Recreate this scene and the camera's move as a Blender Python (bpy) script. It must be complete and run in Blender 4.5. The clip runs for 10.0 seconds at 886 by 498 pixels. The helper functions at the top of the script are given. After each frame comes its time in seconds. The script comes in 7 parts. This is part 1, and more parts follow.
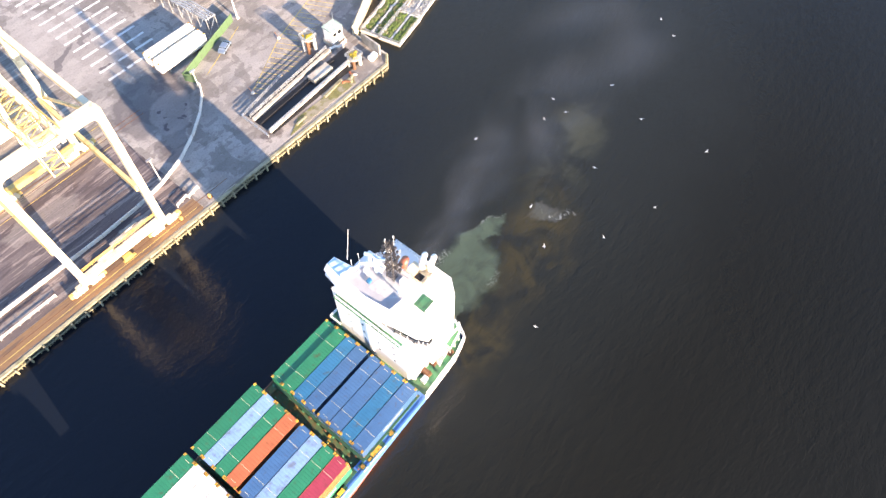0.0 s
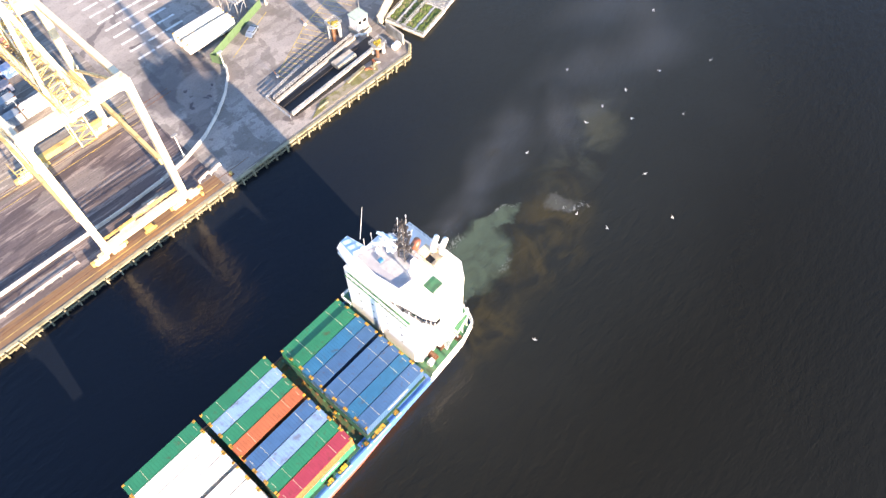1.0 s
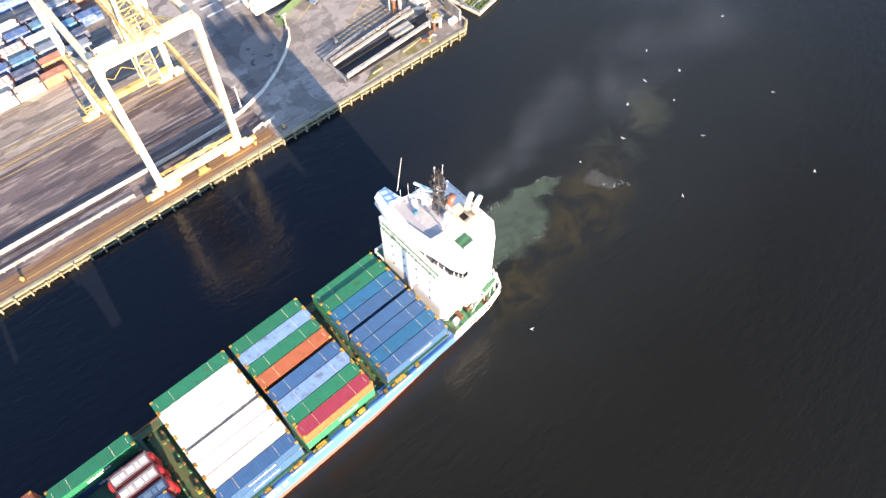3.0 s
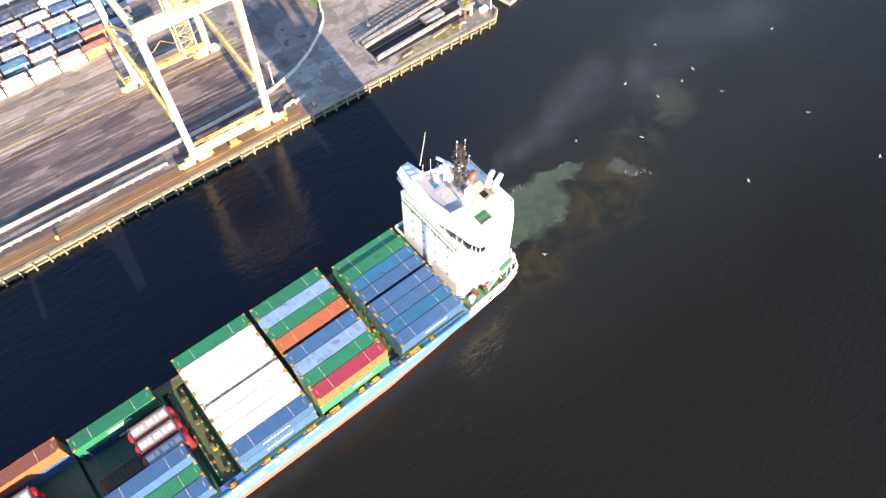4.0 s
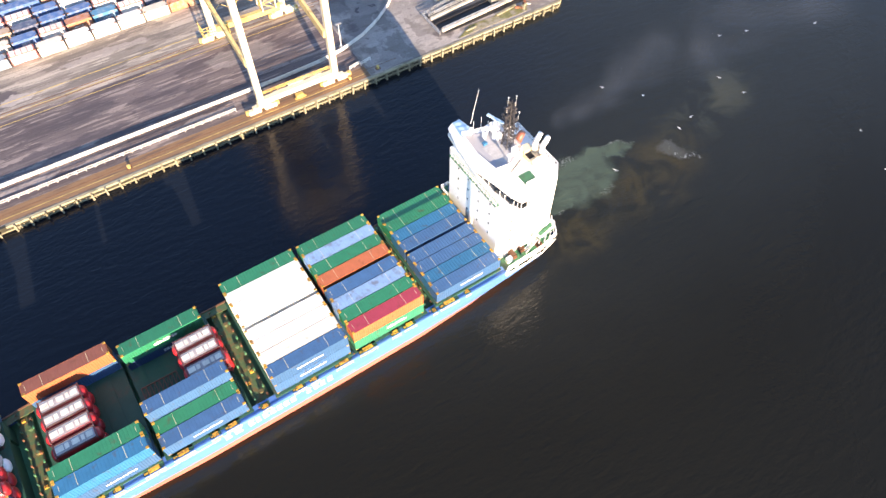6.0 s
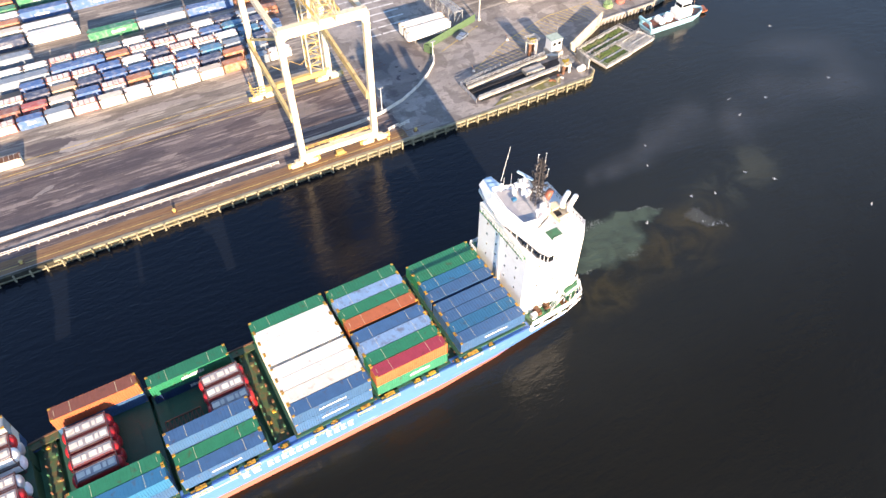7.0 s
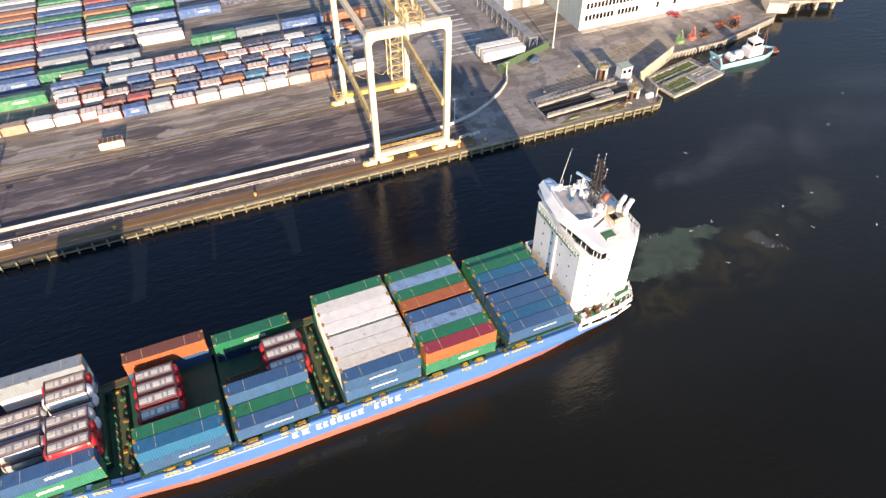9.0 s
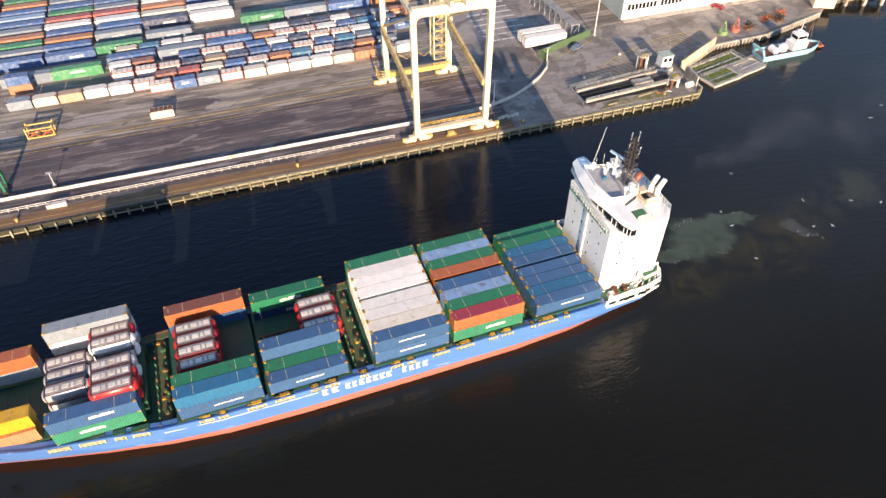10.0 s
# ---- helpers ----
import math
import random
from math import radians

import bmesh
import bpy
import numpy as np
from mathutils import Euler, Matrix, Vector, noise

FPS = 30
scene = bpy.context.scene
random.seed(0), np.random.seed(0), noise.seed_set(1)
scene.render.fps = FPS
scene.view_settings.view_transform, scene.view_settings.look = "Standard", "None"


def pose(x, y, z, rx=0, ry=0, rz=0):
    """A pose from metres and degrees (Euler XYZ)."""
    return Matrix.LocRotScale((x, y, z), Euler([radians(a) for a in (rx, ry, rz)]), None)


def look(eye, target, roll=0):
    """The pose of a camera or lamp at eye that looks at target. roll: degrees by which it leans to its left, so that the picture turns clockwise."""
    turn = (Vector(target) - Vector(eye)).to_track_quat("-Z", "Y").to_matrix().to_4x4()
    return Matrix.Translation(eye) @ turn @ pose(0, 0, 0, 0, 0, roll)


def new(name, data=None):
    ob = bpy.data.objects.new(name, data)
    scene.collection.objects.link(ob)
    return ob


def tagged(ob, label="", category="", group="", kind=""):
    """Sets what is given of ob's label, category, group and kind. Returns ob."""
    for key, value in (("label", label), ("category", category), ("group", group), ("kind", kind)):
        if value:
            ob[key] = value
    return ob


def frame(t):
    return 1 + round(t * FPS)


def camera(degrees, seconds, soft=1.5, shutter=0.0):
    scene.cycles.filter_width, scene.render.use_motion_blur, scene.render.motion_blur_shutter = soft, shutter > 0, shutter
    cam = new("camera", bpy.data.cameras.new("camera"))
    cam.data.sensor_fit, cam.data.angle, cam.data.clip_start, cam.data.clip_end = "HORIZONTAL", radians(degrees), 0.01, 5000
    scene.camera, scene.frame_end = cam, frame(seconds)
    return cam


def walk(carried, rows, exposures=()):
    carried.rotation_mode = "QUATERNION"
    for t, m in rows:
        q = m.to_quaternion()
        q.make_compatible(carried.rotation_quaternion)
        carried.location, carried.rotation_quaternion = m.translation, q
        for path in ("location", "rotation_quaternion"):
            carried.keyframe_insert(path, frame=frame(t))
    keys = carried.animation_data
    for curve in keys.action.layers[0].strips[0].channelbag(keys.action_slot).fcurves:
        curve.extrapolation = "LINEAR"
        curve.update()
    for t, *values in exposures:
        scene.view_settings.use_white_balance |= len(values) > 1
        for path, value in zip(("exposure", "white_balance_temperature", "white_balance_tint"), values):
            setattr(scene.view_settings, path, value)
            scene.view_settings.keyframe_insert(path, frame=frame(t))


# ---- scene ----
cam = camera(64.98, 10.0, soft=1.45)
EXPO = [(0, 2.12, 7700, 20), (2.5, 1.9, 7700, 20), (5, 1.83, 7700, 20), (6.5, 1.76, 7700, 20), (7, 1.58, 7700, 20), (7.5, 1.31, 7700, 20), (8, 1.12, 7700, 20), (8.5, 0.97, 7800, 20), (10, 0.94, 7800, 20)]
PATH = [
    (0, (-10.97, -37.33, 123.46), (13.11, -17.98, 72.03), -0.00),
    (0.5, (-12.66, -38.98, 123.40), (11.17, -18.99, 72.08), 0.19),
    (1, (-14.30, -40.83, 122.99), (9.23, -20.13, 71.82), 0.28),
    (1.5, (-16.09, -42.92, 122.30), (7.15, -21.41, 71.33), 0.35),
    (2, (-17.78, -44.82, 121.33), (5.10, -22.48, 70.56), 0.36),
    (2.5, (-19.58, -46.81, 120.53), (2.79, -23.66, 69.90), 0.11),
    (4, (-25.90, -53.78, 118.78), (-5.03, -28.30, 68.63), -0.18),
    (4.5, (-27.82, -56.07, 118.28), (-7.53, -29.88, 68.26), -0.11),
    (5, (-29.81, -58.37, 117.57), (-10.12, -31.48, 67.68), -0.11),
    (6.3, (-35.56, -64.90, 115.53), (-16.81, -35.27, 66.85), 0.12),
    (6.5, (-36.41, -65.93, 115.27), (-17.34, -35.06, 67.49), 0.14),
    (7, (-38.44, -68.52, 114.66), (-18.60, -34.17, 69.64), 0.18),
    (7.5, (-40.50, -71.30, 113.89), (-20.61, -34.45, 70.92), 0.19),
    (8, (-42.47, -74.09, 112.96), (-23.29, -35.96, 70.79), 0.16),
    (8.5, (-44.13, -76.77, 112.09), (-25.92, -38.04, 70.05), 0.14),
    (9, (-45.78, -79.43, 111.16), (-28.69, -40.17, 69.12), 0.11),
    (9.5, (-47.43, -82.24, 110.31), (-31.58, -42.50, 68.25), 0.10),
    (10, (-48.81, -85.04, 109.61), (-34.25, -44.87, 67.49), 0.01),
]
walk(cam, [(t, look(eye, target, roll)) for t, eye, target, roll in PATH], EXPO)
# ---- world, sun, exposure ----
SUN_EL, SUN_AZ = 15.0, (0.135, 0.99)          # light travels towards +y, slightly +x
world = bpy.data.worlds.new("sky")
scene.world = world
world.use_nodes = True
_n = world.node_tree.nodes
_sky = _n.new("ShaderNodeTexSky")
_sky.sky_type, _sky.sun_disc = "NISHITA", False
_sky.sun_elevation = radians(SUN_EL)
_sky.sun_rotation = math.atan2(-SUN_AZ[0], -SUN_AZ[1])
_sky.altitude, _sky.air_density, _sky.dust_density, _sky.ozone_density = 50, 1.0, 0.1, 4.0
world.node_tree.links.new(_sky.outputs[0], _n["Background"].inputs[0])
_n["Background"].inputs[1].default_value = 0.15
sun_data = bpy.data.lights.new("sun", "SUN")
sun_data.energy, sun_data.angle, sun_data.color = 5.0, radians(0.53), (1.0, 0.86, 0.68)
sun = new("sun", sun_data)
_toward = Vector((SUN_AZ[0] * math.cos(radians(SUN_EL)), SUN_AZ[1] * math.cos(radians(SUN_EL)), -math.sin(radians(SUN_EL))))
sun.matrix_basis = look((0, -200, 120), Vector((0, -200, 120)) + _toward)


# ---- mesh kit ----
def box(bm, x0, x1, y0, y1, z0, z1):
    v = [bm.verts.new((x, y, z)) for z in (z0, z1) for y in (y0, y1) for x in (x0, x1)]
    for f in ((0, 2, 3, 1), (4, 5, 7, 6), (0, 1, 5, 4), (2, 6, 7, 3), (0, 4, 6, 2), (1, 3, 7, 5)):
        bm.faces.new([v[i] for i in f])
    return v


def tube(bm, p, q, r, n=6, r2=None):
    p, q = Vector(p), Vector(q)
    turn = (q - p).to_track_quat("Z", "Y").to_matrix()
    rings = []
    for c, rad in ((p, r), (q, r if r2 is None else r2)):
        rings.append([bm.verts.new(c + turn @ Vector((rad * math.cos(a), rad * math.sin(a), 0)))
                      for a in (2 * math.pi * (k + 0.5) / n for k in range(n))])
    for k in range(n):
        bm.faces.new((rings[0][k], rings[0][(k + 1) % n], rings[1][(k + 1) % n], rings[1][k]))
    bm.faces.new(rings[0][::-1])
    bm.faces.new(rings[1])


def beam(bm, p, q, w, h):
    """A square bar from p to q, w wide and h deep."""
    p, q = Vector(p), Vector(q)
    turn = (q - p).to_track_quat("Z", "Y").to_matrix()
    rings = [[bm.verts.new(c + turn @ Vector((sx * w / 2, sy * h / 2, 0))) for sx, sy in ((-1, -1), (1, -1), (1, 1), (-1, 1))] for c in (p, q)]
    for k in range(4):
        bm.faces.new((rings[0][k], rings[0][(k + 1) % 4], rings[1][(k + 1) % 4], rings[1][k]))
    bm.faces.new(rings[0][::-1])
    bm.faces.new(rings[1])


def prism(bm, pts, z0, z1, pts2=None):
    """A prism on the outline pts (x, y), up to the outline pts2 if given."""
    a = [bm.verts.new((x, y, z0)) for x, y in pts]
    b = [bm.verts.new((x, y, z1)) for x, y in (pts2 or pts)]
    n = len(a)
    for k in range(n):
        bm.faces.new((a[k], a[(k + 1) % n], b[(k + 1) % n], b[k]))
    bm.faces.new(a[::-1])
    bm.faces.new(b)


def sweep(bm, pts, w, h):
    """One square bar through a line of points, w wide and h high."""
    pts = [Vector(q) for q in pts]
    rings = []
    for k, c in enumerate(pts):
        d = (pts[min(k + 1, len(pts) - 1)] - pts[max(k - 1, 0)])
        d.z = 0
        d.normalize()
        n = Vector((-d.y, d.x, 0)) * w / 2
        rings.append([bm.verts.new(c + n * s + Vector((0, 0, e * h / 2))) for s, e in ((-1, -1), (1, -1), (1, 1), (-1, 1))])
    for a, b2 in zip(rings, rings[1:]):
        for k in range(4):
            bm.faces.new((a[k], a[(k + 1) % 4], b2[(k + 1) % 4], b2[k]))
    bm.faces.new(rings[0][::-1])
    bm.faces.new(rings[-1])


def railing(bm, pts, h=1.0, step=1.6, r=0.035, rails=3):
    """A handrail of thin tubes along a line of points."""
    for p, q in zip(pts, pts[1:]):
        p, q = Vector(p), Vector(q)
        for k in range(1, rails + 1):
            up = Vector((0, 0, h * k / rails))
            beam(bm, p + up, q + up, r * 2, r * 2)
        n = max(1, round((q - p).length / step))
        for k in range(n + 1):
            c = p.lerp(q, k / n)
            beam(bm, c, c + Vector((0, 0, h)), r * 2, r * 2)


def to_mesh(bm, name, mat, smooth=False):
    bmesh.ops.recalc_face_normals(bm, faces=bm.faces)
    me = bpy.data.meshes.new(name)
    bm.to_mesh(me)
    bm.free()
    me.materials.append(mat)
    if smooth:
        for f in me.polygons:
            f.use_smooth = True
    return me


def part(name, bm, material, parent, label="", smooth=False, kind=""):
    me = bm if isinstance(bm, bpy.types.Mesh) else to_mesh(bm, name, material, smooth)
    ob = new(name, me)
    ob.parent = parent
    return tagged(ob, label, kind=kind)


def thing(name, m, label, category, group="", kind=""):
    ob = new(name)
    ob.empty_display_size = 0.5
    ob.matrix_basis = m
    return tagged(ob, label, category, group, kind)


def solid(name, bm, material, label, category="", group="", kind="", m=None, smooth=False):
    ob = new(name, to_mesh(bm, name, material, smooth))
    if m is not None:
        ob.matrix_basis = m
    return tagged(ob, label, category, group, kind)


# ---- materials ----
def mat(name, color, rough=0.6, metal=0.0, var=0.25, scale=1.5, fine=14.0, dirt=None, dirt_amount=0.0, bump=0.0, spec=0.5,
        stretch=(1, 1, 1), dirt_edge=(0.55, 0.72), dirt_scale=0.4, per_object=0.0):
    """Paint or stone: a base colour, varied at two scales, with patches of dirt and a fine relief."""
    m = bpy.data.materials.new(name)
    m.use_nodes = True
    t = m.node_tree
    N, K = t.nodes, t.links
    b = N["Principled BSDF"]
    tc = N.new("ShaderNodeTexCoord")
    mp = N.new("ShaderNodeMapping")
    mp.inputs["Scale"].default_value = stretch
    K.new(tc.outputs["Object"], mp.inputs[0])
    info = N.new("ShaderNodeObjectInfo")
    add = N.new("ShaderNodeVectorMath")
    add.operation = "ADD"
    K.new(mp.outputs[0], add.inputs[0])
    off = N.new("ShaderNodeVectorMath")
    off.operation = "SCALE"
    off.inputs[0].default_value = (37, 19, 11)
    K.new(info.outputs["Random"], off.inputs["Scale"])
    K.new(off.outputs[0], add.inputs[1])

    def noisy(s, detail=4):
        q = N.new("ShaderNodeTexNoise")
        q.inputs["Scale"].default_value, q.inputs["Detail"].default_value = s, detail
        K.new(add.outputs[0], q.inputs["Vector"])
        return q.outputs["Fac"]

    big, small = noisy(scale), noisy(fine, 3)
    mixv = N.new("ShaderNodeMath")
    mixv.operation = "MULTIPLY_ADD"
    K.new(small, mixv.inputs[0])
    mixv.inputs[1].default_value = 0.45
    sc = N.new("ShaderNodeMath")
    sc.operation = "MULTIPLY"
    K.new(big, sc.inputs[0])
    sc.inputs[1].default_value = 0.55
    K.new(sc.outputs[0], mixv.inputs[2])
    rng = N.new("ShaderNodeMapRange")
    rng.inputs["From Min"].default_value, rng.inputs["From Max"].default_value = 0.3, 0.7
    rng.inputs["To Min"].default_value, rng.inputs["To Max"].default_value = 1 - var, 1 + var
    K.new(mixv.outputs[0], rng.inputs[0])
    value = rng.outputs[0]
    if per_object:
        po = N.new("ShaderNodeMath")
        po.operation = "MULTIPLY_ADD"
        K.new(info.outputs["Random"], po.inputs[0])
        po.inputs[1].default_value, po.inputs[2].default_value = 2 * per_object, 1 - per_object
        pm = N.new("ShaderNodeMath")
        pm.operation = "MULTIPLY"
        K.new(value, pm.inputs[0])
        K.new(po.outputs[0], pm.inputs[1])
        value = pm.outputs[0]
    mul = N.new("ShaderNodeVectorMath")
    mul.operation = "SCALE"
    mul.inputs[0].default_value = color
    K.new(value, mul.inputs["Scale"])
    out = mul.outputs[0]
    if dirt:
        d = noisy(dirt_scale, 6)
        r = N.new("ShaderNodeMapRange")
        r.inputs["From Min"].default_value, r.inputs["From Max"].default_value = dirt_edge
        r.inputs["To Max"].default_value = dirt_amount
        K.new(d, r.inputs[0])
        mx = N.new("ShaderNodeMix")
        mx.data_type = "RGBA"
        K.new(r.outputs[0], mx.inputs["Factor"])
        K.new(out, mx.inputs["A"])
        mx.inputs["B"].default_value = (*dirt, 1)
        out = mx.outputs["Result"]
    K.new(out, b.inputs["Base Color"])
    b.inputs["Roughness"].default_value, b.inputs["Metallic"].default_value = rough, metal
    b.inputs["Specular IOR Level"].default_value = spec
    if bump:
        bp = N.new("ShaderNodeBump")
        bp.inputs["Strength"].default_value, bp.inputs["Distance"].default_value = bump, 0.05
        K.new(small, bp.inputs["Height"])
        K.new(bp.outputs[0], b.inputs["Normal"])
    return m


RUST, GRIME = (0.10, 0.045, 0.02), (0.06, 0.055, 0.05)


def paint(name, color, dirt=RUST, amount=0.55, rough=0.45, edge=(0.6, 0.74), **k):
    return mat(name, color, rough, 0, 0.14, 0.7, 9, dirt, amount, 0.08, dirt_edge=edge, dirt_scale=0.9, per_object=0.1, **k)


COLOURS = {
    "green": paint("green_paint", (0.012, 0.17, 0.085)),
    "mint": paint("bright_green_paint", (0.03, 0.215, 0.125)),
    "blue": paint("blue_paint", (0.042, 0.115, 0.235)),
    "teal": paint("teal_blue_paint", (0.02, 0.138, 0.262)),
    "navy": paint("navy_paint", (0.014, 0.035, 0.10)),
    "sky": paint("pale_blue_paint", (0.20, 0.34, 0.53), edge=(0.52, 0.7)),
    "orange": paint("orange_paint", (0.42, 0.12, 0.05)),
    "red": paint("red_paint", (0.36, 0.045, 0.07)),
    "brown": paint("red_brown_paint", (0.21, 0.072, 0.045)),
    "white": paint("white_paint", (0.82, 0.785, 0.72), (0.30, 0.18, 0.09), 0.5, edge=(0.63, 0.76)),
    "cream": paint("cream_paint", (0.70, 0.64, 0.545), (0.28, 0.15, 0.07), 0.55, edge=(0.58, 0.74)),
    "grey": paint("grey_paint", (0.27, 0.31, 0.34)),
    "yellow": paint("yellow_paint", (0.62, 0.34, 0.03)),
    "tan": paint("tan_paint", (0.42, 0.20, 0.10)),
}
# paler yard paints: haze and overexposure put into the colour, plus dust and bleaching
HAZED_DUSTY = {}
for key, c in (("green", (0.03, 0.20, 0.10)), ("mint", (0.05, 0.30, 0.13)), ("blue", (0.06, 0.135, 0.30)), ("teal", (0.06, 0.20, 0.32)), ("navy", (0.055, 0.075, 0.13)), ("sky", (0.24, 0.36, 0.50)),
               ("orange", (0.45, 0.18, 0.09)), ("red", (0.40, 0.10, 0.09)), ("brown", (0.24, 0.10, 0.075)), ("white", (0.74, 0.71, 0.66)), ("cream", (0.60, 0.53, 0.43)), ("grey", (0.19, 0.235, 0.28)), ("tan", (0.42, 0.29, 0.19))):
    HAZED_DUSTY[key] = paint("hazed_dusty_" + key + "_paint", c, (0.44, 0.42, 0.41), 0.42, 0.6, (0.44, 0.72))
WHITE = mat("white_ship_paint", (0.86, 0.86, 0.84), 0.4, 0, 0.05, 0.5, 8, (0.35, 0.22, 0.12), 0.3, 0.04, dirt_edge=(0.66, 0.8), dirt_scale=0.7)
PALE_BLUE = mat("pale_blue_ship_paint", (0.40, 0.58, 0.72), 0.4, 0, 0.06)
CRANE_CREAM = mat("cream_crane_paint", (0.72, 0.62, 0.44), 0.45, 0, 0.10, 0.4, 8, (0.28, 0.14, 0.05), 0.5, 0.05, dirt_edge=(0.6, 0.75), dirt_scale=0.6)
CRANE_YELLOW = mat("yellow_crane_paint", (0.60, 0.41, 0.13), 0.5, 0, 0.15, 0.8, 9, RUST, 0.6, 0.08, dirt_edge=(0.5, 0.7))
DECK_GREEN = mat("green_deck_paint", (0.05, 0.20, 0.10), 0.6, 0, 0.2, 0.5, 7, (0.09, 0.08, 0.05), 0.6, 0.1, dirt_edge=(0.5, 0.68))
HATCH_GREEN = mat("dark_green_hatch_paint", (0.02, 0.085, 0.055), 0.6, 0, 0.25, 0.4, 6, (0.10, 0.05, 0.03), 0.5, 0.1, dirt_edge=(0.55, 0.7))
BRIDGE_GREEN = mat("rusty_green_paint", (0.06, 0.12, 0.055), 0.7, 0, 0.4, 1.2, 9, (0.13, 0.075, 0.03), 0.8, 0.2, dirt_edge=(0.45, 0.6), dirt_scale=1.2)
DECK_GREY = mat("grey_deck_paint", (0.36, 0.36, 0.38), 0.7, 0, 0.12, 0.6, 9)
HULL_BLUE = mat("blue_hull_paint", (0.07, 0.19, 0.47), 0.42, 0, 0.12, 0.25, 5, (0.50, 0.58, 0.68), 0.4, 0.05, dirt_edge=(0.64, 0.74), dirt_scale=0.6, stretch=(0.35, 1, 2.2))
HULL_RED = mat("red_boot_paint", (0.44, 0.135, 0.10), 0.6, 0, 0.25, 0.4, 6, (0.16, 0.08, 0.06), 0.6, 0.1, stretch=(0.4, 1, 2))
BLACK = mat("black_steel", (0.02, 0.02, 0.022), 0.6)
RUSTY = mat("rusty_steel", (0.16, 0.075, 0.04), 0.8, 0, 0.4, 1.5, 12, (0.05, 0.04, 0.035), 0.7, 0.2)
CAST = mat("yellow_casting_paint", (0.55, 0.30, 0.04), 0.6, 0, 0.3, 3, 14, RUST, 0.7, 0.1, dirt_edge=(0.48, 0.6), dirt_scale=2.2, per_object=0.2)
GLASS_DARK = mat("dark_window_glass", (0.012, 0.016, 0.02), 0.08, 0, 0.05, spec=0.8)
LINE_WHITE = mat("worn_white_marking", (0.62, 0.62, 0.60), 0.7, 0, 0.12, 2, 12, GRIME, 0.6)
LINE_YELLOW = mat("worn_yellow_marking", (0.50, 0.37, 0.11), 0.7, 0, 0.2, 1, 12, (0.07, 0.06, 0.05), 0.7, dirt_edge=(0.52, 0.68))
CONCRETE = mat("weathered_concrete", (0.42, 0.39, 0.34), 0.85, 0, 0.2, 0.5, 7, (0.16, 0.13, 0.10), 0.6, 0.3, dirt_edge=(0.48, 0.65))
PALE_CONC = mat("pale_painted_concrete", (0.60, 0.575, 0.53), 0.7, 0, 0.12, 0.5, 8, (0.25, 0.2, 0.15), 0.6, 0.15)
TIMBER = mat("weathered_timber", (0.26, 0.235, 0.155), 0.9, 0, 0.35, 1.0, 8, (0.09, 0.09, 0.04), 0.7, 0.3, per_object=0.25)
# near-black tone that puts shade into the quay face and its left cap
SHADED_FACE = mat("shaded_quay_face", (0.032, 0.030, 0.018), 0.7, 0, 0.5, 0.6, 6, (0.10, 0.09, 0.04), 0.6, 0.3)
STEEL = mat("galvanised_steel", (0.45, 0.46, 0.46), 0.45, 0.6, 0.15, 1, 9, RUST, 0.4)
FENCE_GREEN = mat("green_fence_panel", (0.075, 0.135, 0.065), 0.6, 0, 0.15, 0.7, 6, GRIME, 0.4)
MOSS = mat("moss_and_weed", (0.07, 0.11, 0.025), 0.95, 0, 0.5, 1.2, 9, (0.20, 0.17, 0.10), 0.7, 0.6, dirt_edge=(0.5, 0.6), dirt_scale=0.8)
DRY_MOSS = mat("dry_moss_on_concrete", (0.15, 0.145, 0.055), 0.95, 0, 0.45, 0.9, 8, (0.27, 0.24, 0.19), 0.85, 0.5, dirt_edge=(0.46, 0.6), dirt_scale=0.5)
TANK_GREY = mat("silver_tank_cladding", (0.50, 0.50, 0.52), 0.35, 0.3, 0.1, 1, 8, (0.18, 0.14, 0.12), 0.5)
TANK_RED = mat("red_frame_paint", (0.45, 0.02, 0.025), 0.35, 0, 0.12, 1.2, 9, (0.1, 0.04, 0.03), 0.4)
GULL_WHITE = mat("white_feathers", (0.78, 0.78, 0.76), 0.8, 0, 0.05)
GULL_GREY = mat("grey_feathers", (0.45, 0.47, 0.50), 0.8, 0, 0.05)
TUG_BLUE = mat("turquoise_boat_paint", (0.26, 0.52, 0.60), 0.45, 0, 0.12, 1, 8, RUST, 0.4)


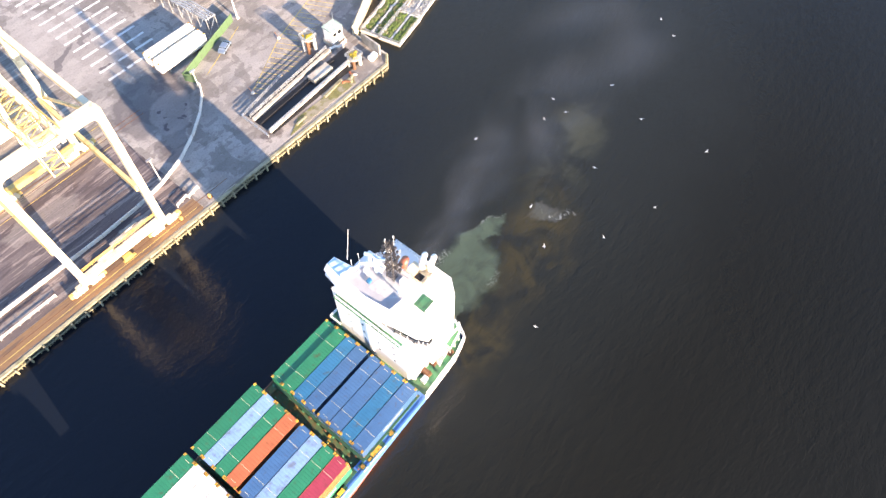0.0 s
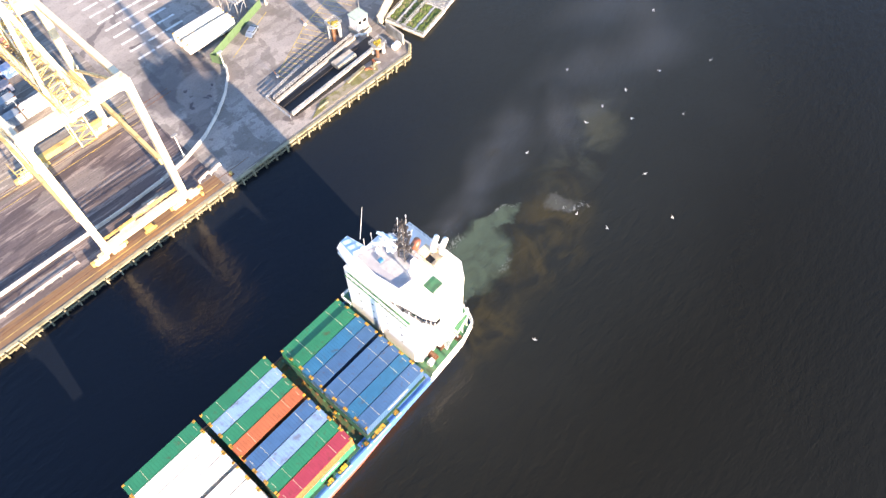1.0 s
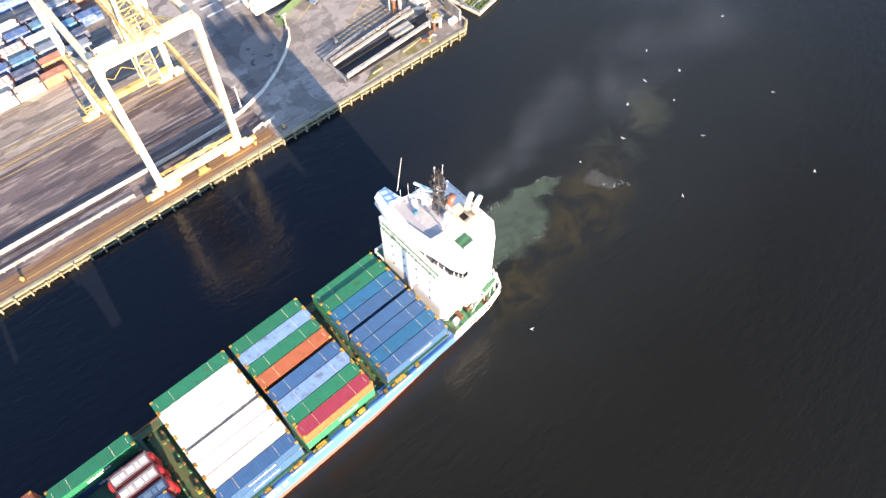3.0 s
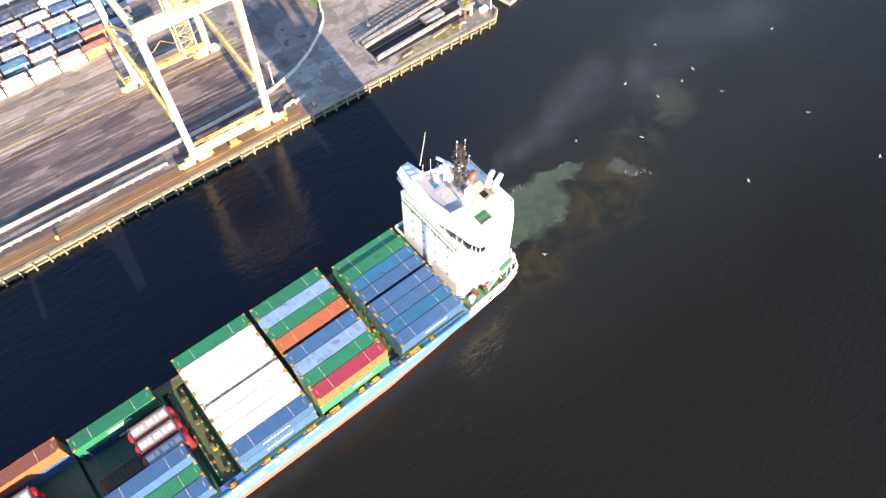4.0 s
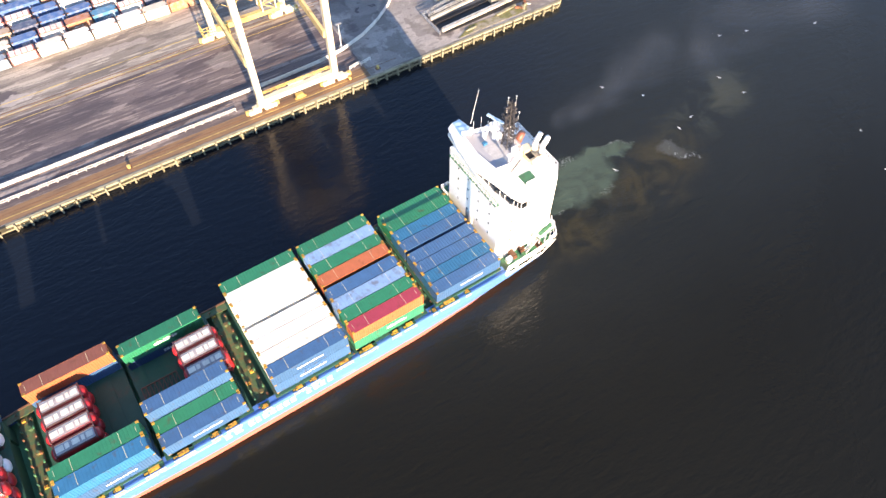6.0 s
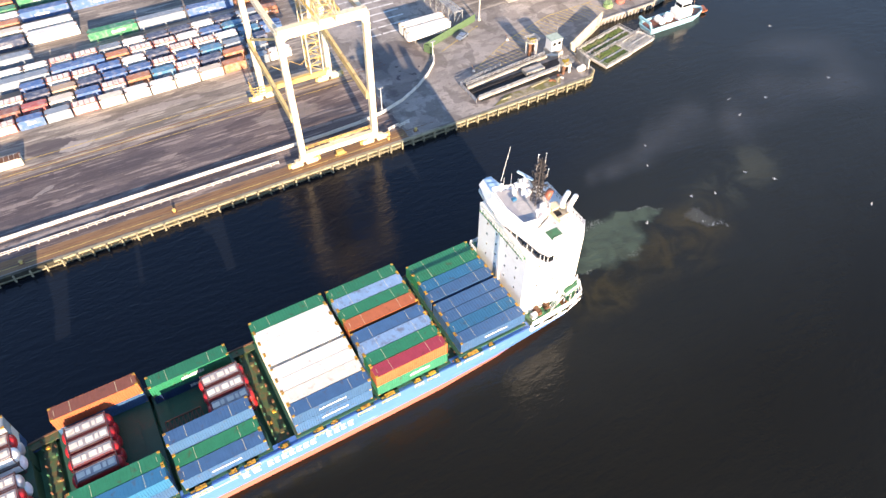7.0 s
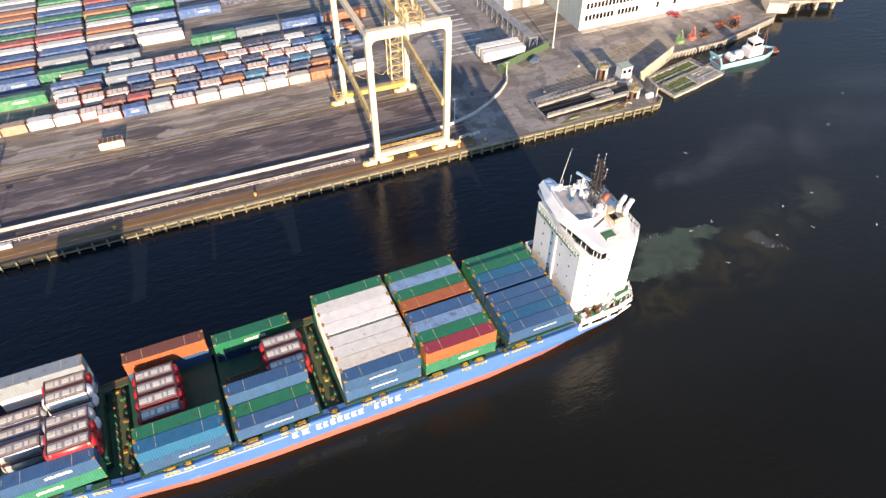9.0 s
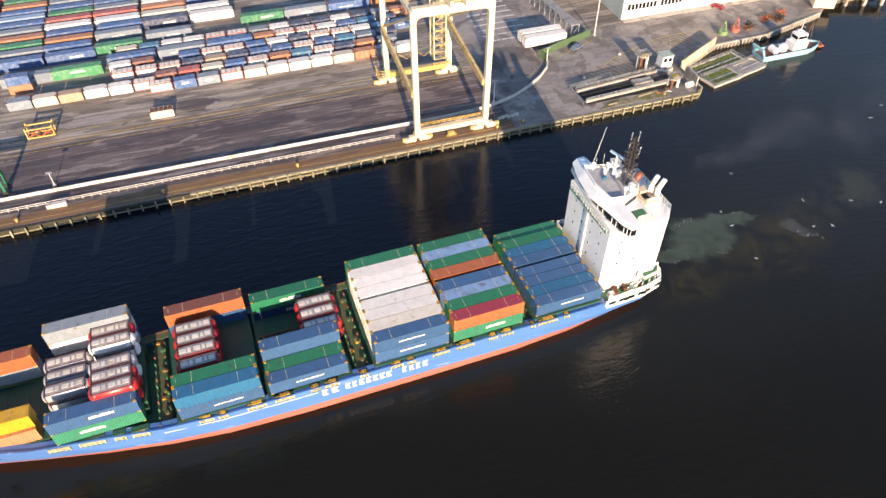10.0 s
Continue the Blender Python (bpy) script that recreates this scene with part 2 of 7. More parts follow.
def water_material():
    m = bpy.data.materials.new("river_water")
    m.use_nodes = True
    t = m.node_tree
    N, K = t.nodes, t.links
    b = N["Principled BSDF"]
    tc = N.new("ShaderNodeTexCoord")
    P = tc.outputs["Object"]

    def noise(scale, detail=3, vec=P, warp=0.0, stretch=None):
        if stretch:
            mp = N.new("ShaderNodeMapping")
            mp.inputs["Scale"].default_value = stretch
            mp.inputs["Rotation"].default_value = (0, 0, radians(24))
            K.new(vec, mp.inputs[0])
            vec = mp.outputs[0]
        q = N.new("ShaderNodeTexNoise")
        q.inputs["Scale"].default_value, q.inputs["Detail"].default_value, q.inputs["Distortion"].default_value = scale, detail, warp
        K.new(vec, q.inputs["Vector"])
        return q.outputs["Fac"]

    def math_(op, a, c, d=None):
        q = N.new("ShaderNodeMath")
        q.operation = op
        for i, s in enumerate((a, c, d)):
            if s is None:
                continue
            if isinstance(s, (int, float)):
                q.inputs[i].default_value = s
            else:
                K.new(s, q.inputs[i])
        return q.outputs[0]

    def ramp(s, lo, hi, a=0.0, c=1.0):
        q = N.new("ShaderNodeMapRange")
        q.interpolation_type = "SMOOTHSTEP"
        for k, x in zip(("From Min", "From Max", "To Min", "To Max"), (lo, hi, a, c)):
            q.inputs[k].default_value = x
        K.new(s, q.inputs[0])
        return q.outputs[0]

    wob = N.new("ShaderNodeTexNoise")
    wob.inputs["Scale"].default_value, wob.inputs["Detail"].default_value = 0.16, 8
    K.new(P, wob.inputs["Vector"])
    wsub = N.new("ShaderNodeVectorMath")
    wsub.operation = "SUBTRACT"
    K.new(wob.outputs["Color"], wsub.inputs[0])
    wsub.inputs[1].default_value = (0.5, 0.5, 0.5)
    wsc = N.new("ShaderNodeVectorMath")
    wsc.operation = "SCALE"
    wsc.inputs["Scale"].default_value = 9.0
    K.new(wsub.outputs[0], wsc.inputs[0])
    wadd = N.new("ShaderNodeVectorMath")
    K.new(P, wadd.inputs[0])
    K.new(wsc.outputs[0], wadd.inputs[1])

    def blob(x, y, rx, ry, turn, lo, hi):
        """A stain with a ragged outline: 1 within, 0 without."""
        mp = N.new("ShaderNodeMapping")
        mp.vector_type = "TEXTURE"
        mp.inputs["Location"].default_value = (x, y, 0)
        mp.inputs["Rotation"].default_value = (0, 0, radians(turn))
        mp.inputs["Scale"].default_value = (rx, ry, 1000)
        K.new(wadd.outputs[0], mp.inputs[0])
        ln = N.new("ShaderNodeVectorMath")
        ln.operation = "LENGTH"
        K.new(mp.outputs[0], ln.inputs[0])
        return ramp(ln.outputs["Value"], lo, hi, 1.0, 0.0)

    def mix(a, c, f):
        q = N.new("ShaderNodeMix")
        q.data_type = "RGBA"
        K.new(f, q.inputs["Factor"])
        for key, s in (("A", a), ("B", c)):
            if isinstance(s, tuple):
                q.inputs[key].default_value = (*s, 1)
            else:
                K.new(s, q.inputs[key])
        return q.outputs["Result"]

    patches = noise(0.012, 4, warp=0.6)
    clear = mix((0.0068, 0.0061, 0.0032), (0.0116, 0.0104, 0.0058), patches)
    cloudy = mix((0.0140, 0.0158, 0.0138), (0.0215, 0.0240, 0.0210), patches)
    # cloudier where tide and ship stirred it; the wide reach paints grazing sky reflection
    col = mix(clear, cloudy, blob(84, 24, 118, 56, 8, 0.35, 1.25))
    # bluer water along the quay: the ship's blue shade put into the colour
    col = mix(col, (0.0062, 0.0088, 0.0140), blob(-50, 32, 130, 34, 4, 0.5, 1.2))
    # silt stirred up behind the stern
    silt = math_("MULTIPLY", math_("MAXIMUM", blob(60, -5, 20, 9, 20, 0.2, 1.15), blob(37, -8.5, 15, 6, 24, 0.2, 1.15)), ramp(noise(0.13, 7, warp=1.0), 0.36, 0.62))
    col = mix(col, (0.052, 0.042, 0.018), math_("MULTIPLY", silt, 0.65))
    drift = math_("MULTIPLY", blob(84, 3, 24, 7, 12, 0.2, 1.15), ramp(noise(0.09, 6, warp=0.9), 0.40, 0.66))
    col = mix(col, (0.058, 0.062, 0.044), math_("MULTIPLY", drift, 0.6))
    # the pale green wash: a broad patch with two tongues
    wash = math_("MAXIMUM", blob(45, 1.9, 9.9, 7.1, 10, 0.62, 1.12), math_("MAXIMUM", blob(53, 4.9, 6.6, 2.6, -14, 0.75, 1.1), blob(35.5, -1.0, 6, 2.4, 10, 0.8, 1.1)))
    col = mix(col, (0.066, 0.092, 0.066), math_("MULTIPLY", wash, ramp(noise(0.22, 6, warp=0.7), 0.25, 0.7, 0.5, 0.95)))
    edge = math_("MULTIPLY", math_("MULTIPLY", wash, math_("SUBTRACT", 1.0, wash)), 4.0)
    lace = math_("MULTIPLY", ramp(noise(1.6, 7, warp=1.4), 0.50, 0.60), ramp(noise(0.12, 2), 0.46, 0.56))
    rim = math_("MULTIPLY", ramp(edge, 0.25, 0.9), lace)
    slick = blob(66.3, -2.6, 4.6, 1.9, -48, 0.6, 1.15)
    col = mix(col, (0.075, 0.080, 0.072), math_("MULTIPLY", slick, 0.7))
    froth = math_("MULTIPLY", blob(67.6, -4.4, 3.4, 0.9, -55, 0.5, 1.2), ramp(noise(1.0, 6, warp=1.2), 0.50, 0.62))
    foam = math_("MINIMUM", math_("ADD", math_("MULTIPLY", froth, 0.35), math_("MULTIPLY", rim, 0.2)), 1.0)
    col = mix(col, (0.50, 0.52, 0.48), foam)
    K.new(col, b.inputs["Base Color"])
    b.inputs["Roughness"].default_value = 0.13
    b.inputs["IOR"].default_value = 1.33
    K.new(ramp(foam, 0, 1, 0.13, 0.8), b.inputs["Roughness"])
    w1 = noise(0.55, 4, stretch=(0.5, 1.3, 1), warp=0.3)
    w2 = noise(1.9, 3, stretch=(0.6, 1.2, 1))
    gust = ramp(noise(0.02, 3), 0.35, 0.65, 0.5, 1.0)
    h = math_("MULTIPLY", math_("MULTIPLY_ADD", w2, 0.4, w1), gust)
    bp = N.new("ShaderNodeBump")
    bp.inputs["Strength"].default_value, bp.inputs["Distance"].default_value = 1.0, 0.14
    K.new(h, bp.inputs["Height"])
    K.new(bp.outputs[0], b.inputs["Normal"])
    return m


def asphalt(name, base, dark, pale, run=(0.022, 0.5), amount=(0.75, 0.45), stains=()):
    """Old asphalt: dark and pale streaks that run along the quay, patches, spots of oil and a fine grain."""
    m = bpy.data.materials.new(name)
    m.use_nodes = True
    t = m.node_tree
    N, K = t.nodes, t.links
    b = N["Principled BSDF"]
    tc = N.new("ShaderNodeTexCoord")

    def layer(sx, sy, lo, hi, top, detail=7, warp=0.0, shift=0.0):
        mp = N.new("ShaderNodeMapping")
        mp.inputs["Scale"].default_value = (sx, sy, 1)
        mp.inputs["Location"].default_value = (shift, shift * 0.7, 0)
        K.new(tc.outputs["Object"], mp.inputs[0])
        q = N.new("ShaderNodeTexNoise")
        q.inputs["Scale"].default_value, q.inputs["Detail"].default_value, q.inputs["Distortion"].default_value = 1, detail, warp
        K.new(mp.outputs[0], q.inputs["Vector"])
        r = N.new("ShaderNodeMapRange")
        r.interpolation_type = "SMOOTHSTEP"
        for k, x in zip(("From Min", "From Max", "To Min", "To Max"), (lo, hi, 0.0, top)):
            r.inputs[k].default_value = x
        K.new(q.outputs["Fac"], r.inputs[0])
        return r.outputs[0]

    def over(a, c, f):
        q = N.new("ShaderNodeMix")
        q.data_type = "RGBA"
        K.new(f, q.inputs["Factor"])
        for key, s in (("A", a), ("B", c)):
            if isinstance(s, tuple):
                q.inputs[key].default_value = (*s, 1)
            else:
                K.new(s, q.inputs[key])
        return q.outputs["Result"]

    sx, sy = run
    col = over(base, tuple(0.72 * c for c in base), layer(0.05, 0.07, 0.38, 0.62, 1.0))
    col = over(col, pale, layer(sx * 1.6, sy * 1.3, 0.53, 0.57, amount[1], 9, shift=31))
    col = over(col, dark, layer(sx, sy * 0.45, 0.52, 0.545, amount[0], 9, warp=0.15))
    col = over(col, dark, layer(sx * 1.3, sy * 2.4, 0.55, 0.58, amount[0] * 0.7, 9, shift=57))
    col = over(col, pale, layer(sx * 2.0, sy * 4.0, 0.60, 0.66, amount[1] * 0.8, shift=83))
    col = over(col, dark, layer(0.32, 0.32, 0.66, 0.70, 0.7, 3, shift=12))
    # wet and worn patches, some with painted shade: middle, radii, turn, colour and strength, with ragged edges
    if stains:
        wob = N.new("ShaderNodeTexNoise")
        wob.inputs["Scale"].default_value, wob.inputs["Detail"].default_value = 0.22, 7
        K.new(tc.outputs["Object"], wob.inputs["Vector"])
        far = N.new("ShaderNodeVectorMath")
        far.operation = "MULTIPLY_ADD"
        K.new(wob.outputs["Color"], far.inputs[0])
        far.inputs[1].default_value = (9, 5, 0)
        K.new(tc.outputs["Object"], far.inputs[2])
    for u, v, ru, rv, turn, colour, top in stains:
        mp = N.new("ShaderNodeMapping")
        mp.vector_type = "TEXTURE"
        mp.inputs["Location"].default_value = (u + 4.5, v + 2.5, 0)
        mp.inputs["Rotation"].default_value = (0, 0, radians(turn))
        mp.inputs["Scale"].default_value = (ru, rv, 1000)
        K.new(far.outputs[0], mp.inputs[0])
        ln = N.new("ShaderNodeVectorMath")
        ln.operation = "LENGTH"
        K.new(mp.outputs[0], ln.inputs[0])
        r = N.new("ShaderNodeMapRange")
        r.interpolation_type = "SMOOTHSTEP"
        for k, x in zip(("From Min", "From Max", "To Min", "To Max"), (0.86, 1.04, top, 0.0)):
            r.inputs[k].default_value = x
        K.new(ln.outputs["Value"], r.inputs[0])
        col = over(col, colour, r.outputs[0])
    grain = layer(2.4, 2.4, 0.3, 0.7, 1.0, 5)
    col = over(col, tuple(0.6 * c for c in dark), layer(2.4, 2.4, 0.45, 0.75, 0.35, 5))
    K.new(col, b.inputs["Base Color"])
    b.inputs["Roughness"].default_value = 0.8
    bp = N.new("ShaderNodeBump")
    bp.inputs["Strength"].default_value, bp.inputs["Distance"].default_value = 0.25, 0.05
    K.new(grain, bp.inputs["Height"])
    K.new(bp.outputs[0], b.inputs["Normal"])
    return m


WATER = water_material()
WET_AND_SHADE, PALE_WORN_AND_LIT = (0.062, 0.052, 0.062), (0.38, 0.345, 0.32)
# the two bands behind the barrier paint in its shadow on damp asphalt
APRON = asphalt("dark_quay_asphalt", (0.142, 0.114, 0.114), (0.064, 0.050, 0.056), (0.33, 0.275, 0.25), (0.05, 0.6), (0.8, 0.55),
                [(-74, 27.2, 10, 2.2, -4, WET_AND_SHADE, 0.75), (-98, 22, 13, 3.0, 3, WET_AND_SHADE, 0.6), (-40, 24, 8, 3.5, 8, WET_AND_SHADE, 0.5), (-22, 19, 6, 4, 0, WET_AND_SHADE, 0.45), (-52, 15.5, 22, 1.6, 0, WET_AND_SHADE, 0.7), (-108, 15, 18, 2.2, 2, WET_AND_SHADE, 0.7),
                 (-16, 8.2, 9, 1.2, 0, PALE_WORN_AND_LIT, 0.35), (-60, 8.8, 12, 0.9, 1, PALE_WORN_AND_LIT, 0.4), (8, 9.0, 4, 0.9, 0, PALE_WORN_AND_LIT, 0.4), (-61, 22.5, 2.4, 0.9, 10, PALE_WORN_AND_LIT, 0.5), (-2, 24, 9, 3.2, -3, PALE_WORN_AND_LIT, 0.28), (-88, 18.5, 9, 1.0, 0, PALE_WORN_AND_LIT, 0.35)])
YARD = asphalt("grey_yard_asphalt", (0.27, 0.238, 0.205), (0.115, 0.098, 0.09), (0.46, 0.41, 0.35), (0.045, 0.5), (0.65, 0.65),
               [(-57, 38.5, 7, 3.2, -12, WET_AND_SHADE, 0.75), (-52, 36.4, 4, 1.3, 4, PALE_WORN_AND_LIT, 0.75), (-86, 39.5, 12, 1.6, 3, PALE_WORN_AND_LIT, 0.5), (-97, 43, 10, 2.5, -5, WET_AND_SHADE, 0.55), (-30, 42, 12, 1.4, 0, PALE_WORN_AND_LIT, 0.5), (-72, 45, 5, 1.2, 0, WET_AND_SHADE, 0.6), (-20, 46.5, 7, 1.2, 0, WET_AND_SHADE, 0.5)])
# the two wide dark patches paint crane shadow on wet ground, round a lit gap
PAD = asphalt("grey_concrete_pad", (0.31, 0.287, 0.27), (0.135, 0.12, 0.112), (0.38, 0.35, 0.32), (0.16, 0.2), (0.6, 0.4),
              [(30, 64, 13, 17, 10, PALE_WORN_AND_LIT, 0.45), (33, 33, 11, 9, 35, WET_AND_SHADE, 0.62), (29, 20, 8, 3.6, 45, WET_AND_SHADE, 0.55), (34, 27.5, 7, 4.8, 42, PALE_WORN_AND_LIT, 0.28), (33.5, 50.6, 1.6, 0.8, 20, WET_AND_SHADE, 0.8), (33.8, 28.7, 0.7, 0.6, 0, WET_AND_SHADE, 0.9), (33.7, 24.5, 0.6, 0.6, 0, WET_AND_SHADE, 0.9), (30.6, 24.3, 0.8, 0.5, 0, WET_AND_SHADE, 0.9),
               (35.3, 24.8, 0.6, 0.5, 0, WET_AND_SHADE, 0.9), (37, 26, 0.5, 0.5, 0, WET_AND_SHADE, 0.9), (32, 26.6, 0.5, 0.4, 0, WET_AND_SHADE, 0.9), (46, 5, 3.4, 1.6, 10, WET_AND_SHADE, 0.6), (90, 38, 14, 2.2, 8, WET_AND_SHADE, 0.4), (75, 38, 9, 3, 15, PALE_WORN_AND_LIT, 0.3), (27, 60, 7, 1.0, 30, WET_AND_SHADE, 0.6), (36, 64, 5, 0.9, 60, WET_AND_SHADE, 0.5)])
STRIP = mat("rust_brown_timber_edge", (0.215, 0.125, 0.065), 0.85, 0, 0.35, 0.4, 5, (0.07, 0.05, 0.045), 0.7, 0.25, stretch=(0.25, 2.5, 1), dirt_edge=(0.5, 0.65))

# ---- plan ----
QUAY_Z, TURN, WATER_Z = 3.1, -1.45, 1.5
SHIP_V = (-0.731, -0.276)                      # the ship's drift in metres a second; its plan holds at 5 s
RIDERS = []                                    # the ship and all that stands on it


def quay(u, v, z=0.0, rz=0.0):
    """A pose on the quay: u along its edge, v inland from it, z above its deck."""
    return pose(0, 53.0, QUAY_Z, 0, 0, TURN) @ pose(u, v, z, 0, 0, rz)


def on_quay(x, y):
    """Plan metres to the quay's u and v."""
    p = quay(0, 0).inverted() @ Vector((x, y, QUAY_Z))
    return p.x, p.y


# ---- water and land ----
bm = bmesh.new()
box(bm, -2500, 2500, -2500, 2500, -6, WATER_Z)
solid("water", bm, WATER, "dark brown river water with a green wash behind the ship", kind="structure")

LAND = [(-700, 0), (77.5, 0), (79.5, 2), (79.5, 13.5), (97.5, 22), (117, 22.6), (143, 29.5), (152, 36), (900, 60), (900, 1500), (-700, 1500)]
bm = bmesh.new()
prism(bm, LAND, -8, 0)
solid("ground", bm, YARD, "worn grey asphalt of a container terminal quay", kind="structure", m=quay(0, 0))


def sheet(name, pts, z, material, label, kind="structure", category=""):
    bm = bmesh.new()
    prism(bm, pts, 0.002, z)
    return solid(name, bm, material, label, category, kind=kind, m=quay(0, 0))


sheet("pavement", [(-300, 4.6), (22, 4.6), (22, 30.5), (-300, 30.5)], 0.012, APRON, "dark streaked asphalt under the quay crane")
sheet("pavement", [(22.0, 0.9), (77, 0.9), (77, 14), (97, 23), (117, 24), (140, 32), (140, 44), (62, 44), (62, 110), (22.0, 110)], 0.016, PAD,
      "pale grey concrete and asphalt beside the terminal")
sheet("pavement", [(-300, 0.7), (21.9, 0.7), (21.9, 4.5), (-300, 4.5)], 0.02, STRIP, "rust-brown timber strip along the quay edge")
for v0, w in ((3.0, 0.12), (33.2, 0.14), (31.8, 0.12)):
    sheet("rail", [(-300, v0), (30, v0), (30, v0 + w), (-300, v0 + w)], 0.05, RUSTY, "rusty crane rail set in the quay")
for v0, u0, u1 in ((1.9, -160, 21), (29.3, -160, 21), (32.3, -160, 21), (36.4, -160, 21)):
    sheet("trim", [(u0, v0), (u1, v0), (u1, v0 + 0.15), (u0, v0 + 0.15)], 0.024, LINE_YELLOW, "worn yellow painted line")


def quay_wall():
    """The timber-faced quay wall: a cap beam, walings and a row of fender piles."""
    wall = thing("wall_quay", quay(0, 0), "concrete quay wall with timber fender piles", "", kind="structure")
    bm = bmesh.new()
    box(bm, -62, 77.5, -0.4, 0.3, -0.35, 0.10)
    part("cap_beam", bm, TIMBER, wall, "weathered timber cap beam")
    # this end of the cap is coloured dark for the shade on it
    bm = bmesh.new()
    box(bm, -300, -62.05, -0.4, 0.3, -0.35, 0.10)
    part("cap_beam", bm, SHADED_FACE, wall, "dark timber cap beam, shade put into its colour")
    bm = bmesh.new()
    box(bm, -300, 77.5, -0.78, -0.56, -2.5, -2.25)
    box(bm, -300, 77.5, -0.5, -0.3, -1.25, -1.05)
    part("waling", bm, TIMBER, wall)
    # a dark sheet paints the shade behind the piles
    bm = bmesh.new()
    box(bm, -300, 77.4, -0.3, -0.004, -7, -0.36)
    part("wall_face", bm, SHADED_FACE, wall, "dark quay face, shade behind the piles put into its colour")
    bm = bmesh.new()
    box(bm, -0.17, 0.17, -1.15, -0.78, -5.0, 0.2)
    box(bm, -0.12, 0.12, -0.78, -0.2, -0.75, -0.45)
    pile = to_mesh(bm, "fender_pile", TIMBER)
    u = -120.0
    while u < 77:
        ob = part("fender_pile", pile, TIMBER, wall)
        ob.matrix_basis = pose(u, random.uniform(-0.06, 0.06), random.uniform(-0.25, 0.1), random.uniform(-2, 2), 0, random.uniform(-3, 3))
        u += 3.1 + random.uniform(-0.12, 0.12)
    bm = bmesh.new()
    for k in range(232):
        u = -62 + k * 0.6 + random.uniform(-0.1, 0.1)
        if random.random() < 0.7:
            box(bm, u, u + random.uniform(0.12, 0.3), -0.6, -0.42, -1.6 + random.uniform(-0.7, 0.4), -0.4 + random.uniform(-0.4, 0.05))
    part("fender_board", bm, TIMBER, wall, "short weathered fender boards", kind="stuff")
    for u0, v0, u1, v1 in ((77.6, 0.3, 79.6, 2.2), (79.6, 2.2, 79.6, 13.4), (97.4, 22, 117, 22.6), (117, 22.6, 143, 29.5)):
        bm = bmesh.new()
        n = max(2, int(math.hypot(u1 - u0, v1 - v0) / 1.3))
        d = Vector((u1 - u0, v1 - v0, 0)).normalized()
        for k in range(n + 1):
            c = Vector((u0, v0, 0)).lerp(Vector((u1, v1, 0)), k / n) + Vector((d.y, -d.x, 0)) * 0.2
            beam(bm, c + Vector((0, 0, -5)), c + Vector((0, 0, 0.2)), 0.35, 0.35)
        beam(bm, (u0, v0, 0.05), (u1, v1, 0.05), 0.5, 0.5)
        part("sheet_piling", bm, TIMBER if u0 < 79 else CONCRETE, wall)


quay_wall()


# ---- containers ----
BODY = {}
PALE_MARK = mat("pale_yellow_marking", (0.62, 0.56, 0.36), 0.7, 0, 0.2, 2, 12, RUST, 0.6)


def corrugated(bm, p, q, z0, z1, pitch, depth):
    """A wall panel from p to q with upright corrugations; it bows inwards to the left of p to q."""
    p, q = Vector((*p, 0)), Vector((*q, 0))
    d = q - p
    n = max(2, round(d.length / pitch))
    d = d / n
    side = Vector((-d.y, d.x, 0)).normalized() * depth
    line = []
    for k in range(n):
        a = p + d * k
        line += [a, a + d * 0.30, a + d * 0.45 + side, a + d * 0.85 + side]
    line.append(q)
    lo = [bm.verts.new((c.x, c.y, z0)) for c in line]
    hi = [bm.verts.new((c.x, c.y, z1)) for c in line]
    for k in range(len(line) - 1):
        bm.faces.new((lo[k], lo[k + 1], hi[k + 1], hi[k]))


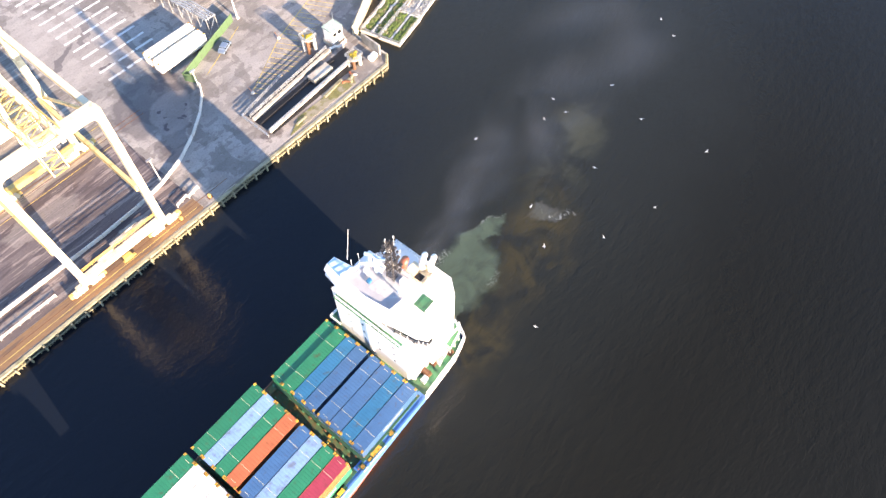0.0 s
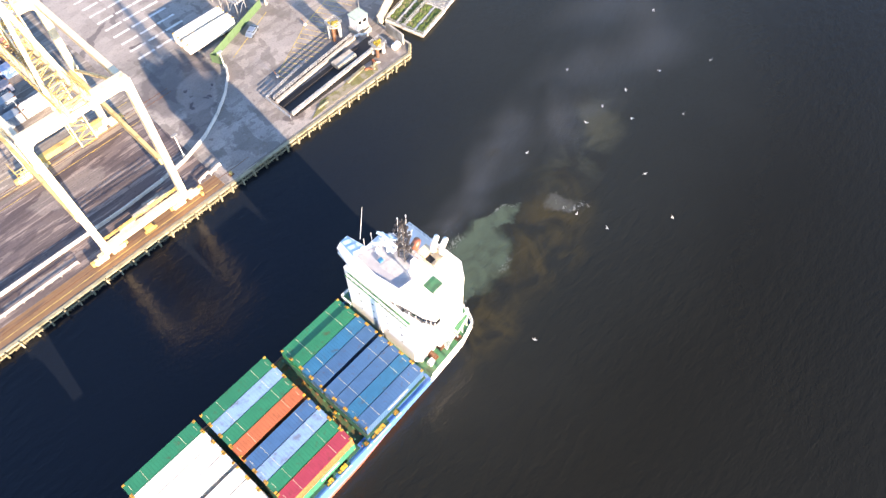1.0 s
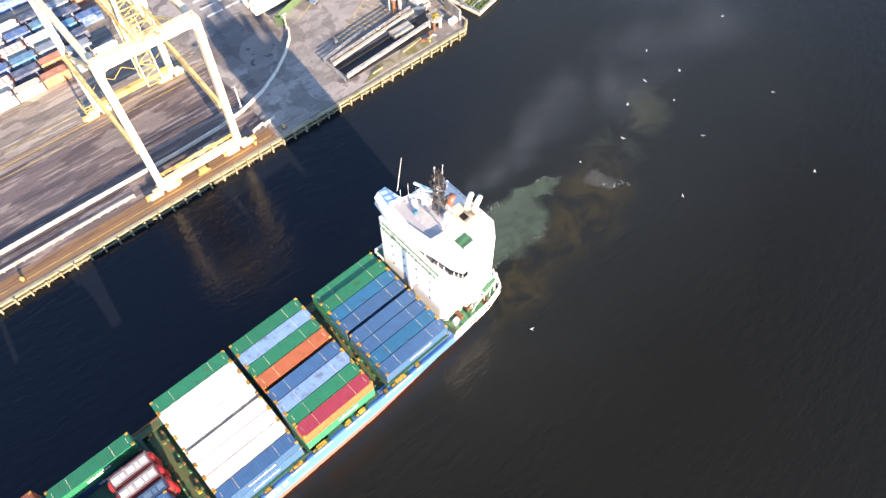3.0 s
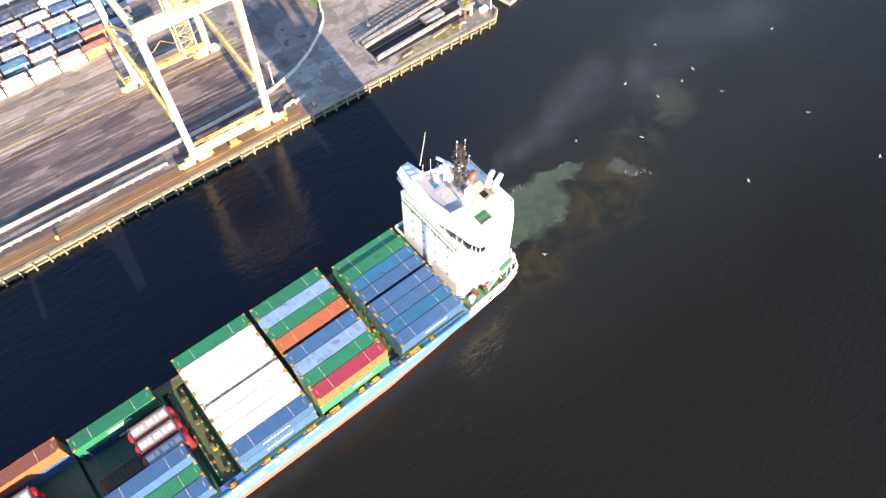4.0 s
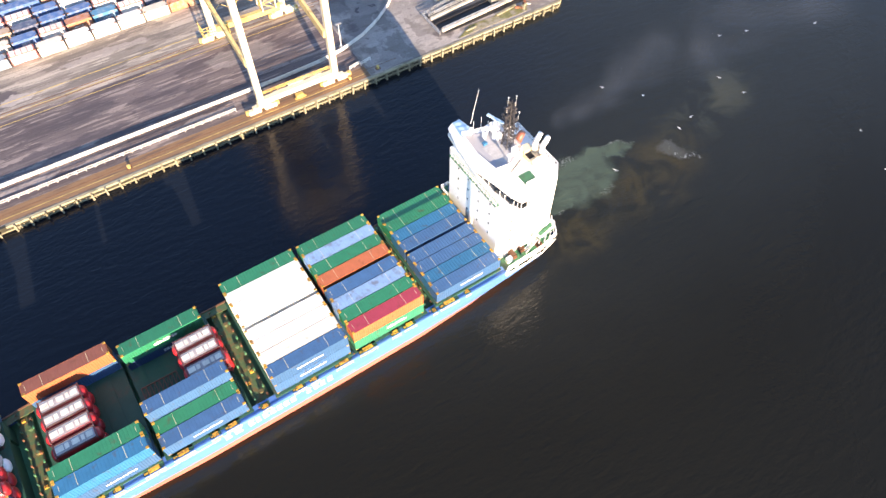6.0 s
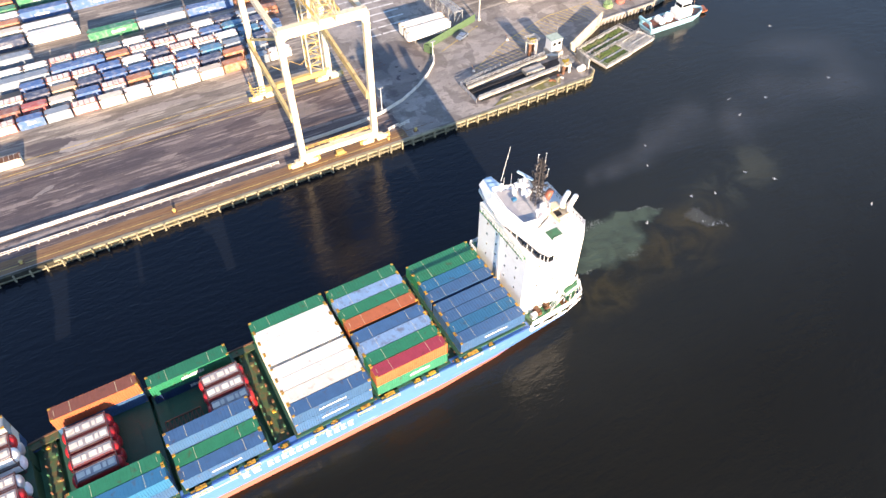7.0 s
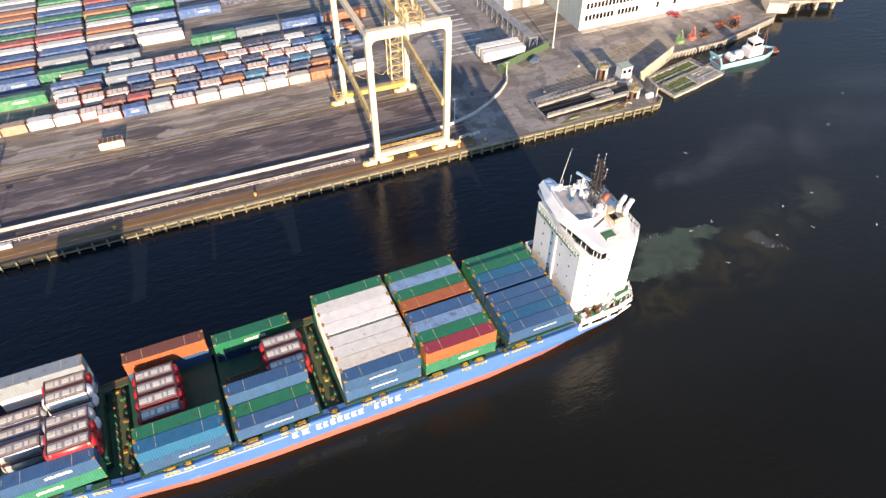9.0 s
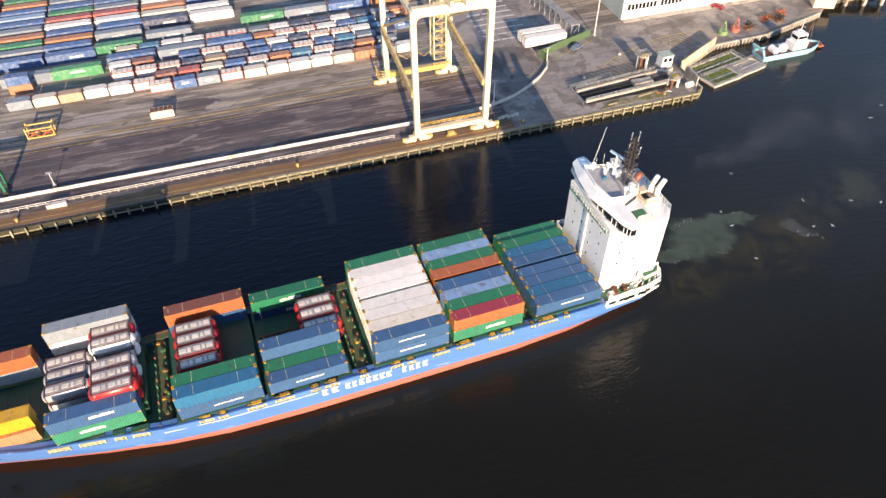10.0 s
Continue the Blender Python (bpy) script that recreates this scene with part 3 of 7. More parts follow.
def container_meshes(length, width, height, colour, fine):
    key = (length, width, height, colour, fine)
    if key in BODY:
        return BODY[key]
    mt = COLOURS[colour] if fine else HAZED_DUSTY[colour]
    # red and brown boxes get orange walls: direct sun put into the paint
    side = COLOURS["orange"] if fine and colour in ("red", "brown") else mt
    x, y = length / 2, width / 2
    e = 0.10
    out = {}
    bm = bmesh.new()
    pitch = 0.40 if fine else 0.6
    corrugated(bm, (-x + e, -y + 0.01), (x - e, -y + 0.01), 0.16, height - 0.1, pitch, 0.05)
    corrugated(bm, (x - e, y - 0.01), (-x + e, y - 0.01), 0.16, height - 0.1, pitch, 0.05)
    corrugated(bm, (-x + 0.01, y - e), (-x + 0.01, -y + e), 0.16, height - 0.1, pitch, 0.05)
    for sx in (-1, 1):
        for sy in (-1, 1):
            box(bm, min(sx * x, sx * (x - e)), max(sx * x, sx * (x - e)), min(sy * y, sy * (y - e)), max(sy * y, sy * (y - e)), 0.05, height - 0.05)
    for sy in (-1, 1):
        for z0, z1 in ((0.03, 0.18), (height - 0.12, height - 0.02)):
            box(bm, -x + e, x - e, min(sy * y, sy * (y - 0.06)), max(sy * y, sy * (y - 0.06)), z0, z1)
    for z0, z1 in ((0.03, 0.18), (height - 0.14, height - 0.02)):
        box(bm, -x, -x + 0.08, -y + e, y - e, z0, z1)
    out["body"] = to_mesh(bm, "body", side)
    bm = bmesh.new()
    n = max(4, round(length / (0.55 if fine else 1.0)))
    step = (length - 0.2) / n
    line = []
    for k in range(n):
        a = -x + 0.1 + k * step
        line += [(a, 0.03), (a + step * 0.1, 0.012), (a + step * 0.6, 0.012), (a + step * 0.7, 0.03)]
    line.append((x - 0.1, 0.03))
    rows = [[bm.verts.new((a, yy, height - d)) for a, d in line] for yy in (-y + 0.06, y - 0.06)]
    for k in range(len(line) - 1):
        bm.faces.new((rows[0][k], rows[0][k + 1], rows[1][k + 1], rows[1][k]))
    out["roof"] = to_mesh(bm, "roof", mt)
    bm = bmesh.new()
    box(bm, x - 0.07, x - 0.01, -y + e, y - e, 0.12, height - 0.1)
    for yy in (-0.85, -0.3, 0.3, 0.85):
        tube(bm, (x + 0.01, yy, 0.15), (x + 0.01, yy, height - 0.12), 0.025, 5)
    box(bm, x - 0.02, x, -0.012, 0.012, 0.1, height - 0.1)
    out["door"] = to_mesh(bm, "door", side)
    bm = bmesh.new()
    box(bm, -0.24, 0.24, -0.19, 0.19, -0.10, 0.035)
    out["corner_casting"] = to_mesh(bm, "corner_casting", CAST if fine else RUSTY)
    for key2, half in (("roof_marking", 0.48), ("roof_stripe", y - 0.15)):
        bm = bmesh.new()
        box(bm, -0.03, 0.03, -half, half, height - 0.01, height + 0.002)
        out[key2] = to_mesh(bm, key2, PALE_MARK)
    BODY[key] = out
    return out


NAMED = {"mint": "bright green", "sky": "pale blue", "teal": "teal blue", "tan": "orange-tan", "brown": "red-brown", "navy": "dark navy"}
LOGO = {}


def logo_mesh(length, height, style):
    """A trade mark on a container's side, as plain bars."""
    key = (length, height, style)
    if key not in LOGO:
        bm = bmesh.new()
        rnd = random.Random(style * 7 + int(length))
        w, h = (length * 0.34, 0.42) if style % 2 else (length * 0.26, 0.75)
        x = -w / 2
        while x < w / 2:
            s = rnd.uniform(0.22, 0.5)
            box(bm, x, x + s, -0.006, 0.0, 0, h * rnd.choice((1, 1, 0.8)))
            x += s + 0.1
        LOGO[key] = to_mesh(bm, "marking", LINE_WHITE)
    return LOGO[key]


def container(m, colour, length=13.716, width=2.43, height=2.896, where="", group="", logo=0, fine=True, rider=True):
    ob = thing("shipping_container", m, f"{NAMED.get(colour, colour)} corrugated steel container {where}".strip(), "container", group)
    for name, me in container_meshes(length, width, height, colour, fine).items():
        if name == "corner_casting":
            for sx in (-1, 1):
                for sy in (-1, 1):
                    for z in ((height - 0.02,) if not fine else (height - 0.02, 0.1)):
                        c = part(name, me, None, ob, "yellow corner casting" if fine else "")
                        c.location = (sx * (length / 2 - 0.22), sy * (width / 2 - 0.18), z)
        elif name in ("roof_marking", "roof_stripe"):
            if fine and colour not in ("white", "cream"):
                for sx in (-1, 1):
                    part(name, me, None, ob).location.x = sx * (length / 2 - 0.74 if name == "roof_marking" else length * 0.263)
        else:
            part(name, me, None, ob)
    if logo:
        lg = part("marking", logo_mesh(length, height, logo), None, ob, "plain white painted marking")
        lg.location = (random.uniform(-0.1, 0.1) * length, -width / 2 - 0.004, height * random.uniform(0.35, 0.5))
    if rider:
        RIDERS.append(ob)
    return ob


# ---- the ship ----
CENTRE = -0.25                                 # the ship's middle line
COL = 2.56


def col_y(c):
    """The middle of column c, 1 at the port side, 8 at the starboard side."""
    y = 10.62 - COL * (c - 0.5)
    return y if c <= 4 else y - 0.55


def ship():
    s = thing("container_ship", pose(0, 0, 0), "blue-hulled container ship with white superstructure drifting along the quay", "ship")
    RIDERS.append(s)
    # stations: x, half beam at the water, at the belt, at the rail, height of the rail
    st = [(29.6, 2.0, 3.4, 4.2, 6.6), (28.8, 3.4, 6.2, 7.2, 6.6), (27.5, 4.8, 8.6, 9.6, 6.6), (23.5, 7.0, 10.2, 10.7, 6.6), (16, 8.8, 10.9, 11.1, 6.9), (14.6, 9.2, 10.95, 11.15, 7.9), (8, 10.2, 11.1, 11.2, 7.9),
          (-4, 11.0, 11.2, 11.2, 7.95), (-20, 11.15, 11.2, 11.2, 8.0), (-45, 11.1, 11.2, 11.2, 8.0), (-58, 10.6, 11.0, 11.15, 8.0), (-68, 9.4, 10.2, 10.5, 8.0),
          (-78, 7.5, 8.8, 9.1, 8.2), (-88, 5.2, 6.8, 7.9, 8.5), (-98, 2.7, 4.2, 6.6, 10.8), (-106, 0.6, 1.7, 3.9, 11.4), (-110, 0.12, 0.3, 1.6, 11.7)]

    def hull(z_from, z_to, material, name, grow=0.0):
        bm = bmesh.new()
        rings = []
        for x, w, b, r, top in st:
            prof = []
            for z, half in ((-1.5, w * 0.93), (1.5, w), (3.2, w + (b - w) * 0.6), (3.22, w + (b - w) * 0.6), (4.8, b), (top, r)):
                prof.append((half, z))
            keep = [q for q in prof if z_from - 0.001 <= q[1] <= z_to + 0.001]
            rings.append([bm.verts.new((x, CENTRE + (h + grow), z)) for h, z in keep[::-1]] + [bm.verts.new((x, CENTRE - (h + grow), z)) for h, z in keep])
        n = len(rings[0])
        for a, b2 in zip(rings, rings[1:]):
            for k in range(n - 1):
                if k != n // 2 - 1:
                    bm.faces.new((a[k], a[k + 1], b2[k + 1], b2[k]))
        for ring in (rings[0], rings[-1]):
            h = n // 2
            for k in range(h - 1):
                bm.faces.new((ring[k], ring[k + 1], ring[n - 2 - k], ring[n - 1 - k]))
        return part(name, bm, material, s)

    hull(-3, 3.2, HULL_RED, "lower_hull", 0.0)
    hull(3.22, 20, HULL_BLUE, "hull", 0.015)
    # main deck
    bm = bmesh.new()
    prism(bm, [(x, CENTRE + min(b, r) - 0.15) for x, w, b, r, t in st] + [(x, CENTRE - min(b, r) + 0.15) for x, w, b, r, t in st[::-1]], 5.6, 5.9)
    part("main_deck", bm, DECK_GREEN, s, "green painted main deck")
    # rail and side pockets with yellow gratings
    def half_at(x):
        for a, c in zip(st, st[1:]):
            if min(a[0], c[0]) <= x <= max(a[0], c[0]):
                return a[3] + (c[3] - a[3]) * (x - a[0]) / (c[0] - a[0])
        return 11.2

    for sy in (-1, 1):
        bm = bmesh.new()
        sweep(bm, [(q[0], CENTRE + sy * (q[3] + 0.02), q[4] + 0.05) for q in st[5:-2]], 0.3, 0.14)
        part("gunwale", bm, HULL_BLUE if sy < 0 else RUSTY, s)
    # blue side plating between the rail and the hatch coamings
    for sy in (-1, 1):
        bm = bmesh.new()
        rings = [[bm.verts.new((p[0], CENTRE + sy * (p[3] - d), p[4] - e)) for d, e in ((0.1, 0.02), (1.5, 0.02), (1.5, 0.14), (0.1, 0.14))] for p in st[5:15]]
        for a, c in zip(rings, rings[1:]):
            for k in range(4):
                bm.faces.new((a[k], a[(k + 1) % 4], c[(k + 1) % 4], c[k]))
        bm.faces.new(rings[0])
        bm.faces.new(rings[-1][::-1])
        part("side_plating", bm, HULL_BLUE if sy < 0 else BRIDGE_GREEN, s, "painted plating along the ship's side")
    grates = [(-62, 2.3), (-58.9, 1.5), (-54.1, 3.1), (-49.4, 3.2), (-43.2, 1.6), (-40.7, 2.4), (-34.4, 1.4), (-28.8, 2.2), (-25.7, 1.5), (-20.9, 3.1), (-16.3, 3.3), (-9.9, 1.6), (-7.4, 2.3), (-1.4, 0.8), (0.2, 3.8), (5.6, 1.0), (-72.6, 2.6), (-75.4, 1.7), (-80.8, 3.9), (-85.5, 3.2)]
    for gx, gl in grates:
        part("side_grating", (lambda q: (railing(q, [(gx, CENTRE - half_at(gx) - 0.1, 7.0), (gx + gl, CENTRE - half_at(gx + gl) - 0.1, 7.0)], 0.95, 0.8, 0.05, 3), q)[-1])(bmesh.new()), PALE_MARK, s, "pale yellow guard rail in a hull pocket")
    for gx, gl in grates:
        bm = bmesh.new()
        beam(bm, (gx - 0.1, CENTRE - half_at(gx) + 0.03, 7.5), (gx + gl + 0.1, CENTRE - half_at(gx + gl) + 0.03, 7.5), 0.14, 1.24)
        y0, y1 = CENTRE - half_at(gx) + 0.12, CENTRE - half_at(gx) + 1.1
        box(bm, gx - 0.1, gx + gl + 0.1, y0, y1, 7.9, 8.06 if gx > -70 else 8.35)
        part("pocket_opening", bm, HATCH_GREEN, s, "dark green pocket in the hull side")
        bm = bmesh.new()
        box(bm, gx + 0.25 * gl, gx + 0.8 * gl, CENTRE - half_at(gx) + 0.1, CENTRE - half_at(gx) + 0.75, 7.9, 8.25)
        box(bm, gx + 0.02, gx + 0.2 * gl, CENTRE - half_at(gx) + 0.1, CENTRE - half_at(gx) + 0.5, 7.9, 8.1)
        part("lashing_box", bm, CAST, s, "yellow-brown lashing gear box")
    # hull lettering as plain bars
    rnd = random.Random(3)
    for x0, x1, n in ((-41.5, -38.1, 2), (-37.3, -28.5, 7), (-26.8, -21.6, 4)):
        step = (x1 - x0) / n
        for k in range(n):
            bm = bmesh.new()
            w = step * rnd.choice((0.62, 0.74, 0.74))
            a = x0 + k * step
            for z0, z1, c, d in ((5.15, 6.75, 0, 0.38), (6.4, 6.75, 0.38, 1), (5.15, 5.5, 0.38, 1), (5.8, 6.1, 0.38, 0.8)):
                box(bm, a + c * w, a + d * w, CENTRE - 11.265, CENTRE - 11.2, z0, z1)
            part("marking_bar", bm, LINE_WHITE, s, "white painted bar on the hull side")
    # a thin white line along the hull side
    bm = bmesh.new()
    for a, c in zip(st[9:11], st[10:12]):
        beam(bm, (a[0], CENTRE - (a[2] + a[3]) / 2 - 0.03, 6.5), (c[0], CENTRE - (c[2] + c[3]) / 2 - 0.03, 6.6), 0.05, 0.16)
    beam(bm, (-42.2, CENTRE - 11.22, 6.45), (-45, CENTRE - 11.22, 6.5), 0.03, 0.16)
    part("hull_line", bm, LINE_WHITE, s, "thin white line along the hull")
    # hatch covers, coamings
    for x0, x1, half, z in ((-0.4, 14.0, 10.4, 8.35), (-17.0, -2.2, 10.6, 8.1), (-31.6, -17.2, 10.6, 8.35), (-50.4, -35.6, 10.6, 8.1), (-65.4, -50.9, 10.4, 8.35), (-84.6, -77.2, 5.8, 8.6), (-77.0, -69.4, 5.8, 10.29), (-95.5, -85.0, 6.4, 8.6)):
        bm = bmesh.new()
        box(bm, x0, x1, CENTRE - half, CENTRE + half, z - 0.7, z - 0.1)
        cover = part("hatch_cover", bm, HATCH_GREEN, s, "dark green steel hatch cover")
        n = 6
        for k in range(n):
            a = x0 + (x1 - x0) * k / n
            bm = bmesh.new()
            box(bm, a + 0.08, a + (x1 - x0) / n - 0.08, CENTRE - half + 0.1, CENTRE + half - 0.1, z - 0.1, z - 0.04)
            part("cover_panel", bm, HATCH_GREEN, cover)
        bm = bmesh.new()
        box(bm, x0 + 0.3, x1 - 0.3, CENTRE - half + 0.5, CENTRE + half - 0.5, 5.9, z - 0.7)
        part("hatch_coaming", bm, HATCH_GREEN, s)
    bm = bmesh.new()
    box(bm, -77.0, -69.6, 5.6, 8.3, 5.9, 10.24)
    part("hatch_pedestal", bm, HATCH_GREEN, s, "dark green pedestal beside the forward hatch")
    # lashing bridges across the deck
    for lx, half, w in ((-33.6, 10.9, 2.6), (-67.3, 10.2, 2.2), (-17.1, 10.9, 0.5), (-1.1, 10.9, 1.8)):
        lb = part("lashing_bridge", (lambda q: (box(q, lx - w / 2, lx + w / 2, CENTRE - half, CENTRE + half, 7.3, 7.45), q)[-1])(bmesh.new()), BRIDGE_GREEN, s, "rust-stained green gangway between the bays")
        for k in range(13):
            y = CENTRE - half + 0.4 + (2 * half - 0.8) * k / 12
            bm = bmesh.new()
            box(bm, lx - w / 2 + 0.1, lx - w / 2 + 0.35, y - 0.1, y + 0.1, 7.45, 8.3)
            part("lashing_post", bm, (RUSTY, HATCH_GREEN, DECK_GREEN)[k % 3], lb)
            bm = bmesh.new()
            box(bm, lx + w / 2 - 0.4, lx + w / 2 - 0.1, y - 0.2, y + 0.25, 7.45, 7.45 + random.uniform(0.2, 0.6))
            part("turnbuckle_box", bm, (DECK_GREEN, RUSTY)[k % 2], lb)
        for k in range(3):
            y = CENTRE - half + random.uniform(0.5, 2 * half - 0.5)
            x = lx + random.uniform(-w / 3, w / 3)
            bm = bmesh.new()
            box(bm, x - 0.3, x + 0.3, y - 0.2, y + 0.25, 7.45, 7.8)
            part("lashing_bin", bm, CAST, lb, "yellow lashing bin")
        if w > 2:
            for k in range(4):
                y = CENTRE - half + (2 * half) * (k + 0.6) / 4.4
                bm = bmesh.new()
                tube(bm, (lx + 0.4, y, 7.45), (lx + 0.4, y, 8.1), 0.35, 10)
                part("vent_head", bm, BRIDGE_GREEN, lb, "green mushroom vent", smooth=False)
    return s


SHIP = ship()


def superstructure(s):
    Z0 = 6.0
    bm = bmesh.new()
    prism(bm, [(15.2, -6.9), (15.2, 8.6), (24.5, 8.6), (24.5, -7.8), (16.2, -7.8)], Z0, 23.0)
    house = part("deckhouse", bm, WHITE, s, "tall white deckhouse")
    # windows on the front and the starboard side
    bm = bmesh.new()
    box(bm, -0.008, 0.0, -0.19, 0.19, -0.27, 0.27)
    win = to_mesh(bm, "window", GLASS_DARK)
    bm = bmesh.new()
    for a, b2, c, d in ((-0.24, -0.19, -0.32, 0.32), (0.19, 0.24, -0.32, 0.32), (-0.19, 0.19, 0.27, 0.32), (-0.19, 0.19, -0.32, -0.27)):
        box(bm, -0.012, 0.02, a, b2, c, d)
    frame_me = to_mesh(bm, "window_frame", WHITE)
    for k, z in enumerate((11.6, 14.4, 17.2, 20.0)):
        for y in (5.6, 2.5, -0.8, -4.2):
            w = part("window", win, None, house)
            w.location = (15.198, y, z)
            part("window_frame", frame_me, None, w)
        for x in ((17.6, 21.2) if k % 2 else (17.6,)):
            w = part("window", win, None, house)
            w.location, w.rotation_euler = (x, -7.802, z), (0, 0, radians(90))
            part("window_frame", frame_me, None, w)
    # landings and doors beside the starboard stairs
    for z in (9.2, 12.0):
        bm = bmesh.new()
        box(bm, 19.5, 22.5, -9.0, -7.8, z, z + 0.1)
        railing(bm, [(19.5, -8.95, z + 0.1), (22.5, -8.95, z + 0.1)], 1.0, 1.0, 0.04)
        part("landing", bm, WHITE, house, "white steel landing with a rail")
    bm = bmesh.new()
    box(bm, 15.0, 15.2, 0.75, 1.5, Z0, 21.6)
    part("cable_duct", bm, WHITE, house)
    # funnel casing behind the house
    bm = bmesh.new()
    prism(bm, [(24.52, -7.78), (24.52, 6.0), (28.4, 6.0), (28.4, -6.0), (26.9, -7.78)], 8.6, 23.3)
    casing = part("funnel_casing", bm, WHITE, s, "white funnel casing")
    bm = bmesh.new()
    box(bm, 21.3, 23.8, -6.2, -3.7, 23.02, 23.08)
    part("deck_pad", bm, DECK_GREEN, house, "green painted deck")
    bm = bmesh.new()
    railing(bm, [(21.2, -6.3, 23.0), (23.9, -6.3, 23.0), (23.9, -5.0, 23.0)], 1.0, 1.0, 0.04)
    part("deck_pad_rail", bm, WHITE, house)
    bm = bmesh.new()
    box(bm, 24.6, 27.2, -3.6, 1.0, 23.3, 24.0)
    box(bm, 24.8, 26.6, -0.8, 0.8, 24.0, 24.5)
    part("casing_top", bm, CRANE_CREAM, casing, "cream soot-stained casing top")
    bm = bmesh.new()
    box(bm, 24.8, 26.0, -2.3, -1.0, 24.0, 24.08)
    for k in range(4):
        box(bm, 24.85 + 0.3 * k, 25.0 + 0.3 * k, -2.25, -1.05, 24.08, 24.2)
    part("vent_grating", bm, BLACK, casing, "sooty black grating")
    for a, b2, c in (((24.9, -3.0, 24.0), (26.2, -3.3, 24.7), (27.6, -3.0, 23.6)), ((26.4, -0.6, 24.0), (27.2, -1.6, 24.9), (27.6, -3.6, 23.6))):
        bm = bmesh.new()
        tube(bm, a, b2, 0.36, 10)
        tube(bm, b2, c, 0.36, 10)
        part("duct", bm, CRANE_CREAM, casing, "cream bent duct", smooth=True)
    for xx, yy in ((26.8, -0.9), (27.4, -2.3)):
        bm = bmesh.new()
        tube(bm, (xx, yy, 23.3), (xx + 0.1, yy, 26.0), 0.5, 14)
        tube(bm, (xx + 0.1, yy, 25.9), (xx + 0.8, yy - 0.25, 28.0), 0.53, 14, 0.45)
        part("exhaust_pipe", bm, WHITE, casing, "white bent exhaust pipe", smooth=True)
    bm = bmesh.new()
    tube(bm, (24.1, 1.2, 23.2), (24.1, 1.2, 25.4), 0.6, 12)
    tube(bm, (24.1, 1.2, 25.2), (25.0, 0.7, 28.0), 0.9, 14, 0.6)
    part("ventilator", bm, COLOURS["brown"], casing, "rust-red ventilator cowl", smooth=True)
    bm = bmesh.new()
    railing(bm, [(26.8, -7.6, 23.3), (28.3, -5.9, 23.3), (28.3, 5.8, 23.3), (24.8, 5.8, 23.3)], 1.1, 1.0, 0.045)
    part("guard_rail", bm, WHITE, casing)
    # bridge with wings
    front = [(16.2, 10.8), (15.4, 6.0), (14.9, 0.0), (15.1, -5.0), (15.7, -8.6), (16.6, -10.6)]
    back = [(18.2, -10.6), (18.6, -7.4), (18.9, -3.8), (23.4, -1.8), (24.2, 5.5), (19.4, 6.5), (18.7, 10.8)]
    out = front + back
    ins = [(x + (1.1 if k < 6 else -0.2), y * 0.97) for k, (x, y) in enumerate(out)]
    bm = bmesh.new()
    # the wings rest on brackets that slope down to the house
    prism(bm, [(min(max(x, 15.3), 24.4), min(max(y, -7.7), 8.5)) for x, y in ins], 21.4, 23.4, [(x + 0.01, y) for x, y in out])
    prism(bm, [(x, y) for x, y in out], 23.4, 24.0, out)
    prism(bm, [(x + (0.45 if 2 < k < 6 else (-0.5 if 0 < k < 3 else 0)), y * (0.975 if 2 < k < 8 else 1)) for k, (x, y) in enumerate(out)], 25.3, 26.4, [(x + (0.8 if k < 6 else -0.1), y * 0.985) for k, (x, y) in enumerate(out)])
    bridge = part("bridge", bm, WHITE, s, "white navigation bridge with wings")
    bm = bmesh.new()
    prism(bm, [(x + (0.30 if k < 6 else -0.15), y * 0.985) for k, (x, y) in enumerate(out)], 24.0, 25.3)
    part("bridge_window", bm, GLASS_DARK, bridge, "dark band of bridge windows")
    bm = bmesh.new()
    for a, b2 in zip(front, front[1:]):
        n = 3
        for k in range(n + 1):
            t = k / n
            x, y = a[0] + (b2[0] - a[0]) * t + 0.2, (a[1] + (b2[1] - a[1]) * t) * 0.987
            bm = bmesh.new()
            box(bm, x - 0.05, x + 0.05, y - 0.04, y + 0.04, 24.0, 25.3)
            part("window_mullion", bm, WHITE, bridge)
    bm = bmesh.new()
    box(bm, 14.4, 15.3, -6.6, 7.6, 22.1, 22.2)
    part("front_gallery", bm, DECK_GREEN, house, "narrow green gallery below the bridge windows")
    bm = bmesh.new()
    railing(bm, [(14.55, 7.1, 22.2), (14.55, 4.0, 22.2), (14.5, -6.7, 22.2)], 1.05, 0.9, 0.04)
    part("gallery_rail", bm, WHITE, house)
    # wing roof, pale blue on the port side
    bm = bmesh.new()
    prism(bm, [(17.0, 10.6), (18.5, 10.6), (19.2, 6.6), (16.4, 6.9)], 26.41, 26.47)
    part("wing_roof", bm, PALE_BLUE, bridge, "pale blue wing roof")
    bm = bmesh.new()
    prism(bm, [(16.8, 6.6), (22.2, 5.2), (22.9, -1.6), (19.6, -3.0), (17.0, -2.6), (16.4, 1.6)], 26.41, 26.5)
    part("compass_deck", bm, DECK_GREY, bridge, "grey compass deck")
    bm = bmesh.new()
    railing(bm, [(16.6, 7.0, 26.4), (19.0, 6.2, 26.4), (23.2, 5.2, 26.4), (23.2, -1.6, 26.4)], 1.05, 1.1, 0.045)
    part("compass_deck_rail", bm, WHITE, bridge)
    bm = bmesh.new()
    for a, b2 in zip(((16.6, 6.8), (16.15, 1.6), (16.8, -2.9)), ((16.15, 1.6), (16.8, -2.9), (19.6, -3.3))):
        beam(bm, (*a, 26.75), (*b2, 26.75), 0.2, 0.7)
    part("bulwark", bm, WHITE, bridge)
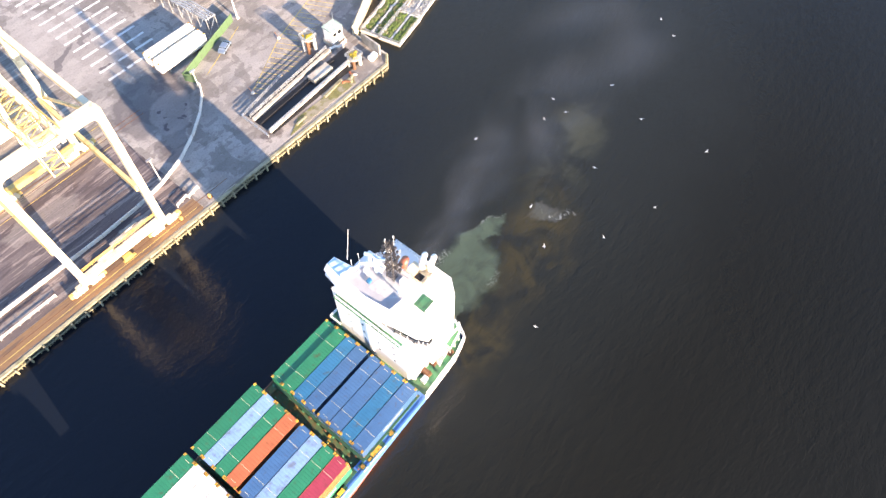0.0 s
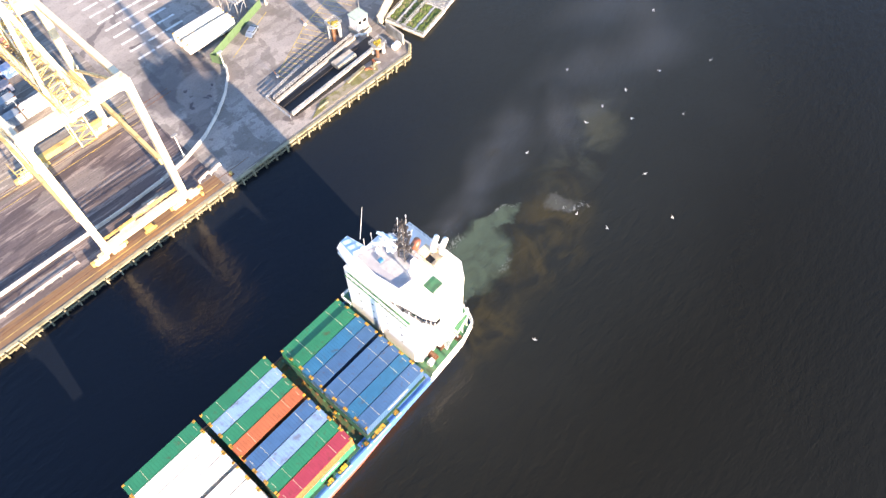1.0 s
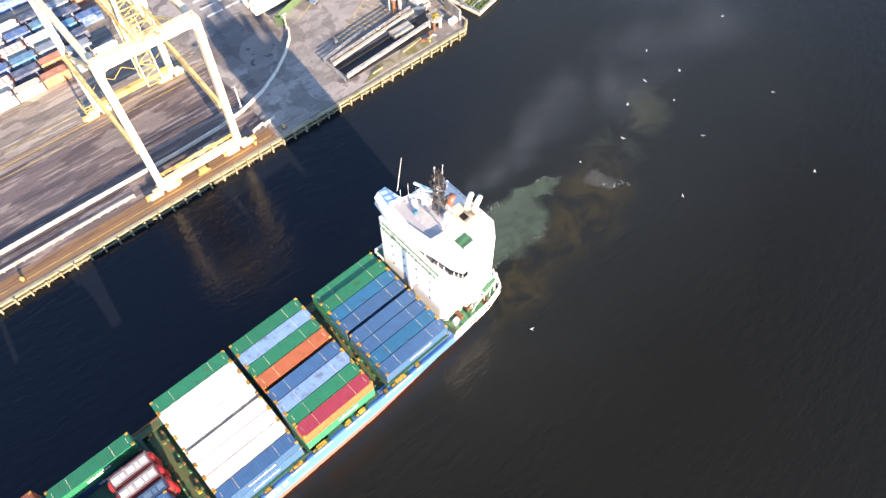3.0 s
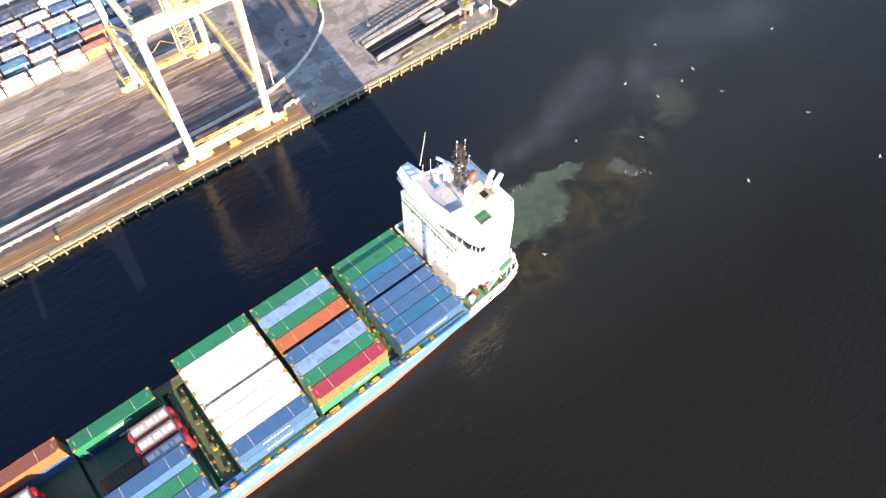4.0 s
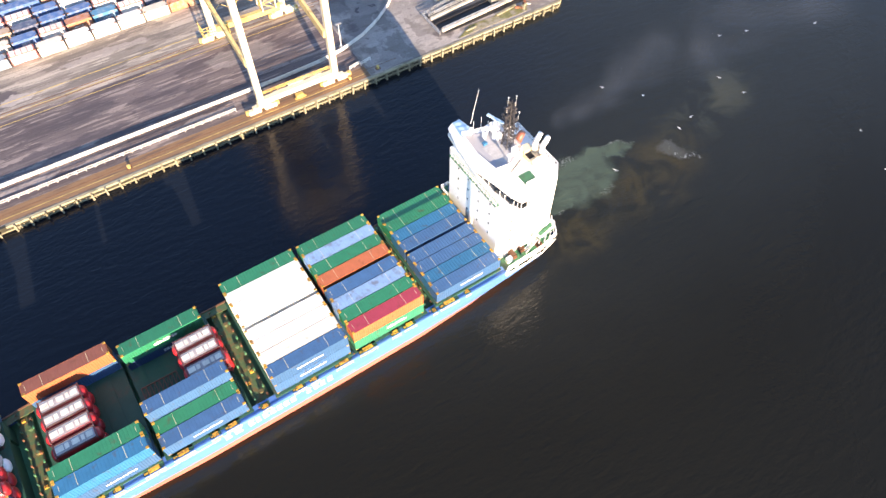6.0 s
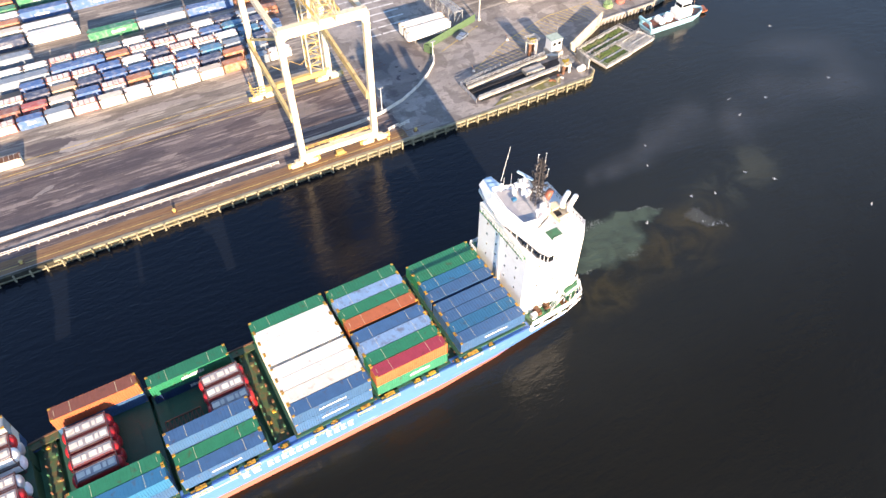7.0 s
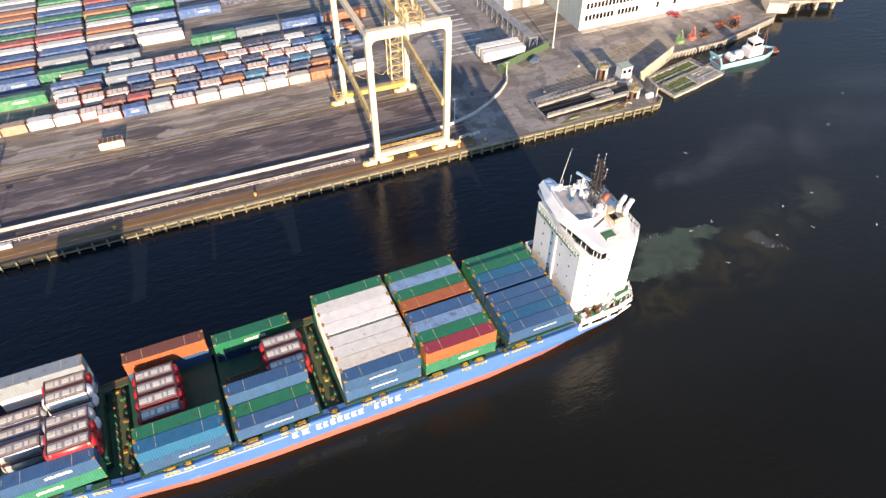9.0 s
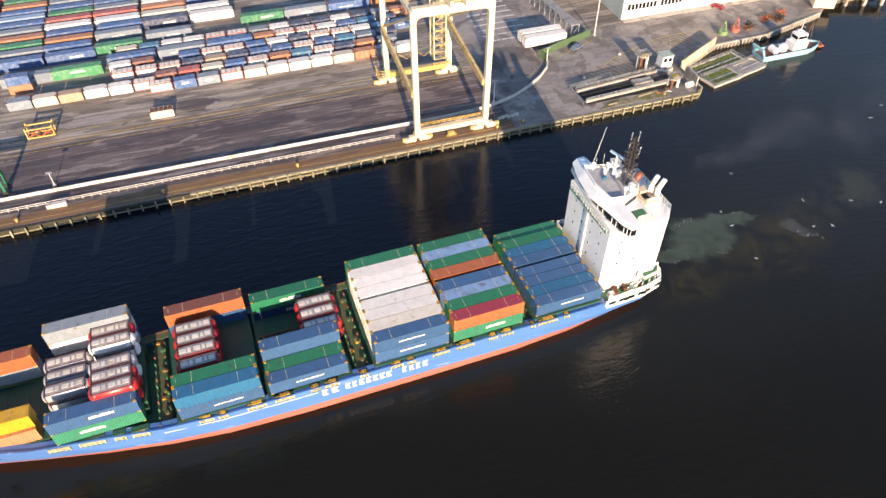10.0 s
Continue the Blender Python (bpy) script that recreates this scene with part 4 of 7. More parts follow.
    bm = bmesh.new()
    box(bm, 21.0, 22.2, 2.6, 3.6, 26.5, 27.5)
    part("deck_locker", bm, WHITE, bridge)
    bm = bmesh.new()
    box(bm, 21.4, 22.3, -1.9, -1.0, 26.5, 27.9)
    part("deck_locker", bm, WHITE, bridge)
    bm = bmesh.new()
    box(bm, 19.4, 19.9, 4.2, 4.8, 26.5, 27.6)
    part("deck_locker", bm, WHITE, bridge)
    bm = bmesh.new()
    prism(bm, [(17.9, 2.6), (20.8, 2.0), (21.2, -1.6), (19.6, -2.5), (18.2, -0.8)], 26.5, 26.53)
    part("deck_mat", bm, mat("grey_decking", (0.42, 0.42, 0.42), 0.8), bridge)
    bm = bmesh.new()
    box(bm, 18.4, 19.2, 2.8, 3.4, 26.5, 27.0)
    part("locker_lid", bm, COLOURS["teal"], bridge, "small blue box")
    for dx, dy, r in ((20.6, 4.9, 0.55), (18.0, 6.2, 0.4), (20.0, -2.4, 0.45)):
        bm = bmesh.new()
        bmesh.ops.create_uvsphere(bm, u_segments=14, v_segments=9, radius=r, matrix=Matrix.Translation((dx, dy, 28.0)))
        tube(bm, (dx, dy, 26.5), (dx, dy, 27.8), 0.12, 6)
        part("satellite_dome", bm, WHITE, bridge, "white satellite dome", smooth=True)
    # masts
    MAST_GREY = mat("dark_grey_mast_paint", (0.05, 0.045, 0.045), 0.6)
    mast = part("mast", (lambda q: ([(tube(q, (22.0 + a * 0.75, 0.8 + c * 0.75, 26.4), (22.0 + a * 0.3, 0.8 + c * 0.3, 36.6), 0.09, 5)) for a in (-1, 1) for c in (-1, 1)], q)[-1])(bmesh.new()), MAST_GREY, s, "dark lattice signal mast")
    bm = bmesh.new()
    for k in range(12):
        z, h = 26.8 + k * 0.82, 0.75 - 0.038 * k
        for a, c, d, e in ((-1, -1, 1, -1), (1, -1, 1, 1), (1, 1, -1, 1), (-1, 1, -1, -1)):
            beam(bm, (22.0 + a * h, 0.8 + c * h, z), (22.0 + d * h, 0.8 + e * h, z + 0.8), 0.07, 0.07)
            beam(bm, (22.0 + a * h, 0.8 + c * h, z), (22.0 + d * h, 0.8 + e * h, z), 0.05, 0.05)
    part("lattice", bm, MAST_GREY, mast)
    for z, w in ((29.5, 1.7), (31.4, 2.0), (33.2, 1.5), (35.2, 1.0)):
        bm = bmesh.new()
        beam(bm, (22.0, 0.8 - w, z), (22.0, 0.8 + w, z), 0.12, 0.12)
        beam(bm, (22.0 - 0.7 * w, 0.8, z + 0.4), (22.0 + 0.7 * w, 0.8, z + 0.4), 0.1, 0.1)
        for k in (-1, -0.5, 0.5, 1):
            beam(bm, (22.0, 0.8 + k * w, z), (22.0, 0.8 + k * w, z + 1.1), 0.08, 0.08)
            box(bm, 21.8, 22.2, 0.6 + k * w, 1.0 + k * w, z + 0.6, z + 0.95)
            box(bm, 21.85 + 0.7 * k * w, 22.15 + 0.7 * k * w, 0.65, 0.95, z + 0.4, z + 0.8)
        part("yard_arm", bm, MAST_GREY, mast)
    for x, y, h in ((22.4, 0.4, 38.0), (21.5, 1.3, 37.4), (22.2, -0.9, 35.6)):
        bm = bmesh.new()
        tube(bm, (x, y, 34.0), (x + 0.1, y, h), 0.025, 5)
        bmesh.ops.create_icosphere(bm, subdivisions=1, radius=0.12, matrix=Matrix.Translation((x + 0.1, y, h)))
        part("mast_lamp", bm, WHITE, mast, "white lamp on a thin pole")
    bm = bmesh.new()
    tube(bm, (20.9, 3.4, 26.5), (20.9, 3.4, 31.0), 0.34, 10, 0.2)
    box(bm, 20.2, 21.6, 2.7, 4.1, 29.0, 29.15)
    beam(bm, (20.9, 3.4, 28.0), (19.7, 4.6, 29.1), 0.16, 0.16)
    tower = part("radar_mast", bm, WHITE, s, "white radar mast")
    bm = bmesh.new()
    railing(bm, [(20.2, 2.7, 29.15), (20.2, 4.1, 29.15), (21.6, 4.1, 29.15), (21.6, 2.7, 29.15)], 0.9, 0.7, 0.04)
    part("mast_rail", bm, WHITE, tower)
    bm = bmesh.new()
    beam(bm, (20.35, 4.95, 31.3), (21.45, 1.75, 31.3), 0.4, 0.35)
    part("radar_scanner", bm, PALE_BLUE, tower, "pale radar scanner bar")
    # open walkway with a rail along the after edge of the compass deck
    bm = bmesh.new()
    box(bm, 22.4, 23.3, -1.6, 5.0, 26.45, 26.6)
    railing(bm, [(22.4, 4.9, 26.6), (22.4, -1.6, 26.6)], 1.1, 0.8, 0.05)
    railing(bm, [(23.3, 4.9, 26.6), (23.3, -1.6, 26.6)], 1.1, 0.8, 0.05)
    part("after_walkway", bm, DECK_GREY, bridge, "grey walkway with white rails")
    bm = bmesh.new()
    tube(bm, (19.6, 8.6, 26.4), (20.9, 8.4, 34.2), 0.055, 5, 0.03)
    part("whip_antenna", bm, WHITE, s)
    bm = bmesh.new()
    for x, y, h in ((20.4, 6.6, 3.0), (21.2, 5.6, 2.4), (22.0, 4.6, 2.8), (19.2, 7.2, 2.0)):
        tube(bm, (x, y, 26.4), (x, y, 26.4 + h), 0.04, 5)
    part("small_antenna", bm, WHITE, s)
    # aft mooring deck with bulwark
    bm = bmesh.new()
    prism(bm, [(14.6, -10.9), (24.0, -10.4), (27.2, -9.3), (28.7, -6.6), (29.4, -3.5), (29.4, 3.2), (27.2, 9.0), (24.0, 10.0), (14.6, 10.6)], 6.5, 6.65)
    part("aft_deck", bm, DECK_GREEN, s, "green aft mooring deck")
    bm = bmesh.new()
    edge = [(14.8, -11.42), (19.5, -11.25), (23.5, -10.97), (27.5, -9.9), (28.8, -7.5)]
    for a, b2 in zip(edge, edge[1:]):
        for z in (6.6, 8.15):
            beam(bm, (*a, z), (*b2, z), 0.14, 0.6 if z < 8 else 0.5)
        n = max(1, round(math.hypot(b2[0] - a[0], b2[1] - a[1]) / 2.6))
        for k in range(n + 1):
            t = k / n
            x, y = a[0] + (b2[0] - a[0]) * t, a[1] + (b2[1] - a[1]) * t
            box(bm, x - 0.3, x + 0.3, y - 0.065, y + 0.065, 6.8, 8.38)
    part("aft_bulwark", bm, WHITE, s, "white bulwark with square openings")
    bm = bmesh.new()
    railing(bm, [(14.9, -11.4, 8.3), (23.5, -10.9, 8.3), (27.5, -9.8, 8.3), (28.7, -7.4, 8.3)], 0.9, 1.3, 0.045)
    railing(bm, [(28.7, -7.4, 6.65), (29.5, -4.0, 6.65), (29.5, 3.6, 6.65), (27.4, 9.2, 6.65)], 1.2, 1.3, 0.045)
    part("stern_rail", bm, WHITE, s)
    for x, y in ((18.2, -8.4), (20.5, -7.9), (23.9, -8.9), (28.9, -3.0)):
        bm = bmesh.new()
        tube(bm, (x, y - 0.8, 7.4), (x, y + 0.8, 7.4), 0.55, 10)
        box(bm, x - 0.6, x + 0.6, y - 1.0, y + 1.0, 6.65, 7.0)
        part("winch", bm, RUSTY, s, "rust-brown mooring winch")
    # raised green deck at the starboard quarter
    bm = bmesh.new()
    prism(bm, [(23.4, -9.9), (27.0, -9.2), (28.4, -6.9), (26.95, -7.85), (23.4, -7.85)], 9.2, 9.35)
    part("quarter_deck", bm, DECK_GREEN, s, "small green raised deck")
    bm = bmesh.new()
    railing(bm, [(23.4, -8.0, 9.35), (23.4, -9.8, 9.35), (27.0, -9.1, 9.35), (28.3, -7.0, 9.35)], 1.05, 1.0, 0.05)
    part("quarter_deck_rail", bm, WHITE, s)
    for x, y in ((23.6, -9.6), (26.8, -9.0), (25.3, -9.3)):
        bm = bmesh.new()
        box(bm, x - 0.1, x + 0.1, y - 0.1, y + 0.1, 6.65, 9.2)
        part("deck_pillar", bm, WHITE, s)
    bm = bmesh.new()
    tube(bm, (23.0, -8.6, 6.75), (23.0, -8.6, 11.4), 0.3, 8)
    beam(bm, (23.0, -8.6, 11.2), (26.4, -9.0, 12.6), 0.28, 0.28)
    beam(bm, (23.0, -8.6, 9.6), (24.8, -8.8, 11.8), 0.14, 0.14)
    part("stores_crane", bm, WHITE, s, "small white stores crane")
    bm = bmesh.new()
    for k in range(10):
        box(bm, 20.8 + k * 0.26, 21.02 + k * 0.26, -9.5, -8.7, 6.8 + k * 0.25, 6.85 + k * 0.25)
    beam(bm, (20.7, -9.52, 6.7), (23.3, -9.52, 9.3), 0.05, 0.25)
    beam(bm, (20.7, -8.68, 6.7), (23.3, -8.68, 9.3), 0.05, 0.25)
    part("deck_stair", bm, WHITE, s, "white steel deck stair")
    bm = bmesh.new()
    box(bm, 16.4, 17.6, -9.6, -8.7, 6.65, 7.7)
    part("vent_box", bm, WHITE, s)
    # port boat platform
    bm = bmesh.new()
    box(bm, 14.9, 19.6, 8.62, 11.3, 8.6, 8.75)
    part("boat_platform", bm, DECK_GREEN, s)
    bm = bmesh.new()
    railing(bm, [(15.0, 8.8, 8.75), (15.0, 11.2, 8.75), (19.6, 11.2, 8.75)], 1.1, 0.8, 0.05)
    part("platform_rail", bm, WHITE, s)
    bm = bmesh.new()
    for a, z in ((0.0, 0.0), (0.5, 0.45)):
        prism(bm, [(15.8 + a, 9.9), (16.3 + a, 10.7), (18.7 - a, 10.7), (19.2 - a, 9.9), (18.7 - a, 9.4), (16.3 + a, 9.4)], 8.8 + z, 9.3 + z)
    part("rescue_boat", bm, COLOURS["teal"], s, "dark blue rescue boat")


superstructure(SHIP)


def bay(x_mid, cols, top, length=13.716, group=""):
    """cols: column number and the colours of its tiers from the top down."""
    for c, colours in cols:
        z = top.get(c, top[0]) if isinstance(top, dict) else top
        for k, colour in enumerate(colours.split()):
            z -= 2.896
            logo = {("navy", 1.45): 4, ("green", 1.45): 2, ("blue", 8): 1, ("sky", 8): 3, ("mint", 8): 2, ("green", 8): 2}.get((colour, c), 0)
            container(pose(x_mid, col_y(c), z, 0, 0, random.uniform(-0.15, 0.15)), colour, length, where="lashed on the ship", group=group, logo=logo)


bay(6.9, [(1, "green"), (2, "green"), (3, "teal"), (4, "blue"), (5, "blue"), (6, "blue"), (7, "teal"), (8, "blue")], {0: 11.45, 1: 11.1}, group="aft bay of containers")
bay(-9.6, [(1, "green blue"), (2, "sky green"), (3, "green brown"), (4, "orange blue"), (5, "blue green"), (6, "sky blue"), (7, "green blue"), (8, "red mint")], 13.9, group="second bay of containers")
bay(-24.3, [(1, "green green"), (2, "white cream"), (3, "white white"), (4, "white cream"), (5, "white cream"), (6, "white white"), (7, "cream cream"), (8, "blue blue")], 14.15, group="third bay of containers")
bay(-43.0, [(1.45, "green navy")], 13.1, group="fourth bay of containers")
bay(-43.0, [(6, "blue blue"), (7, "green"), (8, "blue")], {0: 11.1, 6: 13.95}, group="fourth bay of containers")
bay(-57.8, [(1, "brown blue"), (7, "green blue"), (8, "teal blue")], 14.1, group="fifth bay of containers")


FRAME_DARK = mat("dark_red_frame_paint", (0.10, 0.045, 0.045), 0.6, 0, 0.3, 1.2, 9, (0.25, 0.22, 0.2), 0.4)
TANK_TOP = mat("tank_plating", (0.34, 0.31, 0.31), 0.6, 0, 0.3, 1.0, 9, (0.3, 0.26, 0.24), 0.4, 0.1)


def tank_container(m, colour, length=7.2):
    """A tank in a red end-framed carrier, with a walkway and hatches on top."""
    ob = thing("tank_container", m, ("red", "silver-grey", "white")[colour] + " tank container with domed ends and a walkway", "tank container", "tank containers on the ship")
    RIDERS.append(ob)
    if "tank" not in BODY:
        d = {}
        bm = bmesh.new()
        n, x = 18, 3.3
        rings = []
        for xx, r in ((-x - 0.25, 0.5), (-x - 0.12, 0.95), (-x + 0.15, 1.2), (x - 0.15, 1.2), (x + 0.12, 0.95), (x + 0.25, 0.5)):
            rings.append([bm.verts.new((xx, r * math.cos(2 * math.pi * k / n), 1.32 + r * math.sin(2 * math.pi * k / n))) for k in range(n)])
        for a, b2 in zip(rings, rings[1:]):
            for k in range(n):
                bm.faces.new((a[k], a[(k + 1) % n], b2[(k + 1) % n], b2[k]))
        bm.faces.new(rings[0][::-1])
        bm.faces.new(rings[-1])
        d["tank"] = (to_mesh(bm, "tank", TANK_RED, True), "")
        bm = bmesh.new()
        for sx in (-1, 1):
            for sy in (-1, 1):
                beam(bm, (sx * 3.1, sy * 1.18, 0), (sx * 3.1, sy * 1.18, 2.62), 0.12, 0.12)
                beam(bm, (sx * 3.1, sy * 1.18, 0.1), (sx * 2.7, sy * 0.5, 0.6), 0.12, 0.12)
            for z in (0.08, 2.55):
                beam(bm, (sx * 3.1, -1.18, z), (sx * 3.1, 1.18, z), 0.16, 0.16)
        for sy in (-1, 1):
            beam(bm, (-3.1, sy * 1.18, 0.08), (3.1, sy * 1.18, 0.08), 0.14, 0.14)
        d["end_frame"] = (to_mesh(bm, "end_frame", FRAME_DARK), "dark steel end frame")
        bm = bmesh.new()
        box(bm, -2.9, 2.9, -0.85, 0.85, 2.46, 2.56)
        d["walkway"] = (to_mesh(bm, "walkway", TANK_TOP), "grey walkway plating")
        for k, (xx, hw) in enumerate(((-2.3, 0.6), (-1.2, 0.3), (0.1, 0.55), (1.2, 0.25), (2.2, 0.5))):
            bm = bmesh.new()
            box(bm, xx - hw, xx + hw, -0.45, 0.45, 2.56, 2.62)
            d["hatch" + "." * k] = (to_mesh(bm, "hatch", COLOURS["cream"]), "pale hatch plate")
        bm = bmesh.new()
        for sy in (-1, 1):
            beam(bm, (-3.05, sy * 1.05, 2.52), (3.05, sy * 1.05, 2.52), 0.12, 0.12)
        d["top_rail"] = (to_mesh(bm, "top_rail", FRAME_DARK), "")
        for sx in (-1, 1):
            bm = bmesh.new()
            rings = []
            for xx, r in ((2.6, 1.215), (3.15, 1.21), (3.45, 1.1), (3.68, 0.8), (3.8, 0.4), (3.82, 0.1)):
                rings.append([bm.verts.new((sx * xx, r * math.cos(2 * math.pi * k / n), 1.32 + r * math.sin(2 * math.pi * k / n))) for k in range(n)])
            for a, b2 in zip(rings, rings[1:]):
                for k in range(n):
                    bm.faces.new((a[k], a[(k + 1) % n], b2[(k + 1) % n], b2[k]))
            bm.faces.new(rings[-1])
            bmesh.ops.recalc_face_normals(bm, faces=bm.faces)
            d["end_cap" + ("." if sx > 0 else "")] = (to_mesh(bm, "end_cap", TANK_RED, True), "rounded red tank end")
        BODY["tank"] = d
    for name, (me, label) in BODY["tank"].items():
        if colour and name in ("tank", "end_cap", "end_cap."):
            key = ("silver_", "white_")[colour - 1] + name
            if key not in BODY:
                BODY[key] = me.copy()
                BODY[key].materials[0] = (TANK_GREY, WHITE)[colour - 1]
            me, label = BODY[key], ("silver-grey tank shell", "white tank shell")[colour - 1]
        part(name.rstrip("."), me, None, ob, label)
    return ob


for k, y in enumerate((3.7, 1.1, -1.4)):
    for z in (8.1, 10.75):
        tank_container(pose(-38.7, y, z - (0.0 if k < 2 else 0.3)), 0)
for k, y in enumerate((5.0, 2.4, -0.3, -2.9)):
    for z in (8.3, 10.95):
        tank_container(pose(-60.1, y, z - (0.3 if k == 3 else 0)), 0)

# forward bays
for c, colours, z in ((0, "grey white blue", 16.9), (7, "blue mint", 14.3)):
    yy = {0: 9.6, 7: -7.3}[c]
    for k, colour in enumerate(colours.split()):
        container(pose(-77.0, yy, z - 2.896 * (k + 1)), colour, where="in a forward bay of the ship", group="sixth bay of containers", logo=2 if c else 0)
for k, (y, z) in enumerate(((7.3, 12.95), (4.8, 12.95), (-0.1, 12.95), (-2.55, 12.95), (-5.0, 12.95))):
    tank_container(pose(-73.4, y, z), (0, 2, 1, 0, 0)[k])
    tank_container(pose(-73.4, y, z - 2.7), (1, 2, 2, 0, 0)[k])
for y, z in ((4.6, 11.1), (2.0, 10.8), (-1.2, 11.2)):
    for dz in (0, -2.65):
        tank_container(pose(-81.1, y, z + dz), 1)
for y, colours, z in ((7.3, "orange grey", 15.1), (-4.6, "yellow", 14.4), (-5.2, "tan", 11.5)):
    for k, colour in enumerate(colours.split()):
        container(pose(-92.2, y, z - 2.896 * (k + 1)), colour, 12.19, where="in the foremost bay of the ship", group="foremost bay of containers")


def lattice_frame():
    ob = thing("flat_rack", pose(-46.6, 1.6, 8.1), "rusty red empty lattice frame on a hatch cover", "frame")
    RIDERS.append(ob)
    bm = bmesh.new()
    for y in (-1.2, 1.2):
        beam(bm, (-3, y, 0.1), (3, y, 0.1), 0.18, 0.2)
    part("side_beam", bm, COLOURS["brown"], ob)
    bm = bmesh.new()
    for k in range(9):
        beam(bm, (-3 + k * 0.75, -1.2, 0.15), (-3 + k * 0.75, 1.2, 0.15), 0.12, 0.12)
        if k < 8:
            beam(bm, (-3 + k * 0.75, -1.2, 0.2), (-2.25 + k * 0.75, 1.2, 0.2), 0.07, 0.07)
    part("cross_bar", bm, COLOURS["brown"], ob)


lattice_frame()


# ---- quay crane ----
BOOM_TAN_BRACE_SHADE = mat("boom_tan_brace_shade", (0.52, 0.40, 0.19), 0.5, 0, 0.15, 0.6, 8, RUST, 0.6, 0.08, dirt_edge=(0.5, 0.7))


def quay_crane():
    cr = thing("gantry_crane", quay(0, 0), "cream and yellow ship-to-shore gantry crane on quay rails", "crane")
    U = (-4.6, 13.9)
    VF, VR, TOP = 3.4, 33.0, 35.0
    for i, u in enumerate(U):
        for v in (VF, VR):
            bm = bmesh.new()
            du = 0.35 if i == 0 else -0.35
            beam(bm, (u, v, 1.9), (u - du * (1 if v == VF else 1), v, TOP), 1.35, 1.35)
            leg = part("leg", bm, CRANE_CREAM, cr, "square cream leg")
            bm = bmesh.new()
            for k in (-1, 1):
                box(bm, u + k * 1.9 - 1.5, u + k * 1.9 + 1.5, v - 0.45, v + 0.45, 0.25, 1.1)
                for j in (-0.9, -0.3, 0.3, 0.9):
                    tube(bm, (u + k * 1.9 + j * 1.2, v - 0.55, 0.42), (u + k * 1.9 + j * 1.2, v + 0.55, 0.42), 0.36, 10)
            box(bm, u - 2.2, u + 2.2, v - 0.55, v + 0.55, 1.1, 1.7)
            box(bm, u - 0.9, u + 0.9, v - 0.75, v + 0.75, 1.6, 2.4)
            part("bogie", bm, CRANE_CREAM, leg, "cream wheel bogie")
            for k in (-3.6, 3.6):
                bm = bmesh.new()
                box(bm, u + k - 0.4, u + k + 0.4, v - 0.35, v + 0.35, 0.3, 1.3)
                part("buffer", bm, CRANE_YELLOW, leg, "yellow buffer")
    for v in (VF, VR):
        bm = bmesh.new()
        beam(bm, (U[0], v, 2.6), (U[1], v, 2.6), 1.2, 1.3)
        part("sill_beam", bm, CRANE_CREAM if v == VF else CRANE_YELLOW, cr)
    for v in (VF, VR):
        bm = bmesh.new()
        beam(bm, (U[0] - 0.6, v, TOP - 0.2), (U[1] + 0.6, v, TOP - 0.2), 1.5, 2.2)
        for c, q in ((U[0] - 0.35, 1), (U[1] + 0.35, -1)):
            tri = ((c + q * 0.55, TOP - 1.28), (c + q * 2.3, TOP - 1.28), (c + q * 1.1, TOP - 1.7), (c + q * 0.55, TOP - 3.0))
            near, back = ([bm.verts.new((x, y, z)) for x, z in tri] for y in (v - 0.6, v + 0.6))
            bm.faces.new(near)
            bm.faces.new(back[::-1])
            for k in range(4):
                bm.faces.new((near[k], near[(k + 1) % 4], back[(k + 1) % 4], back[k]))
        part("portal_beam", bm, CRANE_CREAM, cr, "cream box girder across the legs")
    for u in U:
        s = 1 if u < 0 else -1
        bm = bmesh.new()
        beam(bm, (u - s * 0.2, VF, TOP - 0.6), (u - s * 0.2, VR, TOP - 0.6), 1.1, 1.3)
        part("top_girder", bm, CRANE_CREAM, cr)
        # cream braces and diagonals take tan: their shaded sides put into the paint
        bm = bmesh.new()
        beam(bm, (u - 0.75, VF + 0.3, 13.5), (u - 0.75, VR - 0.3, 17.2), 0.7, 1.9)
        part("brace", bm, BOOM_TAN_BRACE_SHADE, cr)
        bm = bmesh.new()
        beam(bm, (u - s * 0.2, VF + 0.6, TOP - 1.5), (u - s * 0.1, VR - 0.5, 17.6), 0.5, 0.5)
        part("diagonal", bm, BOOM_TAN_BRACE_SHADE, cr)
    # lattice stair tower inside the portal, seaward of the rear legs
    tower = thing("stair_tower", Matrix.Identity(4), "yellow lattice stair tower", "")
    tower.parent = cr
    tu, tv = 6.2, 19.0
    bm = bmesh.new()
    for a in (-1.6, 1.6):
        for c in (-1.6, 1.6):
            beam(bm, (tu + a, tv + c, 14.0), (tu + a, tv + c, 50.0), 0.24, 0.24)
    part("tower_post", bm, CRANE_CREAM, tower)
    bm = bmesh.new()
    for k in range(18):
        z = 14.0 + 2 * k
        for a, c, d, e in ((-1.6, -1.6, 1.6, -1.6), (1.6, -1.6, 1.6, 1.6), (1.6, 1.6, -1.6, 1.6), (-1.6, 1.6, -1.6, -1.6)):
            beam(bm, (tu + a, tv + c, z), (tu + d, tv + e, z), 0.14, 0.14)
            p, q = ((a, c), (d, e)) if k % 2 else ((d, e), (a, c))
            beam(bm, (tu + p[0], tv + p[1], z), (tu + q[0], tv + q[1], z + 2), 0.11, 0.11)
    part("tower_bracing", bm, CRANE_YELLOW, tower)
    bm = bmesh.new()
    for k in range(18):
        z = 14.0 + 2 * k
        box(bm, tu - 1.5, tu + 1.5, tv - 1.5, tv - 0.4, z, z + 0.06)
        s = 1 if k % 2 else -1
